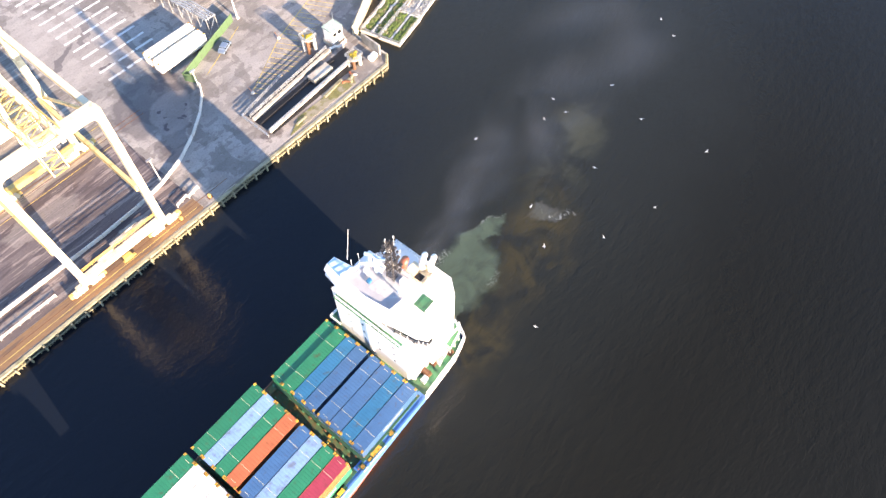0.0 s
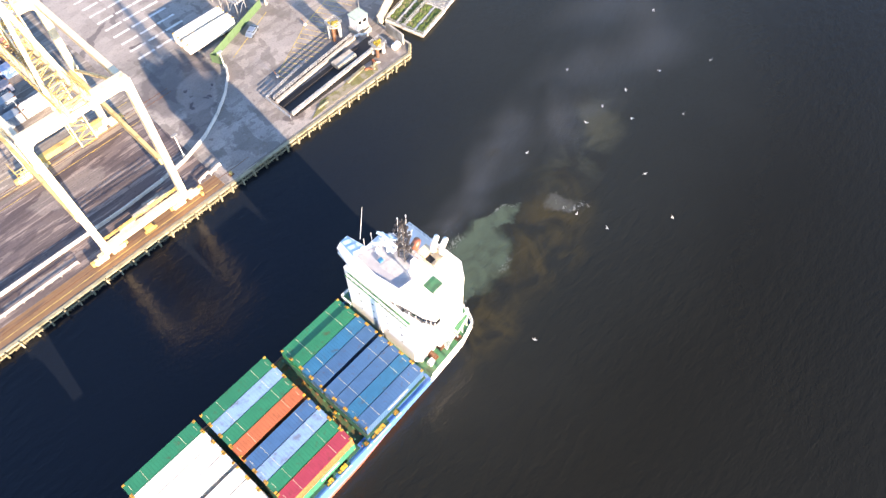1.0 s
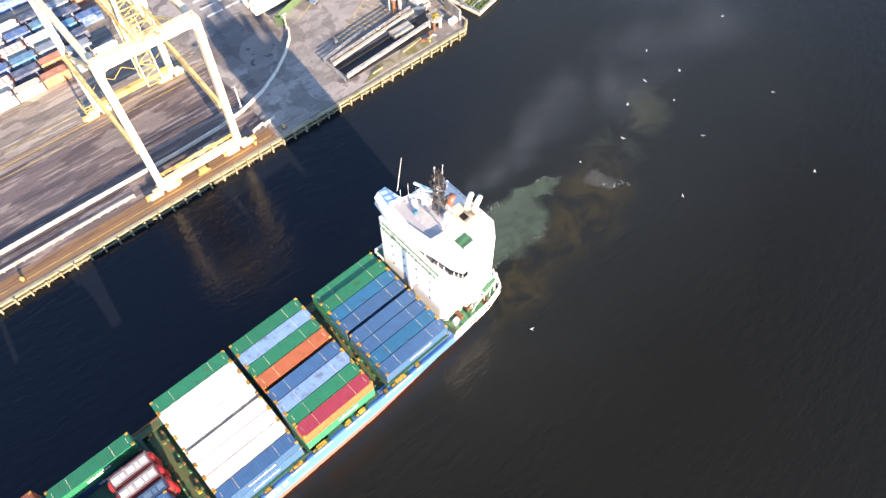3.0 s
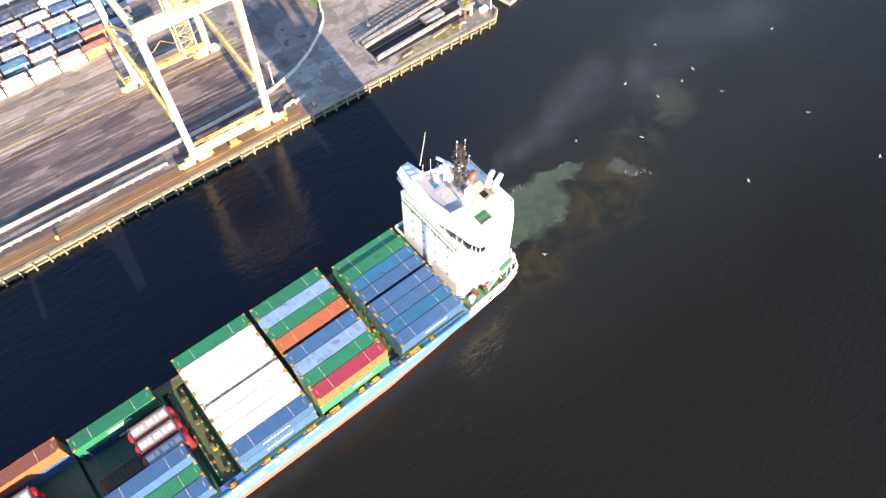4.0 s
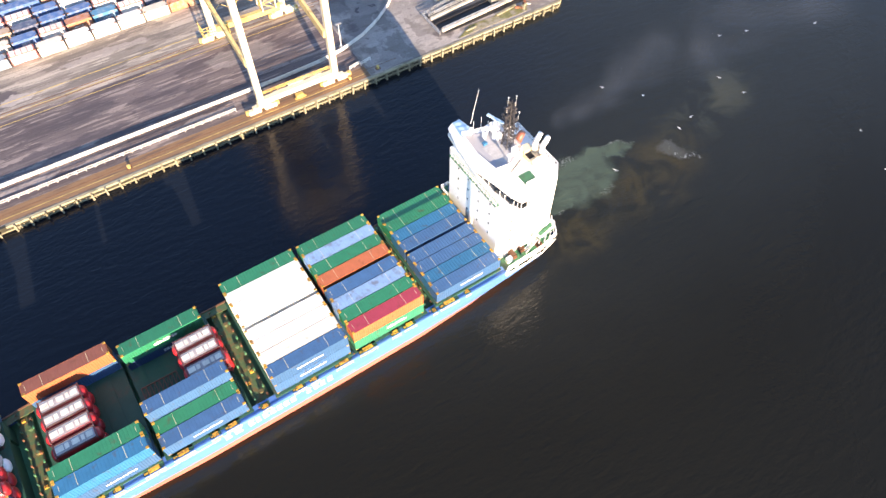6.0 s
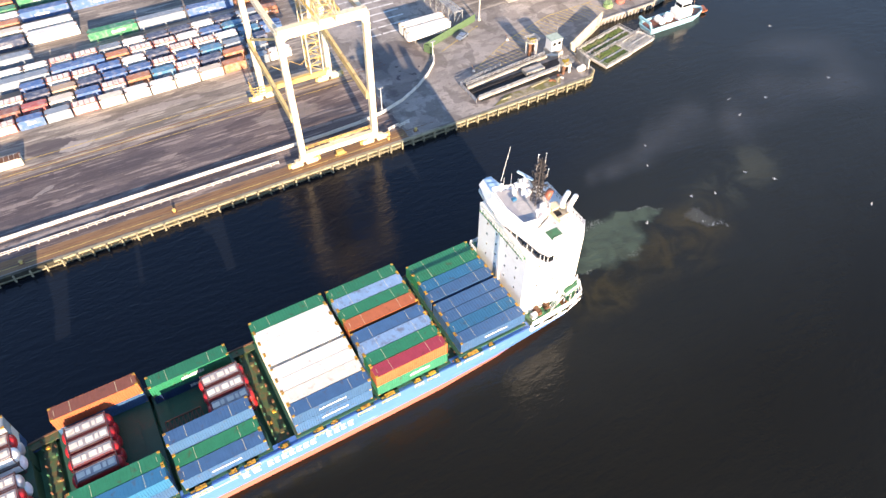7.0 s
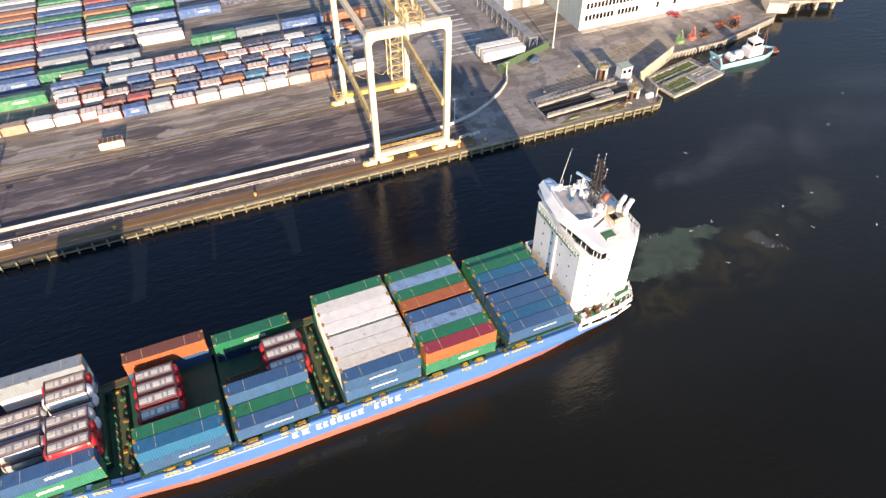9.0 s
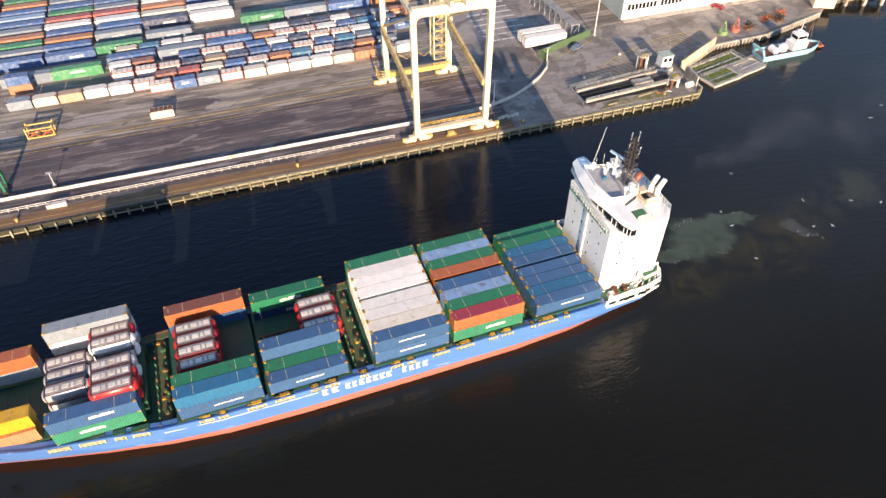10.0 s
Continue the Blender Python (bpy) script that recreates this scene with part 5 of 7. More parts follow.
        beam(bm, (tu - 1.3 * s, tv + 0.6, z), (tu + 1.3 * s, tv + 0.6, z + 2), 0.8, 0.1)
    part("stair_flight", bm, STEEL, tower)
    # boom and machinery over the portal
    bm = bmesh.new()
    for u in (3.0, 6.6):
        beam(bm, (u, -1.0, TOP + 2.4), (u, 62.0, TOP + 2.4), 0.7, 1.6)
    part("boom_girder", bm, CRANE_CREAM, cr, "twin cream boom girders")
    bm = bmesh.new()
    for k in range(26):
        v = -0.8 + k * 2.4
        beam(bm, (3.0, v, TOP + 3.2), (6.6, v, TOP + 3.2), 0.2, 0.2)
        beam(bm, (3.0, v, TOP + 3.2), (6.6, v + 2.4, TOP + 3.2), 0.12, 0.12)
        for u in (3.0, 6.6):
            beam(bm, (u, v, TOP + 3.2), (u, v + 1.2, TOP + 5.6), 0.13, 0.13)
            beam(bm, (u, v + 1.2, TOP + 5.6), (u, v + 2.4, TOP + 3.2), 0.13, 0.13)
    for u in (3.0, 6.6):
        beam(bm, (u, 0, TOP + 5.6), (u, 61, TOP + 5.6), 0.18, 0.18)
    part("boom_lattice", bm, BOOM_TAN_BRACE_SHADE, cr)
    for u in (2.2, 7.4):
        bm = bmesh.new()
        railing(bm, [(u, 0, TOP + 3.0), (u, 60, TOP + 3.0)], 1.1, 1.6, 0.06, 3)
        part("boom_rail", bm, CRANE_YELLOW, cr)
    for k in range(30):
        bm = bmesh.new()
        beam(bm, (2.2, 1 + 2 * k, TOP + 3.0), (7.4, (1 + 2 * k) + (2 if k % 2 else 0), TOP + 3.0), 0.16, 0.16)
        part("boom_cross_beam", bm, BOOM_TAN_BRACE_SHADE, cr)
    bm = bmesh.new()
    box(bm, 0.6, 9.0, 36.0, 46.0, TOP + 3.4, TOP + 8.4)
    part("machinery_house", bm, CRANE_CREAM, cr, "cream machinery house")
    bm = bmesh.new()
    for u in (2.4, 7.2):
        beam(bm, (u, VF + 1.0, TOP + 1), (4.8, VF + 6.0, TOP + 18), 0.6, 0.6)
        beam(bm, (u, VR, TOP + 1), (4.8, VF + 6.0, TOP + 18), 0.5, 0.5)
    part("apex_frame", bm, CRANE_CREAM, cr)
    bm = bmesh.new()
    for k in range(7):
        lace = bmesh.new()
        beam(lace, (-3.5 + k * 2.6, VR + 0.9, 6.0 + (k % 2) * 2), (-1.0 + k * 2.6, VR + 0.9, 8.0 - (k % 2) * 2), 0.1, 0.1)
        part("lacing_bar", lace, CRANE_YELLOW, cr)
    railing(bm, [(U[0] - 2.8, VR + 1.4, 2.0), (U[0] - 2.8, VR - 2.2, 2.0), (U[0] + 0.5, VR - 2.2, 2.0)], 3.2, 1.2, 0.06, 4)
    part("access_rail", bm, CRANE_YELLOW, cr, "yellow access railing")
    bm = bmesh.new()
    railing(bm, [(U[1] - 5.0, VR - 1.0, 3.2), (U[1], VR - 1.0, 3.2)], 1.1, 1.2, 0.05)
    part("access_rail", bm, CRANE_YELLOW, cr, "yellow access railing")
    bm = bmesh.new()
    railing(bm, [(U[0], VF + 0.9, 3.3), (U[1], VF + 0.9, 3.3)], 1.0, 1.6, 0.05)
    part("access_rail", bm, CRANE_YELLOW, cr, "yellow access railing")
    bm = bmesh.new()
    box(bm, 3.4, 5.2, VF - 1.4, VF - 0.4, 0.3, 1.4)
    box(bm, 3.0, 5.8, VF - 1.2, VF - 0.7, 0.2, 0.5)
    part("cable_reel", bm, CRANE_YELLOW, cr, "yellow cable reel")


quay_crane()

# ---- things on the quay ----
PIPE = [(-140, 11.2), (-26, 11.0), (4, 10.9), (13, 11.3), (20, 12.3), (27, 14.6), (33, 17.9), (38, 21.6), (42, 25.6), (44.0, 29.0)]


def barrier():
    ob = thing("concrete_barrier", quay(0, 0), "long white concrete barrier curving across the quay", "barrier")
    pts = []
    for (a, b2), (c, d) in zip(PIPE, PIPE[1:]):
        n = max(1, round(math.hypot(c - a, d - b2) / 4.0))
        pts += [(a + (c - a) * k / n, b2 + (d - b2) * k / n) for k in range(n)]
    pts.append(PIPE[-1])
    for p, q in zip(pts, pts[1:]):
        bm = bmesh.new()
        for w, z in ((0.46, 0.2), (0.26, 0.6)):
            beam(bm, (p[0] + 0.05, p[1], z), (q[0] - 0.03, q[1], z), w, 0.44)
        part("barrier_block", bm, PALE_CONC, ob)


barrier()


def edge_rail():
    ob = thing("guard_rail", quay(0, 0), "white post and rail fence along the quay", "railing")
    for k in range(25):
        u = -110 + k * 4.0
        bm = bmesh.new()
        railing(bm, [(u, 6.2, 0), (u + 3.95, 6.2, 0)], 1.0, 2.0, 0.065, 2)
        part("rail_section", bm, PALE_CONC, ob)
    for u in (18.5, 21.5):
        bm = bmesh.new()
        railing(bm, [(u, 5.0, 0), (u + 2.9, 5.6, 0)], 1.0, 1.4, 0.09, 2)
        part("rail_section", bm, PALE_CONC, ob)


edge_rail()


def bollard_row():
    for u, v in ((-36.0, 2.2), (-68, 2.2), (-100, 2.2), (17.0, 2.0), (24.5, 2.0)):
        ob = thing("bollard", quay(u, v), "yellow cast-iron mooring bollard", "bollard", "bollards along the quay edge")
        bm = bmesh.new()
        tube(bm, (0, 0, 0), (0, 0, 0.6), 0.3, 10, 0.24)
        tube(bm, (0, 0, 0.6), (0, 0, 0.85), 0.42, 10, 0.36)
        part("post", bm, CRANE_YELLOW, ob)
        bm = bmesh.new()
        box(bm, -0.6, 0.6, -0.5, 0.5, 0, 0.06)
        part("base_plate", bm, RUSTY, ob)


bollard_row()


def lamp(u, v, h, label):
    ob = thing("lamp_post", quay(u, v), label, "lamp post")
    bm = bmesh.new()
    tube(bm, (0, 0, 0), (0, 0, h), 0.11 if h < 15 else 0.22, 8, 0.07)
    part("post", bm, WHITE if h < 15 else PALE_CONC, ob)
    bm = bmesh.new()
    box(bm, -0.7, 0.7, -0.2, 0.3, h - 0.1, h + 0.12)
    part("lamp_head", bm, STEEL, ob)
    bm = bmesh.new()
    box(bm, -0.4, 0.4, -0.4, 0.4, 0, 0.5)
    part("plinth", bm, CONCRETE, ob)


lamp(20.5, 13.4, 7.0, "white lamp post beside the barrier")
lamp(64.8, 39.4, 32.0, "tall white lighting mast")
lamp(43.4, 28.6, 5.0, "white pole by the green fence")


def pole_boxes():
    for u, v in ((1.5, 7.0), (5.5, 7.8), (8.5, 8.6), (11, 7.6)):
        ob = thing("concrete_sleeper", quay(u, v), "long grey concrete sleeper lying on the quay", "sleeper", "sleepers beside the crane")
        bm = bmesh.new()
        box(bm, -1.9, 1.9, -0.35, 0.35, 0.012, 0.5)
        part("block", bm, CONCRETE, ob)


pole_boxes()

# yard containers: lanes for straddle carriers lie between the rows
def framed_container(m, where):
    """A container with a red frame round pale panels, hatches on its roof."""
    ob = container(m, "red", 6.06, 2.44, 2.59, where, "yard containers", fine=False, rider=False)
    tagged(ob, label="red-framed bulk container with pale panels in the terminal yard", category="container", group="yard containers")
    if "framed" not in BODY:
        bm = bmesh.new()
        box(bm, -2.75, 2.75, -1.235, -1.2, 0.35, 2.3)
        side = to_mesh(bm, "side_panel", COLOURS["white"])
        bm = bmesh.new()
        box(bm, -0.6, 0.6, -1.05, 1.05, 2.55, 2.62)
        BODY["framed"] = side, to_mesh(bm, "roof_hatch", COLOURS["cream"])
    part("side_panel", BODY["framed"][0], None, ob, "pale side panel")
    for k in range(4):
        h = part("roof_hatch", BODY["framed"][1], None, ob, "pale roof hatch")
        h.location.x = -2.1 + 1.4 * k


rng = random.Random(5)


def small_row(u, v, names, step=6.55):
    """A row of short boxes; a dash leaves a gap, framed is a box with a red frame."""
    where = "in a terminal yard row"
    for name in names.split():
        m = quay(u, v + rng.uniform(-0.15, 0.15), 0.01, rng.uniform(-0.3, 0.3))
        if name == "framed":
            framed_container(m, where)
        elif name != "-":
            container(m, name, 6.06, 2.44, 2.59, where, "yard containers", logo=rng.choice((0, 1, 2)), fine=False, rider=False)
        u += step


def long_row(v, names, u=-121.0, step=14.4):
    for name in names.split():
        if name != "-":
            container(quay(u + rng.uniform(-0.4, 0.4), v, 0.01, rng.uniform(-0.2, 0.2)), name, 13.716, 2.5, 2.896, "in a long terminal yard row", "yard containers",
                      logo=rng.choice((0, 1, 2, 2)), fine=False, rider=False)
        u += step


small_row(-66.2, 49.6, "framed blue grey framed cream white white white cream orange grey white")
small_row(-103.2, 52.2, "grey cream tan white white framed")
small_row(-64.5, 54.8, "brown red cream blue framed orange teal framed navy orange grey")
small_row(-76.3, 59.4, "framed framed framed navy tan navy blue blue framed blue teal grey navy")
small_row(-77.0, 64.2, "white brown - blue framed framed blue white navy framed framed white teal blue")
small_row(-34.6, 68.8, "orange framed framed white blue teal navy")
small_row(-75.0, 73.2, "cream teal white white framed framed grey white navy navy white navy grey orange")
long_row(68.4, "blue grey blue", -73.9)
long_row(65.4, "blue grey mint", -117.3)
long_row(75.2, "teal blue blue", -119.8)
long_row(76.8, "green", -76.8)
long_row(80.3, "navy grey blue - grey", -120.4)
long_row(82.8, "green grey blue orange", -33.5)
long_row(84.9, "blue green orange grey", -120.4)
long_row(89.6, "white orange blue blue navy white", -120.4)
long_row(94.6, "grey grey white white cream white")
long_row(99.4, "green blue red red orange")
long_row(103.8, "blue sky green grey white blue blue")
long_row(108.2, "orange blue blue blue green - - navy mint")
long_row(112.8, "red orange grey green orange green")
long_row(117.2, "blue green orange blue blue navy blue")
for k in range(8):
    long_row(121.6 + 4.6 * k, " ".join(rng.choice("green orange blue white red blue grey brown orange navy mint sky".split()) for _ in range(7 + k % 3)))

lone = container(quay(-66.6, 36.0, 0.012), "cream", 6.06, 2.44, 2.2, "open-topped and alone on the quay", "", fine=False, rider=False)
# dark plates on the roof stand for the shaded inside of the open top
bm = bmesh.new()
for k in range(5):
    box(bm, -2.85 + 1.16 * k, -1.8 + 1.16 * k, -1.05, 1.05, 2.15, 2.206)
part("load", bm, RUSTY, lone, "dark rusty plates standing for the shaded open inside")
for k in range(2):
    container(quay(46.8, 38.2 + 3.6 * k, 1.25), "white", 13.716, 2.5, 2.9, "as a trailer beside the green fence", "white trailers", fine=True, rider=False)


container(quay(-103.6, 61.2, 0.01), "orange", 6.06, 2.44, 2.59, "under a blue one", "yard containers", fine=False, rider=False)
container(quay(-103.6, 61.2, 2.62), "blue", 6.06, 2.44, 2.59, "stacked on an orange one", "yard containers", fine=False, rider=False)


def quay_block():
    ob = thing("concrete_block", quay(-91.6, 5.0), "pale concrete block lying beside the railing", "block")
    bm = bmesh.new()
    box(bm, -2.2, 2.2, -0.6, 0.6, 0.022, 1.1)
    bmesh.ops.bevel(bm, geom=bm.edges[:], offset=0.08, segments=1, affect="EDGES")
    part("block", bm, PALE_CONC, ob)
    for x in (-1.2, 1.2):
        bm = bmesh.new()
        beam(bm, (x, -0.2, 1.1), (x, 0.2, 1.3), 0.08, 0.08)
        part("lifting_eye", bm, RUSTY, ob)


def green_carrier():
    """A green straddle carrier's frame at the quay."""
    ob = thing("straddle_carrier", quay(-106.5, 14.6), "dark green straddle carrier frame standing on the quay", "carrier")
    green = COLOURS["green"]
    for u in (-3.4, 3.4):
        for v in (-1.6, 1.6):
            bm = bmesh.new()
            beam(bm, (u, v, 0.8), (u, v, 5.4), 0.5, 0.5)
            leg = part("leg", bm, green, ob)
            bm = bmesh.new()
            tube(bm, (u, v - 0.25, 0.65), (u, v + 0.25, 0.65), 0.62, 14)
            part("wheel", bm, BLACK, leg)
    for v in (-1.6, 1.6):
        bm = bmesh.new()
        beam(bm, (-3.7, v, 5.5), (3.7, v, 5.5), 0.5, 0.6)
        part("top_beam", bm, green, ob)
    for u in (-3.4, 0, 3.4):
        bm = bmesh.new()
        beam(bm, (u, -1.6, 5.6), (u, 1.6, 5.6), 0.4, 0.4)
        part("cross_beam", bm, green, ob)


quay_block()
green_carrier()
lamp(-92.6, 13.1, 4.0, "white lamp post behind the barrier")


def trailer_gear(u, v):
    ob = thing("trailer_chassis", quay(u, v), "dark steel trailer chassis under a white box", "trailer", "trailer chassis")
    bm = bmesh.new()
    for y in (-0.5, 0.5):
        box(bm, -6.6, 6.6, y - 0.1, y + 0.1, 0.9, 1.24)
    part("chassis_beam", bm, BLACK, ob)
    for x in (4.0, 5.3):
        for y in (-1.0, 1.0):
            bm = bmesh.new()
            tube(bm, (x, y - 0.2, 0.53), (x, y + 0.2, 0.53), 0.5, 14)
            part("wheel", bm, BLACK, ob)
    bm = bmesh.new()
    for y in (-0.8, 0.8):
        box(bm, -4.6, -4.4, y - 0.1, y + 0.1, 0.02, 0.95)
    part("landing_leg", bm, STEEL, ob)


for k in range(2):
    trailer_gear(46.8, 38.2 + 3.6 * k)


def spreader_frame():
    ob = thing("spreader_frame", quay(-97.0, 37.0), "yellow and orange container spreader frame on the quay", "spreader")
    bm = bmesh.new()
    for y in (-1.3, 1.3):
        for z in (0.2, 2.6):
            beam(bm, (-3.2, y, z), (3.2, y, z), 0.3, 0.3)
    part("side_beam", bm, CRANE_YELLOW, ob)
    bm = bmesh.new()
    for x in (-3.2, 3.2):
        for y in (-1.3, 1.3):
            beam(bm, (x, y, 0), (x, y, 3.2), 0.3, 0.3)
        for z in (0.2, 2.6):
            beam(bm, (x, -1.3, z), (x, 1.3, z), 0.28, 0.28)
    part("corner_post", bm, CRANE_YELLOW, ob)
    bm = bmesh.new()
    for a in (-3.2, 0):
        beam(bm, (a, -1.3, 0.3), (a + 3.2, -1.3, 2.5), 0.16, 0.16)
        beam(bm, (a + 3.2, -1.3, 0.3), (a, -1.3, 2.5), 0.16, 0.16)
        beam(bm, (a, -1.3, 0.3), (a + 3.2, 1.3, 0.3), 0.16, 0.16)
    part("cross_brace", bm, COLOURS["orange"], ob)


spreader_frame()


def fence():
    ob = thing("panel_fence", quay(0, 0), "green mesh panel fence round the trailer park", "fence")
    pts = [(44.0, 29.5), (42.6, 32.4), (63.5, 39.5)]
    for p, q in zip(pts, pts[1:]):
        n = max(1, round(math.hypot(q[0] - p[0], q[1] - p[1]) / 2.5))
        for k in range(n):
            a = (p[0] + (q[0] - p[0]) * k / n, p[1] + (q[1] - p[1]) * k / n)
            b2 = (p[0] + (q[0] - p[0]) * (k + 0.96) / n, p[1] + (q[1] - p[1]) * (k + 0.96) / n)
            bm = bmesh.new()
            beam(bm, (*a, 1.3), (*b2, 1.3), 0.07, 2.3)
            for z in (0.15, 2.4):
                beam(bm, (*a, z), (*b2, z), 0.1, 0.1)
            part("fence_panel", bm, FENCE_GREEN, ob)
            bm = bmesh.new()
            beam(bm, (*a, 0), (*a, 2.6), 0.12, 0.12)
            part("post", bm, FENCE_GREEN, ob)


fence()


def car(u, v, rz, colour, label):
    ob = thing("car", quay(u, v, 0.0, rz), label, "car")
    bm = bmesh.new()
    side = [(-2.1, 0.35), (-2.15, 0.8), (-1.3, 0.95), (-0.7, 1.4), (0.9, 1.42), (1.6, 0.98), (2.1, 0.9), (2.15, 0.35)]
    a = [bm.verts.new((x, -0.85, z)) for x, z in side]
    b2 = [bm.verts.new((x, 0.85, z)) for x, z in side]
    for k in range(8):
        bm.faces.new((a[k], a[(k + 1) % 8], b2[(k + 1) % 8], b2[k]))
    bm.faces.new(a)
    bm.faces.new(b2[::-1])
    bmesh.ops.bevel(bm, geom=bm.edges[:], offset=0.07, segments=1, affect="EDGES")
    part("body", bm, colour, ob)
    bm = bmesh.new()
    box(bm, -0.95, 1.3, -0.87, 0.87, 1.0, 1.28)
    prism(bm, [(1.0, -0.7), (1.5, -0.7), (1.5, 0.7), (1.0, 0.7)], 1.05, 1.38, [(0.85, -0.65), (1.05, -0.65), (1.05, 0.65), (0.85, 0.65)])
    part("window", bm, GLASS_DARK, ob)
    for x in (-1.35, 1.35):
        for y in (-0.82, 0.82):
            bm = bmesh.new()
            tube(bm, (x, y - 0.1, 0.33), (x, y + 0.1, 0.33), 0.32, 14)
            part("wheel", bm, BLACK, ob)


car(55.6, 33.4, 25, mat("silver_blue_car_paint", (0.22, 0.28, 0.36), 0.3, 0.4, 0.05), "silver-blue car parked by the green fence")
car(113.0, 43.5, -60, COLOURS["red"], "red car parked by the office building")


def dock_gear():
    """The sunken slot with pipes, hut, dolphins and wall at the quay's end."""
    ob = thing("ramp_slot", quay(0, 0), "sunken linkspan slot with rails and pipes at the quay end", "ramp")
    bm = bmesh.new()
    prism(bm, [(45, 4.4), (75, 5.2), (75, 11.6), (44.6, 10.4)], 0.02, 0.05)
    part("slot_floor", bm, BLACK, ob)
    bm = bmesh.new()
    for v0, v1, w in ((10.6, 13.2, 0.7), (5.2, 7.0, 0.8)):
        beam(bm, (44.5, v0, 0.7), (71.5, v1, 0.7), w, 0.7)
    part("walkway_beam", bm, CONCRETE, ob, "weathered concrete walkway beam")
    bm = bmesh.new()
    for v0, v1 in ((11.6, 14.3), (8.6, 10.4), (12.4, 15.2)):
        beam(bm, (44.5, v0, 0.35), (70, v1, 0.35), 0.22, 0.25)
    part("pipe", bm, BLACK, ob, "dark pipe")
    bm = bmesh.new()
    railing(bm, [(44.4, 11.3, 0.9), (71, 13.8, 0.9)], 1.1, 1.8, 0.06)
    railing(bm, [(44.4, 4.7, 0.9), (72, 6.4, 0.9)], 1.1, 1.8, 0.06)
    railing(bm, [(43.6, 4.6, 0), (43.6, 13.4, 0), (58, 16.0, 0)], 1.1, 1.8, 0.06)
    part("slot_rail", bm, STEEL, ob)
    bm = bmesh.new()
    prism(bm, [(47, 1.2), (68, 1.2), (70, 3.8), (52, 3.9)], 0.02, 0.10)
    part("moss_bed", bm, DRY_MOSS, ob, "mossy strip along the quay edge")
    bm = bmesh.new()
    box(bm, 61.5, 67.5, 8.2, 10.6, 0.1, 1.2)
    part("plinth_slab", bm, CONCRETE, ob)
    bm = bmesh.new()
    beam(bm, (60.0, 3.6, 0.3), (66.5, 4.4, 0.3), 0.7, 0.35)
    part("timber_baulk", bm, TIMBER, ob)
    bm = bmesh.new()
    beam(bm, (50.0, 2.4, 0.2), (53.0, 2.6, 0.2), 0.4, 0.3)
    part("timber_baulk", bm, TIMBER, ob)


dock_gear()


def dock_corner():
    """The slab, drum and bent pipe where the quay ends."""
    bm = bmesh.new()
    beam(bm, (78.6, 3.2, 1.5), (79.0, 9.5, 1.5), 0.4, 3.0)
    solid("end_slab", bm, CONCRETE, "pale concrete slab standing at the quay corner", "slab", m=quay(0, 0))
    ob = thing("steel_drum", quay(76.4, 3.4), "white steel drum lying near the quay corner", "drum")
    bm = bmesh.new()
    tube(bm, (-0.9, 0, 0.85), (0.9, 0.3, 0.85), 0.85, 14)
    part("shell", bm, WHITE, ob, smooth=False)
    bm = bmesh.new()
    for x in (-0.6, 0.6):
        box(bm, x - 0.1, x + 0.1, -0.7, 0.7, 0.016, 0.3)
    part("cradle", bm, TIMBER, ob)
    pipe = thing("bent_pipe", quay(0, 0), "pale bent pipe leading to the control hut", "pipe")
    bm = bmesh.new()
    line = [(71.4, 13.3, 0.9), (72.6, 13.0, 0.9), (73.6, 12.2, 0.9), (74.6, 11.9, 0.9), (76.4, 12.6, 0.9)]
    for a, b2 in zip(line, line[1:]):
        tube(bm, a, b2, 0.32, 10)
    part("tube", bm, PALE_CONC, pipe)
    bm = bmesh.new()
    for u, v in ((72.0, 13.1), (74.6, 11.9), (76.2, 12.5)):
        box(bm, u - 0.2, u + 0.2, v - 0.2, v + 0.2, 0.016, 0.6)
    part("support", bm, CONCRETE, pipe)
    r3 = random.Random(9)
    for k in range(7):
        u, v = r3.uniform(66.5, 71), r3.uniform(2.4, 4.4)
        ob = thing("debris", quay(u, v, 0, r3.uniform(0, 180)), "weathered offcut lying on the quay edge", "debris", "offcuts on the quay edge")
        bm = bmesh.new()
        box(bm, -0.7, 0.7, -0.25, 0.25, 0.1, 0.1 + r3.uniform(0.2, 0.6))
        bmesh.ops.bevel(bm, geom=bm.edges[:], offset=0.05, segments=1, affect="EDGES")
        part("offcut", bm, (TIMBER, COLOURS["orange"], RUSTY, PALE_CONC)[k % 4], ob)
    # traffic posts at the corners of the hatched marking
    for u, v in ((50.2, 17.3), (66.6, 26.2)):
        ob = thing("marker_post", quay(u, v), "short post in a pale concrete base", "post", "marker posts")
        bm = bmesh.new()
        tube(bm, (0, 0, 0.4), (-0.5, 0.4, 2.2), 0.07, 6)
        part("post", bm, RUSTY, ob)
        bm = bmesh.new()
        tube(bm, (0, 0, 0.016), (0, 0, 0.5), 0.45, 10, 0.35)
        part("base", bm, PALE_CONC, ob)


dock_corner()


LICHEN = mat("yellow_lichen", (0.45, 0.32, 0.04), 0.9, 0, 0.4, 3, 12)


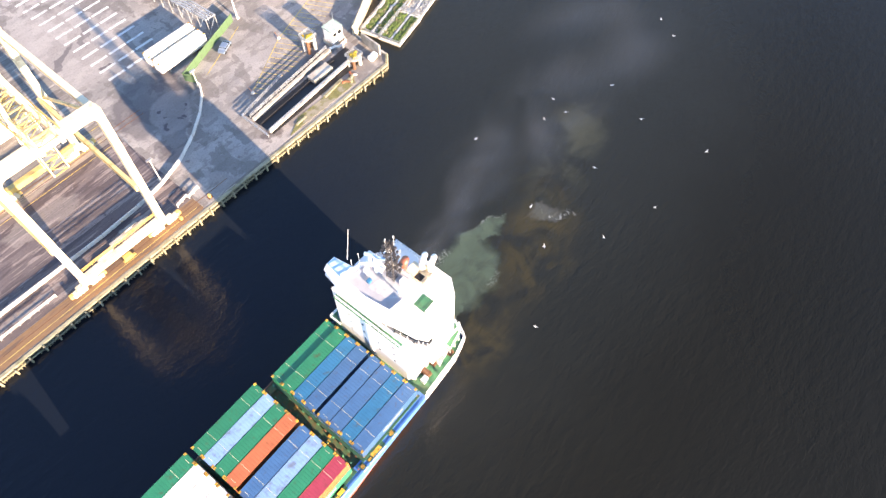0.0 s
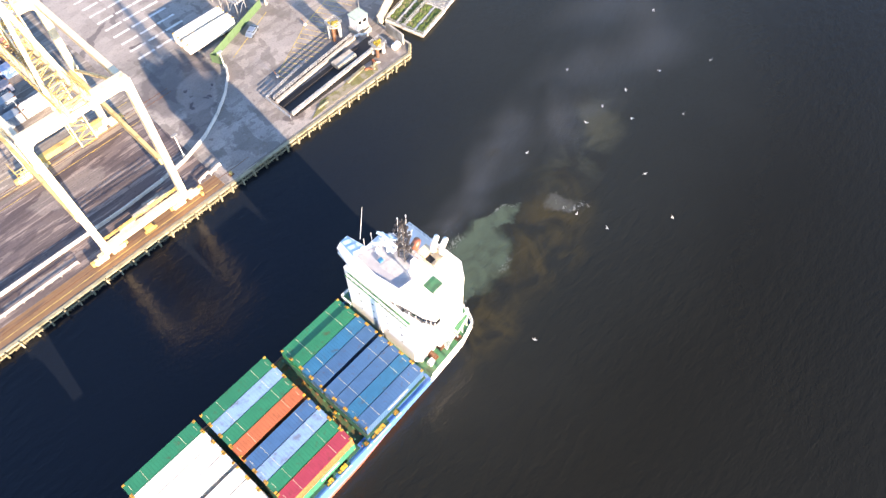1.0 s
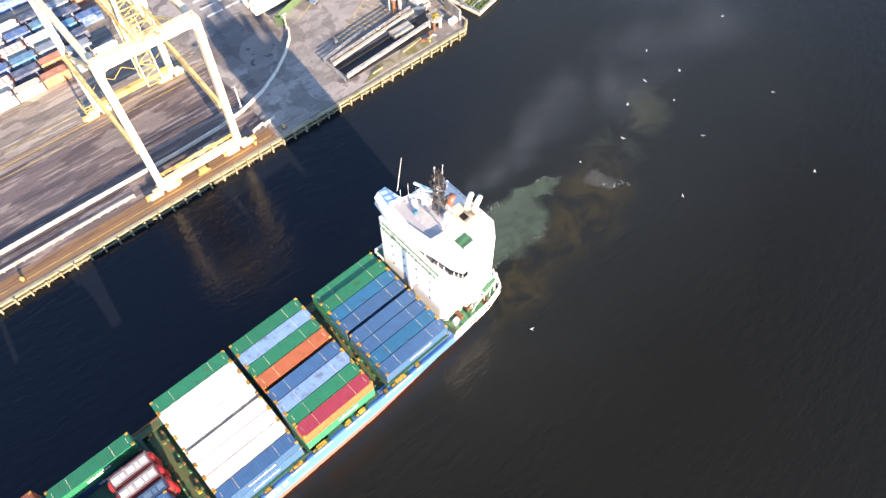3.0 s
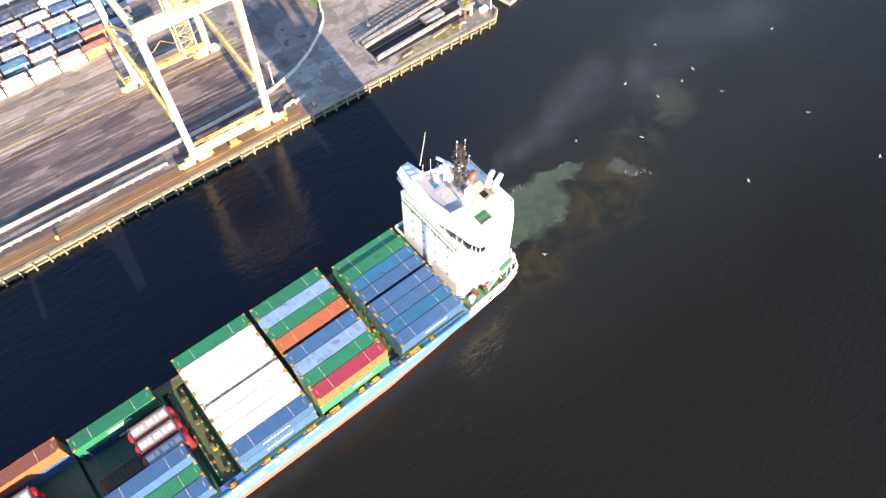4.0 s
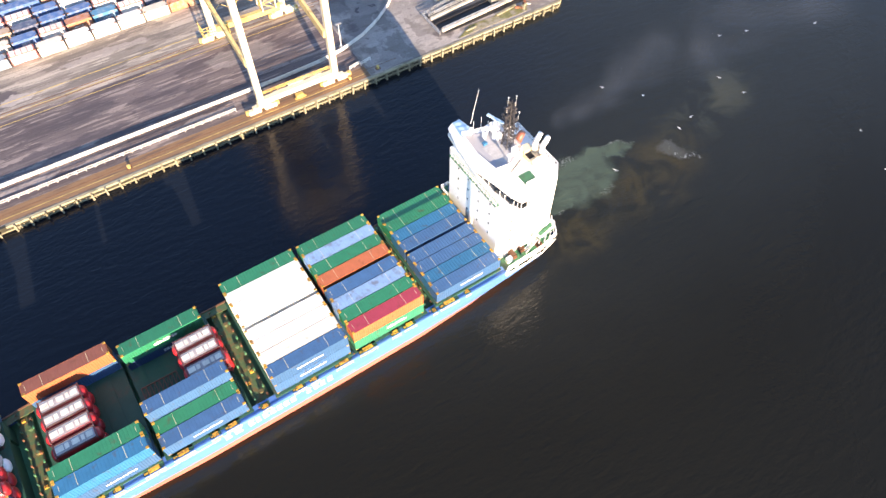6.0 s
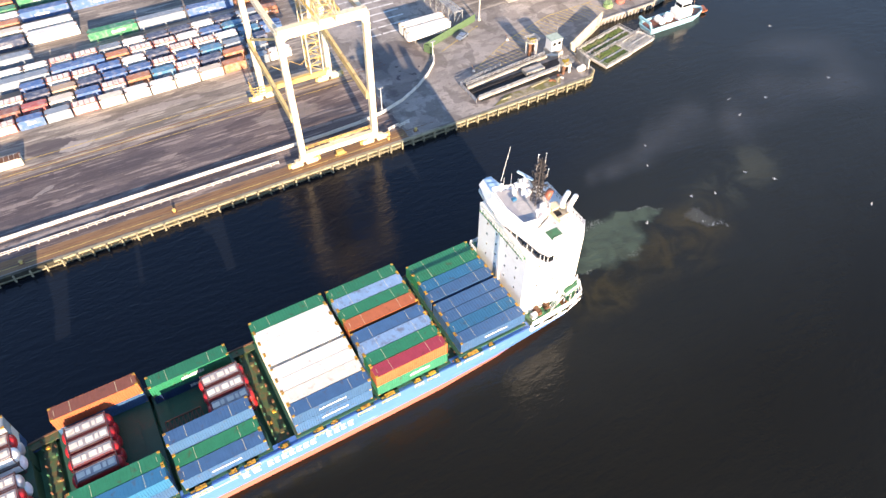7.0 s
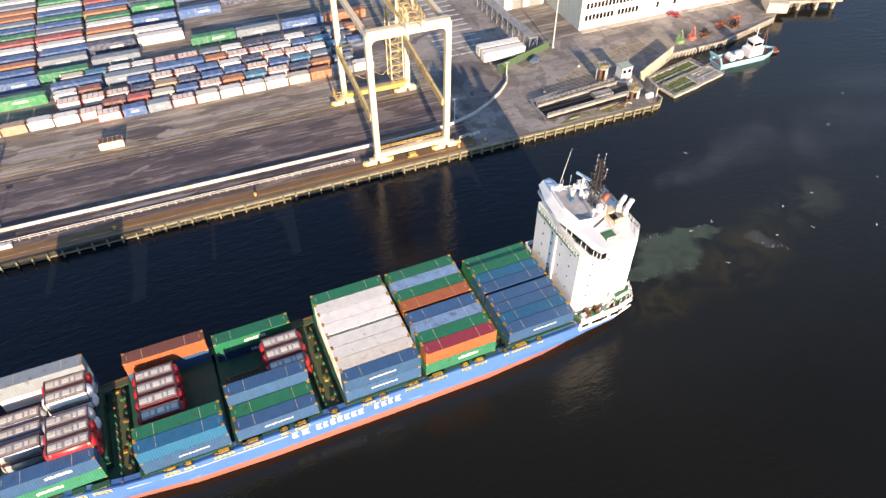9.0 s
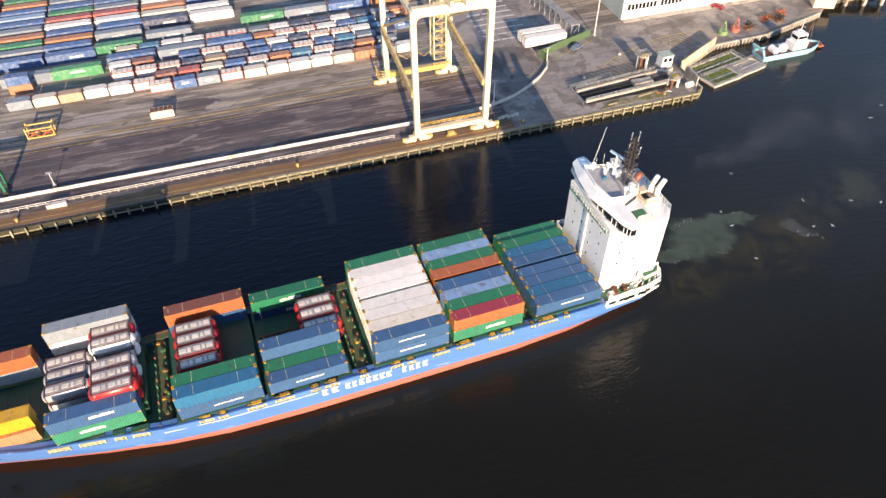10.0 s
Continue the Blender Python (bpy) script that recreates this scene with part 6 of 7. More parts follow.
def dolphin(u, v, h):
    ob = thing("mooring_dolphin", quay(u, v), "steel pile cluster with a yellow mossy cap", "dolphin", "pile clusters at the quay end")
    for a, c in ((-1, -0.7), (1, -0.7), (0, 0.8), (-1, 0.8), (1, 0.8)):
        bm = bmesh.new()
        tube(bm, (a, c, 0.0), (a, c, h), 0.42, 12)
        part("steel_post", bm, PALE_CONC if a * c < 0 else RUSTY, ob)
    bm = bmesh.new()
    tube(bm, (0, 0, h), (0, 0, h + 0.35), 1.75, 10, 1.6)
    part("cap", bm, CONCRETE, ob)
    bm = bmesh.new()
    for k in range(26):
        a, r = random.uniform(0, 6.28), random.uniform(0, 1.3)
        bmesh.ops.create_icosphere(bm, subdivisions=1, radius=random.uniform(0.2, 0.42), matrix=Matrix.Translation((r * math.cos(a), r * math.sin(a), h + 0.4)))
    part("growth", bm, LICHEN, ob, "yellow growth on the cap", kind="stuff")
    bm = bmesh.new()
    railing(bm, [(-1.6, -1.3, h + 0.35), (1.6, -1.3, h + 0.35), (1.6, 1.4, h + 0.35), (-1.6, 1.4, h + 0.35), (-1.6, -1.3, h + 0.35)], 0.9, 1.1, 0.04)
    part("cap_rail", bm, STEEL, ob)


dolphin(68.8, 17.2, 4.0)
dolphin(72.2, 5.4, 2.6)


def hut():
    ob = thing("control_hut", quay(74.8, 15.0), "white control hut with a green roof on a steel base", "hut")
    bm = bmesh.new()
    box(bm, -1.7, 1.7, -1.5, 1.5, 1.2, 4.6)
    part("wall", bm, WHITE, ob)
    bm = bmesh.new()
    box(bm, -1.9, 1.9, -1.7, 1.7, 4.6, 4.8)
    part("roof", bm, mat("pale_green_roof", (0.36, 0.45, 0.38), 0.7), ob)
    bm = bmesh.new()
    box(bm, -2.0, 2.0, -1.8, 1.8, 0.0, 1.2)
    part("base", bm, CONCRETE, ob)
    for x in (-0.8, 0.8):
        bm = bmesh.new()
        box(bm, x - 0.55, x + 0.55, -1.53, -1.49, 2.9, 4.0)
        part("window", bm, GLASS_DARK, ob)
    bm = bmesh.new()
    tube(bm, (1.3, 0.8, 4.8), (1.3, 0.8, 7.6), 0.06, 6)
    part("antenna", bm, STEEL, ob)


hut()


def ramp_wall():
    bm = bmesh.new()
    a, b2 = Vector((79.4, 13.0, 0)), Vector((97.6, 22.4, 0))
    beam(bm, (a.x, a.y, -1.4), (b2.x, b2.y, -1.4), 0.6, 0.6)
    n = 9
    for k in range(n):
        p, q = a.lerp(b2, k / n), a.lerp(b2, (k + 0.985) / n)
        beam(bm, (p.x, p.y, -0.6), (q.x, q.y, -0.6), 0.35, 6.4)
    solid("wall_ramp", bm, mat("pale_tan_concrete", (0.58, 0.50, 0.38), 0.8, 0, 0.15, 0.3, 6, (0.2, 0.2, 0.1), 0.5, 0.2, dirt_edge=(0.5, 0.65)), "pale concrete slab wall along the ramp", kind="structure", m=quay(0, 0))


ramp_wall()


def office():
    """The white office building with bands of windows."""
    ob = thing("office_building", quay(78.0, 46.0), "white office building with rows of windows and grey end cladding", "building")
    W, D, H = 64.0, 26.0, 15.5
    bm = bmesh.new()
    box(bm, 0, W, 0, D, 0, H)
    part("wall", bm, mat("white_render", (0.76, 0.76, 0.74), 0.7, 0, 0.06, 0.3, 5, (0.4, 0.38, 0.34), 0.3), ob)
    bm = bmesh.new()
    for k in range(12):
        box(bm, -0.12, -0.004, 0.1 + k * D / 12, (k + 0.93) * D / 12, 0.2, H - 0.2)
    part("end_cladding", bm, mat("grey_green_cladding", (0.42, 0.48, 0.46), 0.6, 0, 0.08), ob, "grey-green cladding panels")
    bm = bmesh.new()
    box(bm, -0.3, W + 0.3, -0.3, D + 0.3, H, H + 0.5)
    part("roof", bm, mat("grey_roof", (0.25, 0.25, 0.26), 0.8), ob)
    bm = bmesh.new()
    box(bm, -0.5, 0.5, -0.05, -0.01, 0, 1.9)
    pane = to_mesh(bm, "window", GLASS_DARK)
    for z in (3.0, 7.0, 11.0):
        for k in range(42):
            if z < 4 and k > 14 and k % 5:
                continue
            if random.random() < 0.9:
                w = part("window", pane, None, ob)
                w.location = (2.2 + k * 1.36, 0, z)
    bm = bmesh.new()
    box(bm, 0, W, -2.2, -0.01, 0.016, 0.16)
    part("step", bm, CONCRETE, ob)


office()


def shed():
    ob = thing("warehouse", quay(61.5, 68.0), "white gabled warehouse beside the trailer park", "building")
    bm = bmesh.new()
    box(bm, 0, 15, 0, 24, 0, 6)
    part("wall", bm, mat("white_cladding", (0.72, 0.73, 0.72), 0.6, 0, 0.06), ob)
    bm = bmesh.new()
    prism(bm, [(-0.3, -0.3), (15.3, -0.3), (15.3, 24.3), (-0.3, 24.3)], 6, 8.2, [(7.1, -0.3), (7.9, -0.3), (7.9, 24.3), (7.1, 24.3)])
    part("roof", bm, COLOURS["grey"], ob)
    bm = bmesh.new()
    for x in (3, 9.5):
        box(bm, x, x + 4.5, -0.05, -0.01, 0, 5)
    part("door", bm, STEEL, ob)


shed()


def pipe_rack():
    ob = thing("pipe_gantry", quay(58.0, 40.0), "grey steel pipe gantry beside the warehouse", "gantry")
    for k in range(11):
        bm = bmesh.new()
        v = k * 3.4
        u = -k * 0.25
        for a in (-1.3, 1.3):
            beam(bm, (u + a, v, 0), (u + a, v, 4.4), 0.18, 0.18)
        beam(bm, (u - 1.6, v, 4.4), (u + 1.6, v, 4.4), 0.2, 0.2)
        beam(bm, (u - 1.3, v, 0.4), (u + 1.3, v, 4.2), 0.1, 0.1)
        part("trestle", bm, STEEL, ob)
    bm = bmesh.new()
    for a in (-1.3, -0.6, 0.2, 1.2):
        beam(bm, (a, 0, 4.65), (a - 2.6, 34, 4.65), 0.28, 0.28)
    part("pipe", bm, STEEL, ob)
    bm = bmesh.new()
    for k in range(60):
        beam(bm, (-1.6 - k * 0.043, k * 0.57, 4.52), (1.6 - k * 0.043, k * 0.57, 4.52), 0.12, 0.06)
    part("grating_bar", bm, STEEL, ob)


pipe_rack()

# marked trailer bays
bays = thing("bay_marking", quay(0, 0), "white painted trailer bay lines on the asphalt", "", kind="structure")
for k in range(13):
    v = 46 + k * 3.6
    bm = bmesh.new()
    for a, c in ((31, 35.6), (36.3, 41.0), (41.4, 46.4)):
        box(bm, a, c, v, v + 0.7, 0.02, 0.026)
    part("bay_line", bm, LINE_WHITE, bays)
hatch = thing("hatch_marking", quay(0, 0), "yellow hatched no-parking marking on the asphalt", "", kind="structure")
BORDER = [(50.2, 17.5), (66.8, 26.3), (84.5, 31.8), (101.0, 32.4)]
for (a, b2), (c, d) in zip(BORDER, BORDER[1:]):
    n = round(math.hypot(c - a, d - b2) / 1.7)
    for k in range(n):
        p = Vector((a + (c - a) * k / n, b2 + (d - b2) * k / n, 0.022))
        reach = min(7.2, (p.y - 15.5) * 1.05)
        bm = bmesh.new()
        beam(bm, p, p + Vector((0.45 * reach, -0.89 * reach, 0)), 0.16, 0.012)
        part("hatch_line", bm, LINE_YELLOW, hatch)
for p, q in ((BORDER[0], BORDER[1]), (BORDER[1], BORDER[2]), (BORDER[2], BORDER[3]), ((47, 30), (63, 37))):
    bm = bmesh.new()
    beam(bm, (*p, 0.02), (*q, 0.02), 0.2, 0.012)
    part("edge_line", bm, LINE_YELLOW, hatch)


def buoy(u, v, colour, label):
    ob = thing("navigation_buoy", quay(u, v), label, "buoy")
    bm = bmesh.new()
    tube(bm, (0, 0, 0.02), (0, 0, 1.2), 1.5, 14, 1.5)
    part("float", bm, colour, ob)
    bm = bmesh.new()
    for k in range(4):
        a = k * math.pi / 2
        beam(bm, (1.1 * math.cos(a), 1.1 * math.sin(a), 1.2), (0.4 * math.cos(a), 0.4 * math.sin(a), 3.6), 0.14, 0.14)
    part("cage", bm, colour, ob)
    bm = bmesh.new()
    tube(bm, (0, 0, 3.5), (0, 0, 4.4), 0.35, 8, 0.1)
    part("lantern", bm, colour, ob)


buoy(104.0, 27.6, mat("faded_green_paint", (0.20, 0.32, 0.14), 0.7, 0, 0.3, 1, 8, RUST, 0.7), "green navigation buoy stored on the quay")
buoy(109.0, 28.0, mat("faded_red_paint", (0.48, 0.14, 0.11), 0.7, 0, 0.3, 1, 8, RUST, 0.7), "red navigation buoy stored on the quay")
for k, (u, v) in enumerate(((113.5, 27.8), (115.5, 29.5), (122, 30.5), (125, 32), (128, 31), (131, 33.5), (126.5, 29.2))):
    ob = thing("scrap_pile", quay(u, v), "heap of rusty chains and scrap metal on the quay", "scrap", "scrap heaps")
    bm = bmesh.new()
    r3 = random.Random(k)
    for _ in range(14):
        p = Vector((r3.uniform(-1.3, 1.3), r3.uniform(-1, 1), r3.uniform(0.1, 0.9)))
        beam(bm, p, p + Vector((r3.uniform(-1.2, 1.2), r3.uniform(-1.2, 1.2), r3.uniform(-0.1, 0.7))), 0.22, 0.22)
    box(bm, -1.2, 1.2, -0.8, 0.8, 0.02, 0.4)
    part("scrap", bm, (RUSTY, BLACK, COLOURS["orange"])[k % 3], ob)


def jetty():
    ob = thing("jetty", quay(0, 0), "concrete jetty with pale deck on round piles", "jetty")
    bm = bmesh.new()
    prism(bm, [(143.5, 33.5), (149.5, 30.5), (153.5, 38), (147.5, 41)], 0.1, 3.4)
    part("abutment", bm, mat("pale_tan_abutment", (0.60, 0.52, 0.40), 0.8, 0, 0.15), ob)
    bm = bmesh.new()
    prism(bm, [(152, 35.5), (172, 29), (174.5, 35), (153.5, 40)], 1.0, 1.7)
    part("deck", bm, CONCRETE, ob)
    for u, v in ((158, 34), (164, 32), (170, 30.5), (160, 37.5), (167, 35.5), (173, 33.6)):
        bm = bmesh.new()
        tube(bm, (u, v, -6), (u, v, 2.6 if u > 168 else 1.0), 0.6, 12)
        part("pile", bm, CONCRETE, ob)


jetty()


# ---- boats ----
def pontoon(x, y, rz, sx, sy, green):
    ob = thing("pontoon", pose(x, y, WATER_Z, 0, 0, rz), "floating timber pontoon with " + ("green planting beds" if green else "bare grey racks"), "pontoon", "moored pontoons")
    bm = bmesh.new()
    box(bm, -sx / 2, sx / 2, -sy / 2, sy / 2, -0.5, 0.55)
    part("float", bm, CONCRETE, ob)
    bm = bmesh.new()
    for a in (-1, 1):
        box(bm, -sx / 2, sx / 2, a * sy / 2 - 0.25, a * sy / 2 + 0.25, 0.55, 0.8)
        box(bm, a * sx / 2 - 0.25, a * sx / 2 + 0.25, -sy / 2, sy / 2, 0.55, 0.8)
    box(bm, -sx / 2, sx / 2, -0.2, 0.2, 0.55, 0.75)
    part("edge_timber", bm, PALE_CONC, ob)
    bm = bmesh.new()
    railing(bm, [(-sx / 2, sy / 2, 0.8), (-sx / 2, -sy / 2, 0.8), (sx / 2, -sy / 2, 0.8), (sx / 2, sy / 2, 0.8), (-sx / 2, sy / 2, 0.8)], 0.9, 1.8, 0.05, 2)
    part("rail", bm, STEEL, ob)
    r3 = random.Random(int(x))
    bm = bmesh.new()
    for _ in range(420 if green else 110):
        p = (r3.uniform(-sx / 2 + 0.6, sx / 2 - 0.6), r3.choice((-1, 1)) * r3.uniform(0.6, sy / 2 - 0.5), 0.62)
        if green:
            bmesh.ops.create_icosphere(bm, subdivisions=1, radius=r3.uniform(0.25, 0.6), matrix=Matrix.Translation(p) @ Matrix.Diagonal((1, 1, 0.7, 1)))
        else:
            beam(bm, p, (p[0] + r3.uniform(-1, 1), p[1] + r3.uniform(-0.6, 0.6), r3.uniform(0.7, 1.3)), 0.1, 0.1)
    part("planting" if green else "rack", bm, MOSS if green else STEEL, ob, kind="stuff")


pontoon(92.6, 63.6, 12, 19.0, 5.6, True)
pontoon(89.6, 57.4, 11, 11.0, 6.0, True)
pontoon(100.6, 59.6, 13, 10.0, 5.4, False)


def workboat():
    ob = thing("workboat", pose(118.0, 63.2, WATER_Z, 0, 0, 0), "turquoise and white workboat moored by the quay", "boat")
    bm = bmesh.new()
    plan = [(-11, -2.6), (6, -3.0), (10, -1.6), (11.5, 0), (10, 1.6), (6, 3.0), (-11, 2.6)]
    prism(bm, [(x * 0.95, y * 0.85) for x, y in plan], -0.8, 1.3, plan)
    part("hull", bm, TUG_BLUE, ob)
    bm = bmesh.new()
    prism(bm, [(x * 0.96, y * 0.9) for x, y in plan], 1.3, 1.36)
    part("deck", bm, COLOURS["brown"], ob)
    bm = bmesh.new()
    for a, b2 in zip(plan, plan[1:]):
        beam(bm, (*a, 1.6), (*b2, 1.6), 0.15, 0.7)
    part("bulwark", bm, TUG_BLUE, ob)
    bm = bmesh.new()
    box(bm, 0.2, 5.4, -1.9, 1.9, 1.36, 3.8)
    box(bm, 1.0, 4.6, -1.5, 1.5, 3.8, 6.4)
    house = part("wheelhouse", bm, WHITE, ob, "white wheelhouse")
    bm = bmesh.new()
    box(bm, 0.97, 4.63, -1.3, 1.3, 4.9, 5.8)
    box(bm, 1.2, 4.4, -1.53, 1.53, 4.9, 5.8)
    part("window", bm, GLASS_DARK, house)
    bm = bmesh.new()
    tube(bm, (2.6, 0, 6.4), (2.6, 0, 10.5), 0.12, 6)
    beam(bm, (2.6, -1.2, 8.6), (2.6, 1.2, 8.6), 0.1, 0.1)
    box(bm, 2.0, 3.2, -0.8, 0.8, 6.4, 7.2)
    part("mast", bm, WHITE, ob)
    bm = bmesh.new()
    bmesh.ops.create_uvsphere(bm, u_segments=12, v_segments=8, radius=1.5, matrix=Matrix.Translation((-2.6, -0.3, 2.4)))
    tube(bm, (-5.5, -1.4, 2.2), (-5.5, 1.4, 2.2), 1.1, 12)
    part("drum", bm, WHITE, ob, "white deck drum", smooth=False)
    bm = bmesh.new()
    beam(bm, (-10.5, -2.2, 1.4), (-11.8, -2.2, 4.2), 0.5, 0.5)
    beam(bm, (-10.5, 2.2, 1.4), (-11.8, 2.2, 4.2), 0.5, 0.5)
    beam(bm, (-11.8, -2.4, 4.0), (-11.8, 2.4, 4.0), 0.6, 0.6)
    part("stern_gantry", bm, TUG_BLUE, ob)
    bm = bmesh.new()
    for k in range(5):
        tube(bm, (10.8 + k * 0.5, -1.4, 0.8), (12.6 + k * 0.3, 1.6, 0.8), 0.2, 8)
    part("fender", bm, COLOURS["orange"], ob, "orange bow fender")
    bm = bmesh.new()
    beam(bm, (7.0, 1.2, 1.3), (9.8, 2.8, 7.4), 0.18, 0.18)
    beam(bm, (7.0, -1.2, 1.3), (9.8, 2.8, 7.4), 0.14, 0.14)
    part("derrick", bm, RUSTY, ob)


workboat()


# ---- gulls ----
def gull_template():
    d = {}
    bm = bmesh.new()
    tube(bm, (-0.26, 0, 0), (0.12, 0, 0.02), 0.05, 7, 0.10)
    tube(bm, (0.12, 0, 0.02), (0.34, 0, 0.03), 0.10, 7, 0.04)
    prism(bm, [(-0.5, -0.09), (-0.24, -0.04), (-0.24, 0.04), (-0.5, 0.09)], -0.012, 0.012)
    d["body"] = to_mesh(bm, "body", GULL_WHITE, False)
    for s, name in ((1, "left"), (-1, "right")):
        bm = bmesh.new()
        pts = [(0.14, 0.06), (0.16, 0.38), (0.02, 0.82), (-0.06, 0.84), (0.0, 0.40), (-0.10, 0.06)]
        lo = [bm.verts.new((x, s * y, 0.03 + 0.16 * y)) for x, y in pts]
        hi = [bm.verts.new((x, s * y, 0.05 + 0.16 * y)) for x, y in pts]
        for k in range(6):
            bm.faces.new((lo[k], lo[(k + 1) % 6], hi[(k + 1) % 6], hi[k]))
        bm.faces.new(lo)
        bm.faces.new(hi)
        d[name] = to_mesh(bm, "wing", GULL_WHITE)
    return d


GULL = gull_template()
GULLS = []


# ---- funnel smoke ----
def smoke_material():
    m = bpy.data.materials.new("thin_grey_smoke")
    m.use_nodes = True
    t = m.node_tree
    N, K = t.nodes, t.links
    N.remove(N["Principled BSDF"])
    tc = N.new("ShaderNodeTexCoord")
    info = N.new("ShaderNodeObjectInfo")
    off = N.new("ShaderNodeVectorMath")
    off.operation = "SCALE"
    off.inputs[0].default_value = (31, 17, 7)
    K.new(info.outputs["Random"], off.inputs["Scale"])
    add = N.new("ShaderNodeVectorMath")
    K.new(tc.outputs["Object"], add.inputs[0])
    K.new(off.outputs[0], add.inputs[1])
    nz = N.new("ShaderNodeTexNoise")
    nz.inputs["Scale"].default_value, nz.inputs["Detail"].default_value, nz.inputs["Distortion"].default_value = 0.9, 5, 0.25
    K.new(add.outputs[0], nz.inputs["Vector"])
    ln = N.new("ShaderNodeVectorMath")
    ln.operation = "LENGTH"
    K.new(tc.outputs["Object"], ln.inputs[0])
    fall = N.new("ShaderNodeMapRange")
    fall.interpolation_type = "SMOOTHSTEP"
    for k, x in zip(("From Min", "From Max", "To Min", "To Max"), (0.0, 1.0, 1.0, 0.0)):
        fall.inputs[k].default_value = x
    K.new(ln.outputs["Value"], fall.inputs[0])
    wisp = N.new("ShaderNodeMapRange")
    for k, x in zip(("From Min", "From Max", "To Min", "To Max"), (0.30, 0.85, 0.0, 0.085)):
        wisp.inputs[k].default_value = x
    K.new(nz.outputs["Fac"], wisp.inputs[0])
    mul = N.new("ShaderNodeMath")
    mul.operation = "MULTIPLY"
    K.new(fall.outputs[0], mul.inputs[0])
    K.new(wisp.outputs[0], mul.inputs[1])
    clear, dif = N.new("ShaderNodeBsdfTransparent"), N.new("ShaderNodeBsdfDiffuse")
    dif.inputs["Color"].default_value = (0.34, 0.38, 0.44, 1)
    mx = N.new("ShaderNodeMixShader")
    K.new(mul.outputs[0], mx.inputs[0])
    K.new(clear.outputs[0], mx.inputs[1])
    K.new(dif.outputs[0], mx.inputs[2])
    K.new(mx.outputs[0], N["Material Output"].inputs["Surface"])
    return m


SMOKE = []


def smoke():
    """Wisps of funnel smoke that drift aft over the water: one piece a wisp."""
    mt = smoke_material()
    bm = bmesh.new()
    n = 12
    grid = [[bm.verts.new((-1 + 2 * i / n, -1 + 2 * j / n, 0.12 * math.sin(4.1 * i / n) * math.cos(5.0 * j / n))) for j in range(n + 1)] for i in range(n + 1)]
    for i in range(n):
        for j in range(n):
            bm.faces.new((grid[i][j], grid[i + 1][j], grid[i + 1][j + 1], grid[i][j + 1]))
    me = to_mesh(bm, "wisp", mt, True)
    plume = thing("smoke_plume", pose(0, 0, 0), "thin grey exhaust smoke trailing over the water", "smoke")
    r3 = random.Random(11)
    x = 33.0
    while x < 112:
        s = 2.4 + (x - 33) * 0.13
        ob = part("wisp", me, mt, plume)
        ob.scale = (s * 1.7, s * 0.9, s * 0.5)
        SMOKE.append((ob, x, 2.6 + (x - 33) * 0.075 + r3.uniform(-0.10, 0.10) * (x - 25), 22.5 + r3.uniform(-0.6, 0.6), r3.uniform(-40, 40)))
        x += s * r3.uniform(0.5, 0.8)


smoke()


def gull(*flight):
    """flight: rows of seconds, x and y; the birds keep six metres up."""
    rows = [(t, x, y, 6.0) for t, x, y in flight]
    ob = thing("gull", pose(*rows[0][1:]), "white gull gliding low over the water", "gull", "gulls over the wash")
    ob.scale = (0.66, 0.66, 0.66)
    part("body", GULL["body"], None, ob)
    wings = []
    for k in ("left", "right"):
        wings.append(part("wing", GULL[k], None, ob))
    GULLS.append((ob, rows, wings))


def motions():
    for ob in RIDERS:
        m = ob.matrix_basis.copy()
        walk(ob, [(t, Matrix.Translation((SHIP_V[0] * (t - 5), SHIP_V[1] * (t - 5), 0)) @ m) for t in (0, 10)])
    for ob, x, y, z, turn in SMOKE:
        walk(ob, [(t, pose(x + 0.9 * (t - 3), y + 0.12 * (t - 3), z, 0, 0, turn + 1.2 * t)) for t in (0, 5, 10)])
    for ob, rows, wings in GULLS:
        out, last = [], None
        for k, (t, x, y, z) in enumerate(rows):
            a, b2 = rows[max(0, k - 1)], rows[min(len(rows) - 1, k + 1)]
            h = math.degrees(math.atan2(b2[2] - a[2], b2[1] - a[1]))
            if last is not None:
                while h - last > 180:
                    h -= 360
                while h - last < -180:
                    h += 360
                h = last + max(-80, min(80, h - last))
            last = h
            out.append((t, pose(x, y, z, 12 * math.sin(t * 0.9 + x), 0, h)))
        walk(ob, out)
        for s, w in zip((1, -1), wings):
            ph = (rows[0][1] * 0.7) % 6.28
            walk(w, [(k * 0.25, pose(0, 0, 0, s * (6 + 20 * math.sin(ph + 1.9 * k) * (0.5 + 0.5 * math.sin(0.3 * k + ph))), 0, 0)) for k in range(41)])


gull((0.0, 125.7, 1.0), (0.5, 123.2, -2.4), (1.0, 120.8, -6.0), (1.5, 119.7, -8.4), (2.0, 117.8, -10.0), (2.5, 114.8, -11.8), (4.0, 106.8, -20.1), (4.5, 105.4, -22.0), (5.0, 103.8, -23.7), (6.5, 99.8, -23.1), (7.0, 98.3, -21.2), (7.5, 96.3, -19.1), (8.0, 93.6, -17.5), (8.5, 91.1, -15.8), (9.0, 89.2, -12.6), (9.5, 87.3, -9.5), (10.0, 85.9, -5.9))
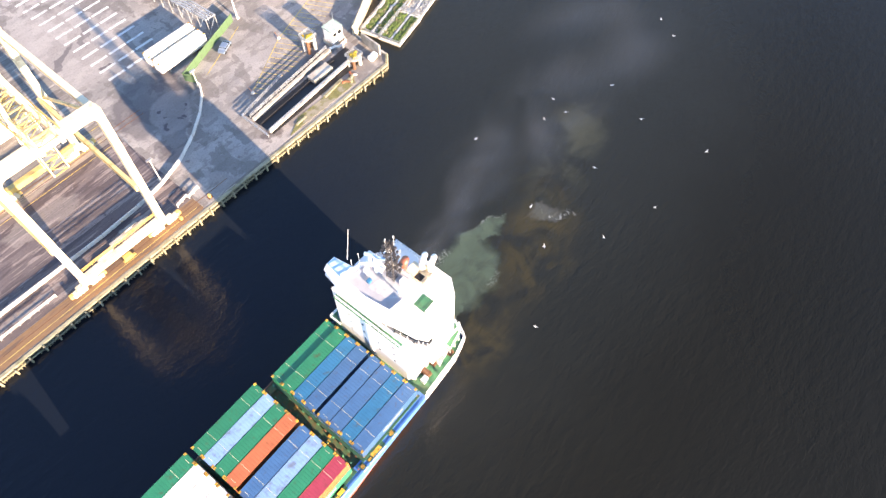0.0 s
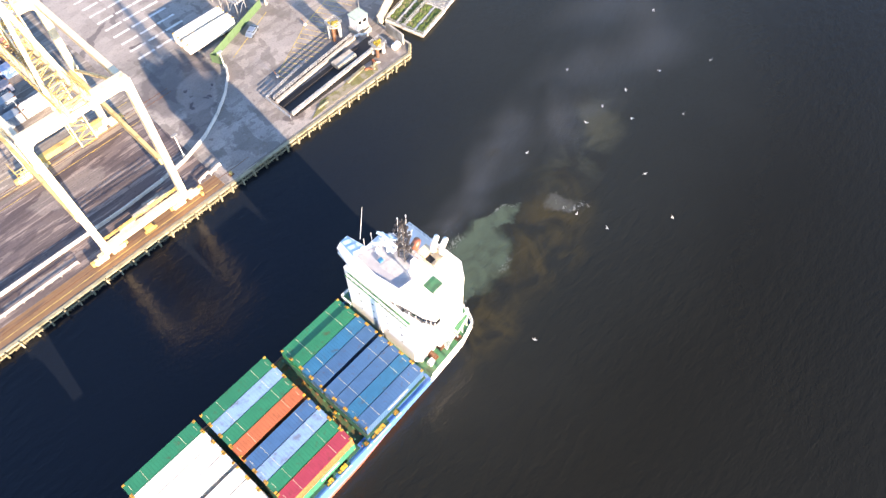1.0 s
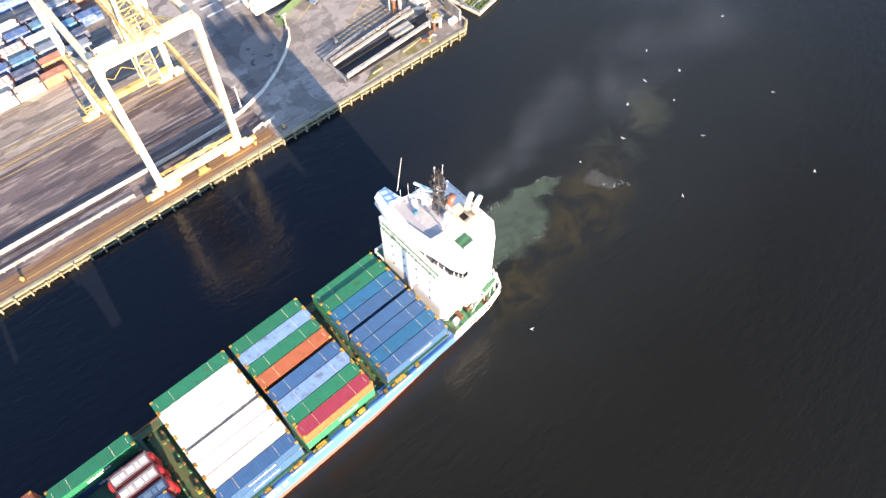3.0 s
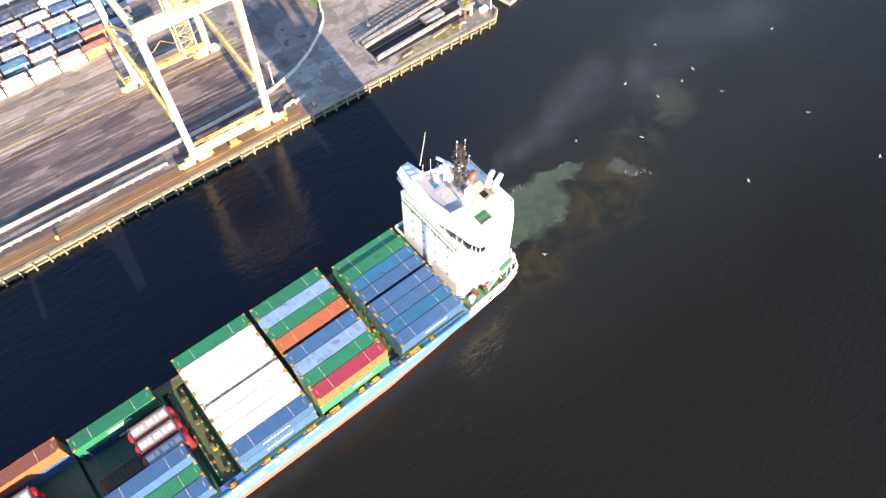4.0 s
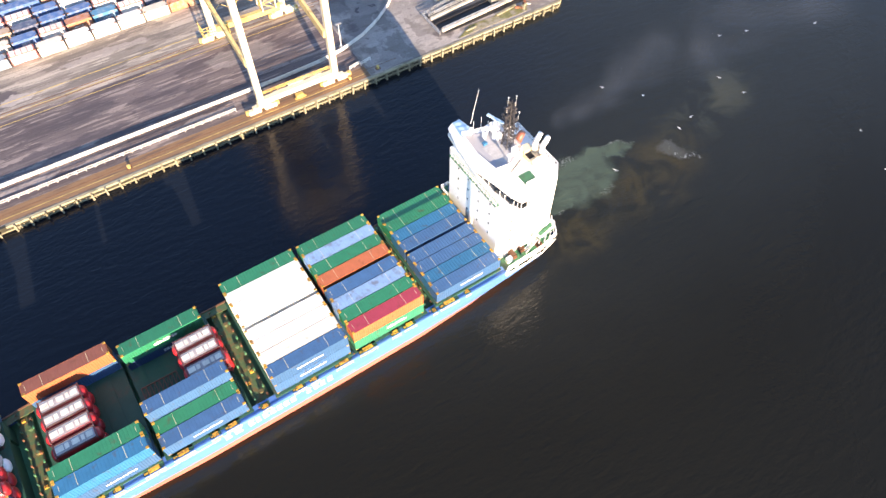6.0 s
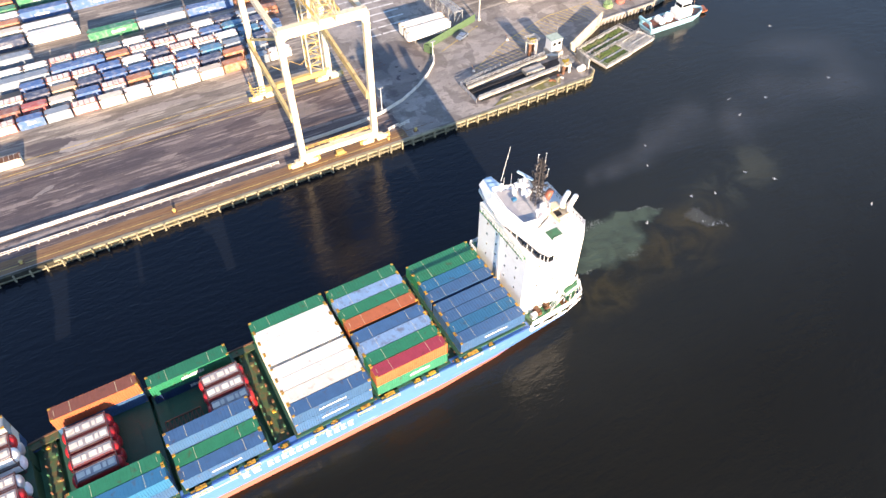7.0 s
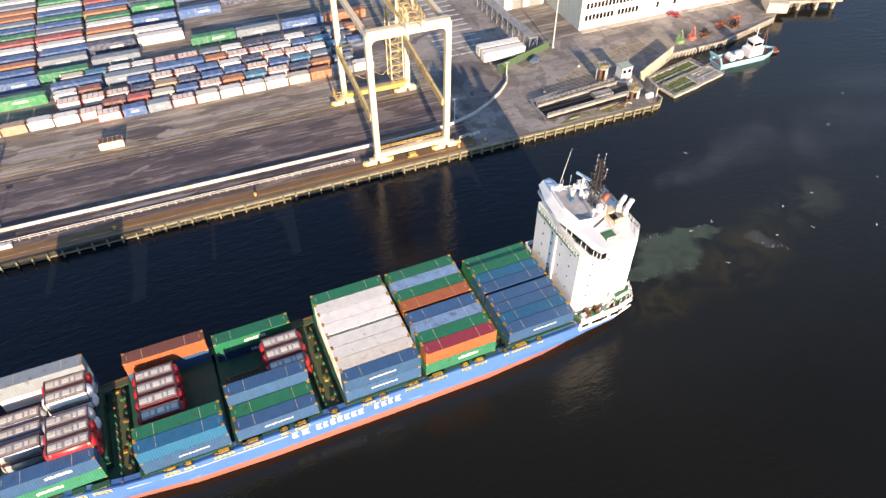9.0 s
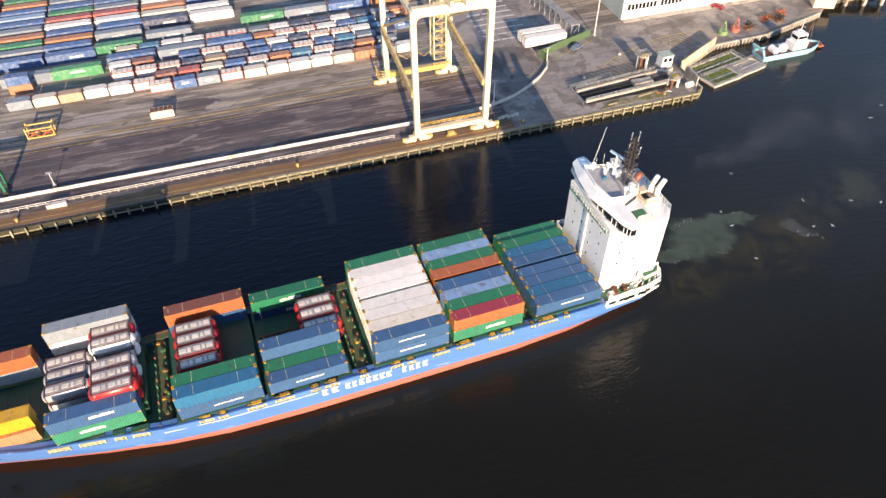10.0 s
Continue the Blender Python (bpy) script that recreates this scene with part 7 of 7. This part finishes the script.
gull((0.0, 79.8, -5.6), (0.5, 86.5, -4.8), (1.0, 93.0, -2.3), (1.5, 98.7, 1.3), (2.0, 101.6, 5.9), (2.5, 102.1, 10.3), (4.0, 97.6, 16.4), (4.5, 95.4, 15.3), (5.0, 92.9, 13.2), (6.5, 100.9, 17.1), (7.0, 96.5, 16.3), (7.5, 92.0, 13.6), (8.0, 89.3, 9.6), (8.5, 86.5, 5.4), (9.0, 84.1, 1.7), (9.5, 81.9, -1.2), (10.0, 79.9, -3.1))
gull((0.0, 98.7, -22.0), (0.5, 100.6, -15.9), (1.0, 101.8, -10.2), (1.5, 102.2, -5.2), (2.0, 102.6, -0.6), (2.5, 102.4, 2.5), (4.0, 98.0, 5.2), (4.5, 95.1, 4.1), (5.0, 91.7, 2.4), (6.5, 87.6, -3.0), (7.0, 85.9, -4.7), (7.5, 83.8, -5.7), (8.0, 81.5, -6.1), (8.5, 78.6, -6.8), (9.0, 75.5, -7.7), (9.5, 73.1, -7.9), (10.0, 69.9, -8.5))
gull((0.0, 78.9, -20.7), (0.5, 80.1, -17.0), (1.0, 81.8, -13.0), (1.5, 83.4, -8.7), (2.0, 84.5, -3.9), (2.5, 84.7, 0.8), (4.0, 82.2, 11.9), (4.5, 81.3, 12.4), (5.0, 79.9, 10.7), (6.5, 64.6, 10.7), (7.0, 63.6, 13.1), (7.5, 60.2, 12.9), (8.0, 55.5, 9.8), (8.5, 51.5, 5.5), (9.0, 49.8, 2.2), (9.5, 49.5, 0.2), (10.0, 49.2, -1.0))
gull((0, 89.0, 7.8), (1.0, 85.2, 4.6), (1.5, 82.8, 3.7), (2.0, 79.9, 2.8), (2.5, 77.6, 1.0), (4.0, 72.7, -1.6), (4.5, 71.3, -2.3), (5.0, 70.3, -2.9), (6.5, 73.9, 0.7), (7.0, 70.7, -1.6), (7.5, 67.8, -3.2), (8.0, 65.6, -4.8), (8.5, 65.8, -6.1), (9.0, 66.3, -6.4), (9.5, 65.8, -6.8), (10.0, 65.8, -7.3))
gull((0.0, 84.3, 10.4), (0.5, 88.5, 8.2), (1.0, 91.7, 4.7), (1.5, 93.3, 0.9), (2.0, 93.5, -1.4), (2.5, 93.1, -1.9), (4.0, 92.8, 4.2), (4.5, 91.4, 6.3), (5.0, 88.8, 7.7), (6.3, 86.7, 4.0), (7.0, 81.8, 0.3), (7.5, 79.2, -0.9), (8.0, 76.5, -1.0), (8.5, 75.1, -0.3), (9.0, 74.4, 0.5), (9.5, 72.8, 0.8), (10.0, 69.7, 0.6))
gull((0.0, 57.0, -8.3), (0.5, 60.6, -11.7), (1.0, 65.1, -14.9), (1.5, 71.1, -16.5), (2.0, 77.6, -16.4), (2.5, 83.7, -14.6), (4.0, 97.2, -3.7), (4.5, 99.9, 1.2), (5.0, 102.2, 6.3), (10, 109.1, 21.6))
gull((0, 63.2, -0.8), (1.5, 65.1, -11.4), (2.0, 67.3, -13.9), (2.5, 69.6, -16.2), (4.0, 80.6, -23.7), (4.5, 85.3, -26.3), (5.0, 89.7, -29.3), (10, 102.9, -38.3))
gull((0.0, 70.3, 18.8), (0.5, 69.1, 14.3), (1.0, 69.7, 9.1), (1.5, 70.1, 3.7), (1.8, 70.1, 0.5), (3.8, 60.5, 4.9), (4.5, 62.7, 13.0), (5.0, 62.2, 16.5), (6.3, 63.5, 17.9), (7.0, 67.9, 18.8), (7.5, 71.6, 20.3), (8.0, 71.3, 25.1), (8.5, 69.2, 27.5), (9.0, 66.6, 26.2), (9.5, 63.4, 21.3), (10.0, 60.3, 14.4))
gull((0.0, 41.7, -16.9), (0.5, 39.2, -18.0), (1.0, 36.1, -18.9), (1.5, 33.2, -20.9), (2.0, 30.4, -22.4), (2.5, 27.7, -21.7), (3.8, 32.6, -11.5), (4.5, 40.9, -8.0), (5.0, 40.8, -8.3), (6.5, 51.4, -1.0), (7.0, 51.3, -1.0), (7.5, 51.6, -1.9), (8.0, 52.3, -5.1), (8.5, 52.1, -7.7), (9.0, 50.8, -9.0), (9.5, 49.4, -10.1), (10.0, 47.7, -11.2))
gull((0.0, 102.4, 4.1), (0.5, 100.6, 2.9), (1.0, 99.4, 3.6), (1.5, 98.1, 5.5), (2.0, 97.5, 8.8), (6.5, 66.4, -1.7), (7.0, 65.4, 0.5), (7.5, 63.9, 2.7), (8.0, 61.6, 4.1), (8.5, 58.4, 3.2), (9.0, 55.9, 2.7), (9.5, 52.9, 3.2), (10.0, 49.6, 3.7))
gull((0.0, 90.4, 12.2), (0.5, 93.1, 12.6), (1.0, 95.6, 17.5), (1.5, 99.6, 22.7), (2.0, 104.9, 26.7), (2.5, 111.6, 28.8), (6.8, 135.0, 42.4), (7.5, 133.3, 39.9), (8.0, 130.9, 37.3), (8.5, 127.4, 34.2), (9.0, 124.4, 31.5), (9.5, 120.7, 29.2), (10.0, 116.2, 25.4))
gull((0.0, 97.8, -6.4), (0.5, 104.8, -2.4), (1.0, 109.8, 1.1), (1.5, 115.0, 5.5), (2.0, 122.0, 10.0), (2.5, 128.4, 14.0), (6.3, 102.7, 30.9), (7.0, 98.6, 22.5), (7.5, 97.9, 16.5), (8.0, 97.3, 9.8), (8.5, 99.5, 4.1), (9.0, 103.1, -0.1), (10, 110.3, -8.5))
gull((0.0, 128.8, 6.3), (0.5, 127.6, 9.8), (1.0, 126.8, 13.7), (1.5, 126.9, 17.5), (3.8, 124.0, 2.9), (4.5, 123.2, 1.1), (5.0, 121.3, 1.2), (6.5, 124.3, 11.4), (7.0, 128.8, 16.2), (7.5, 133.7, 19.5), (8.0, 138.7, 20.8), (10, 153.7, 24.7))
gull((0, 66.1, -16.4), (1, 76.1, -23.3), (2.5, 92.9, -31.2), (10, 143.3, -54.9))

motions()
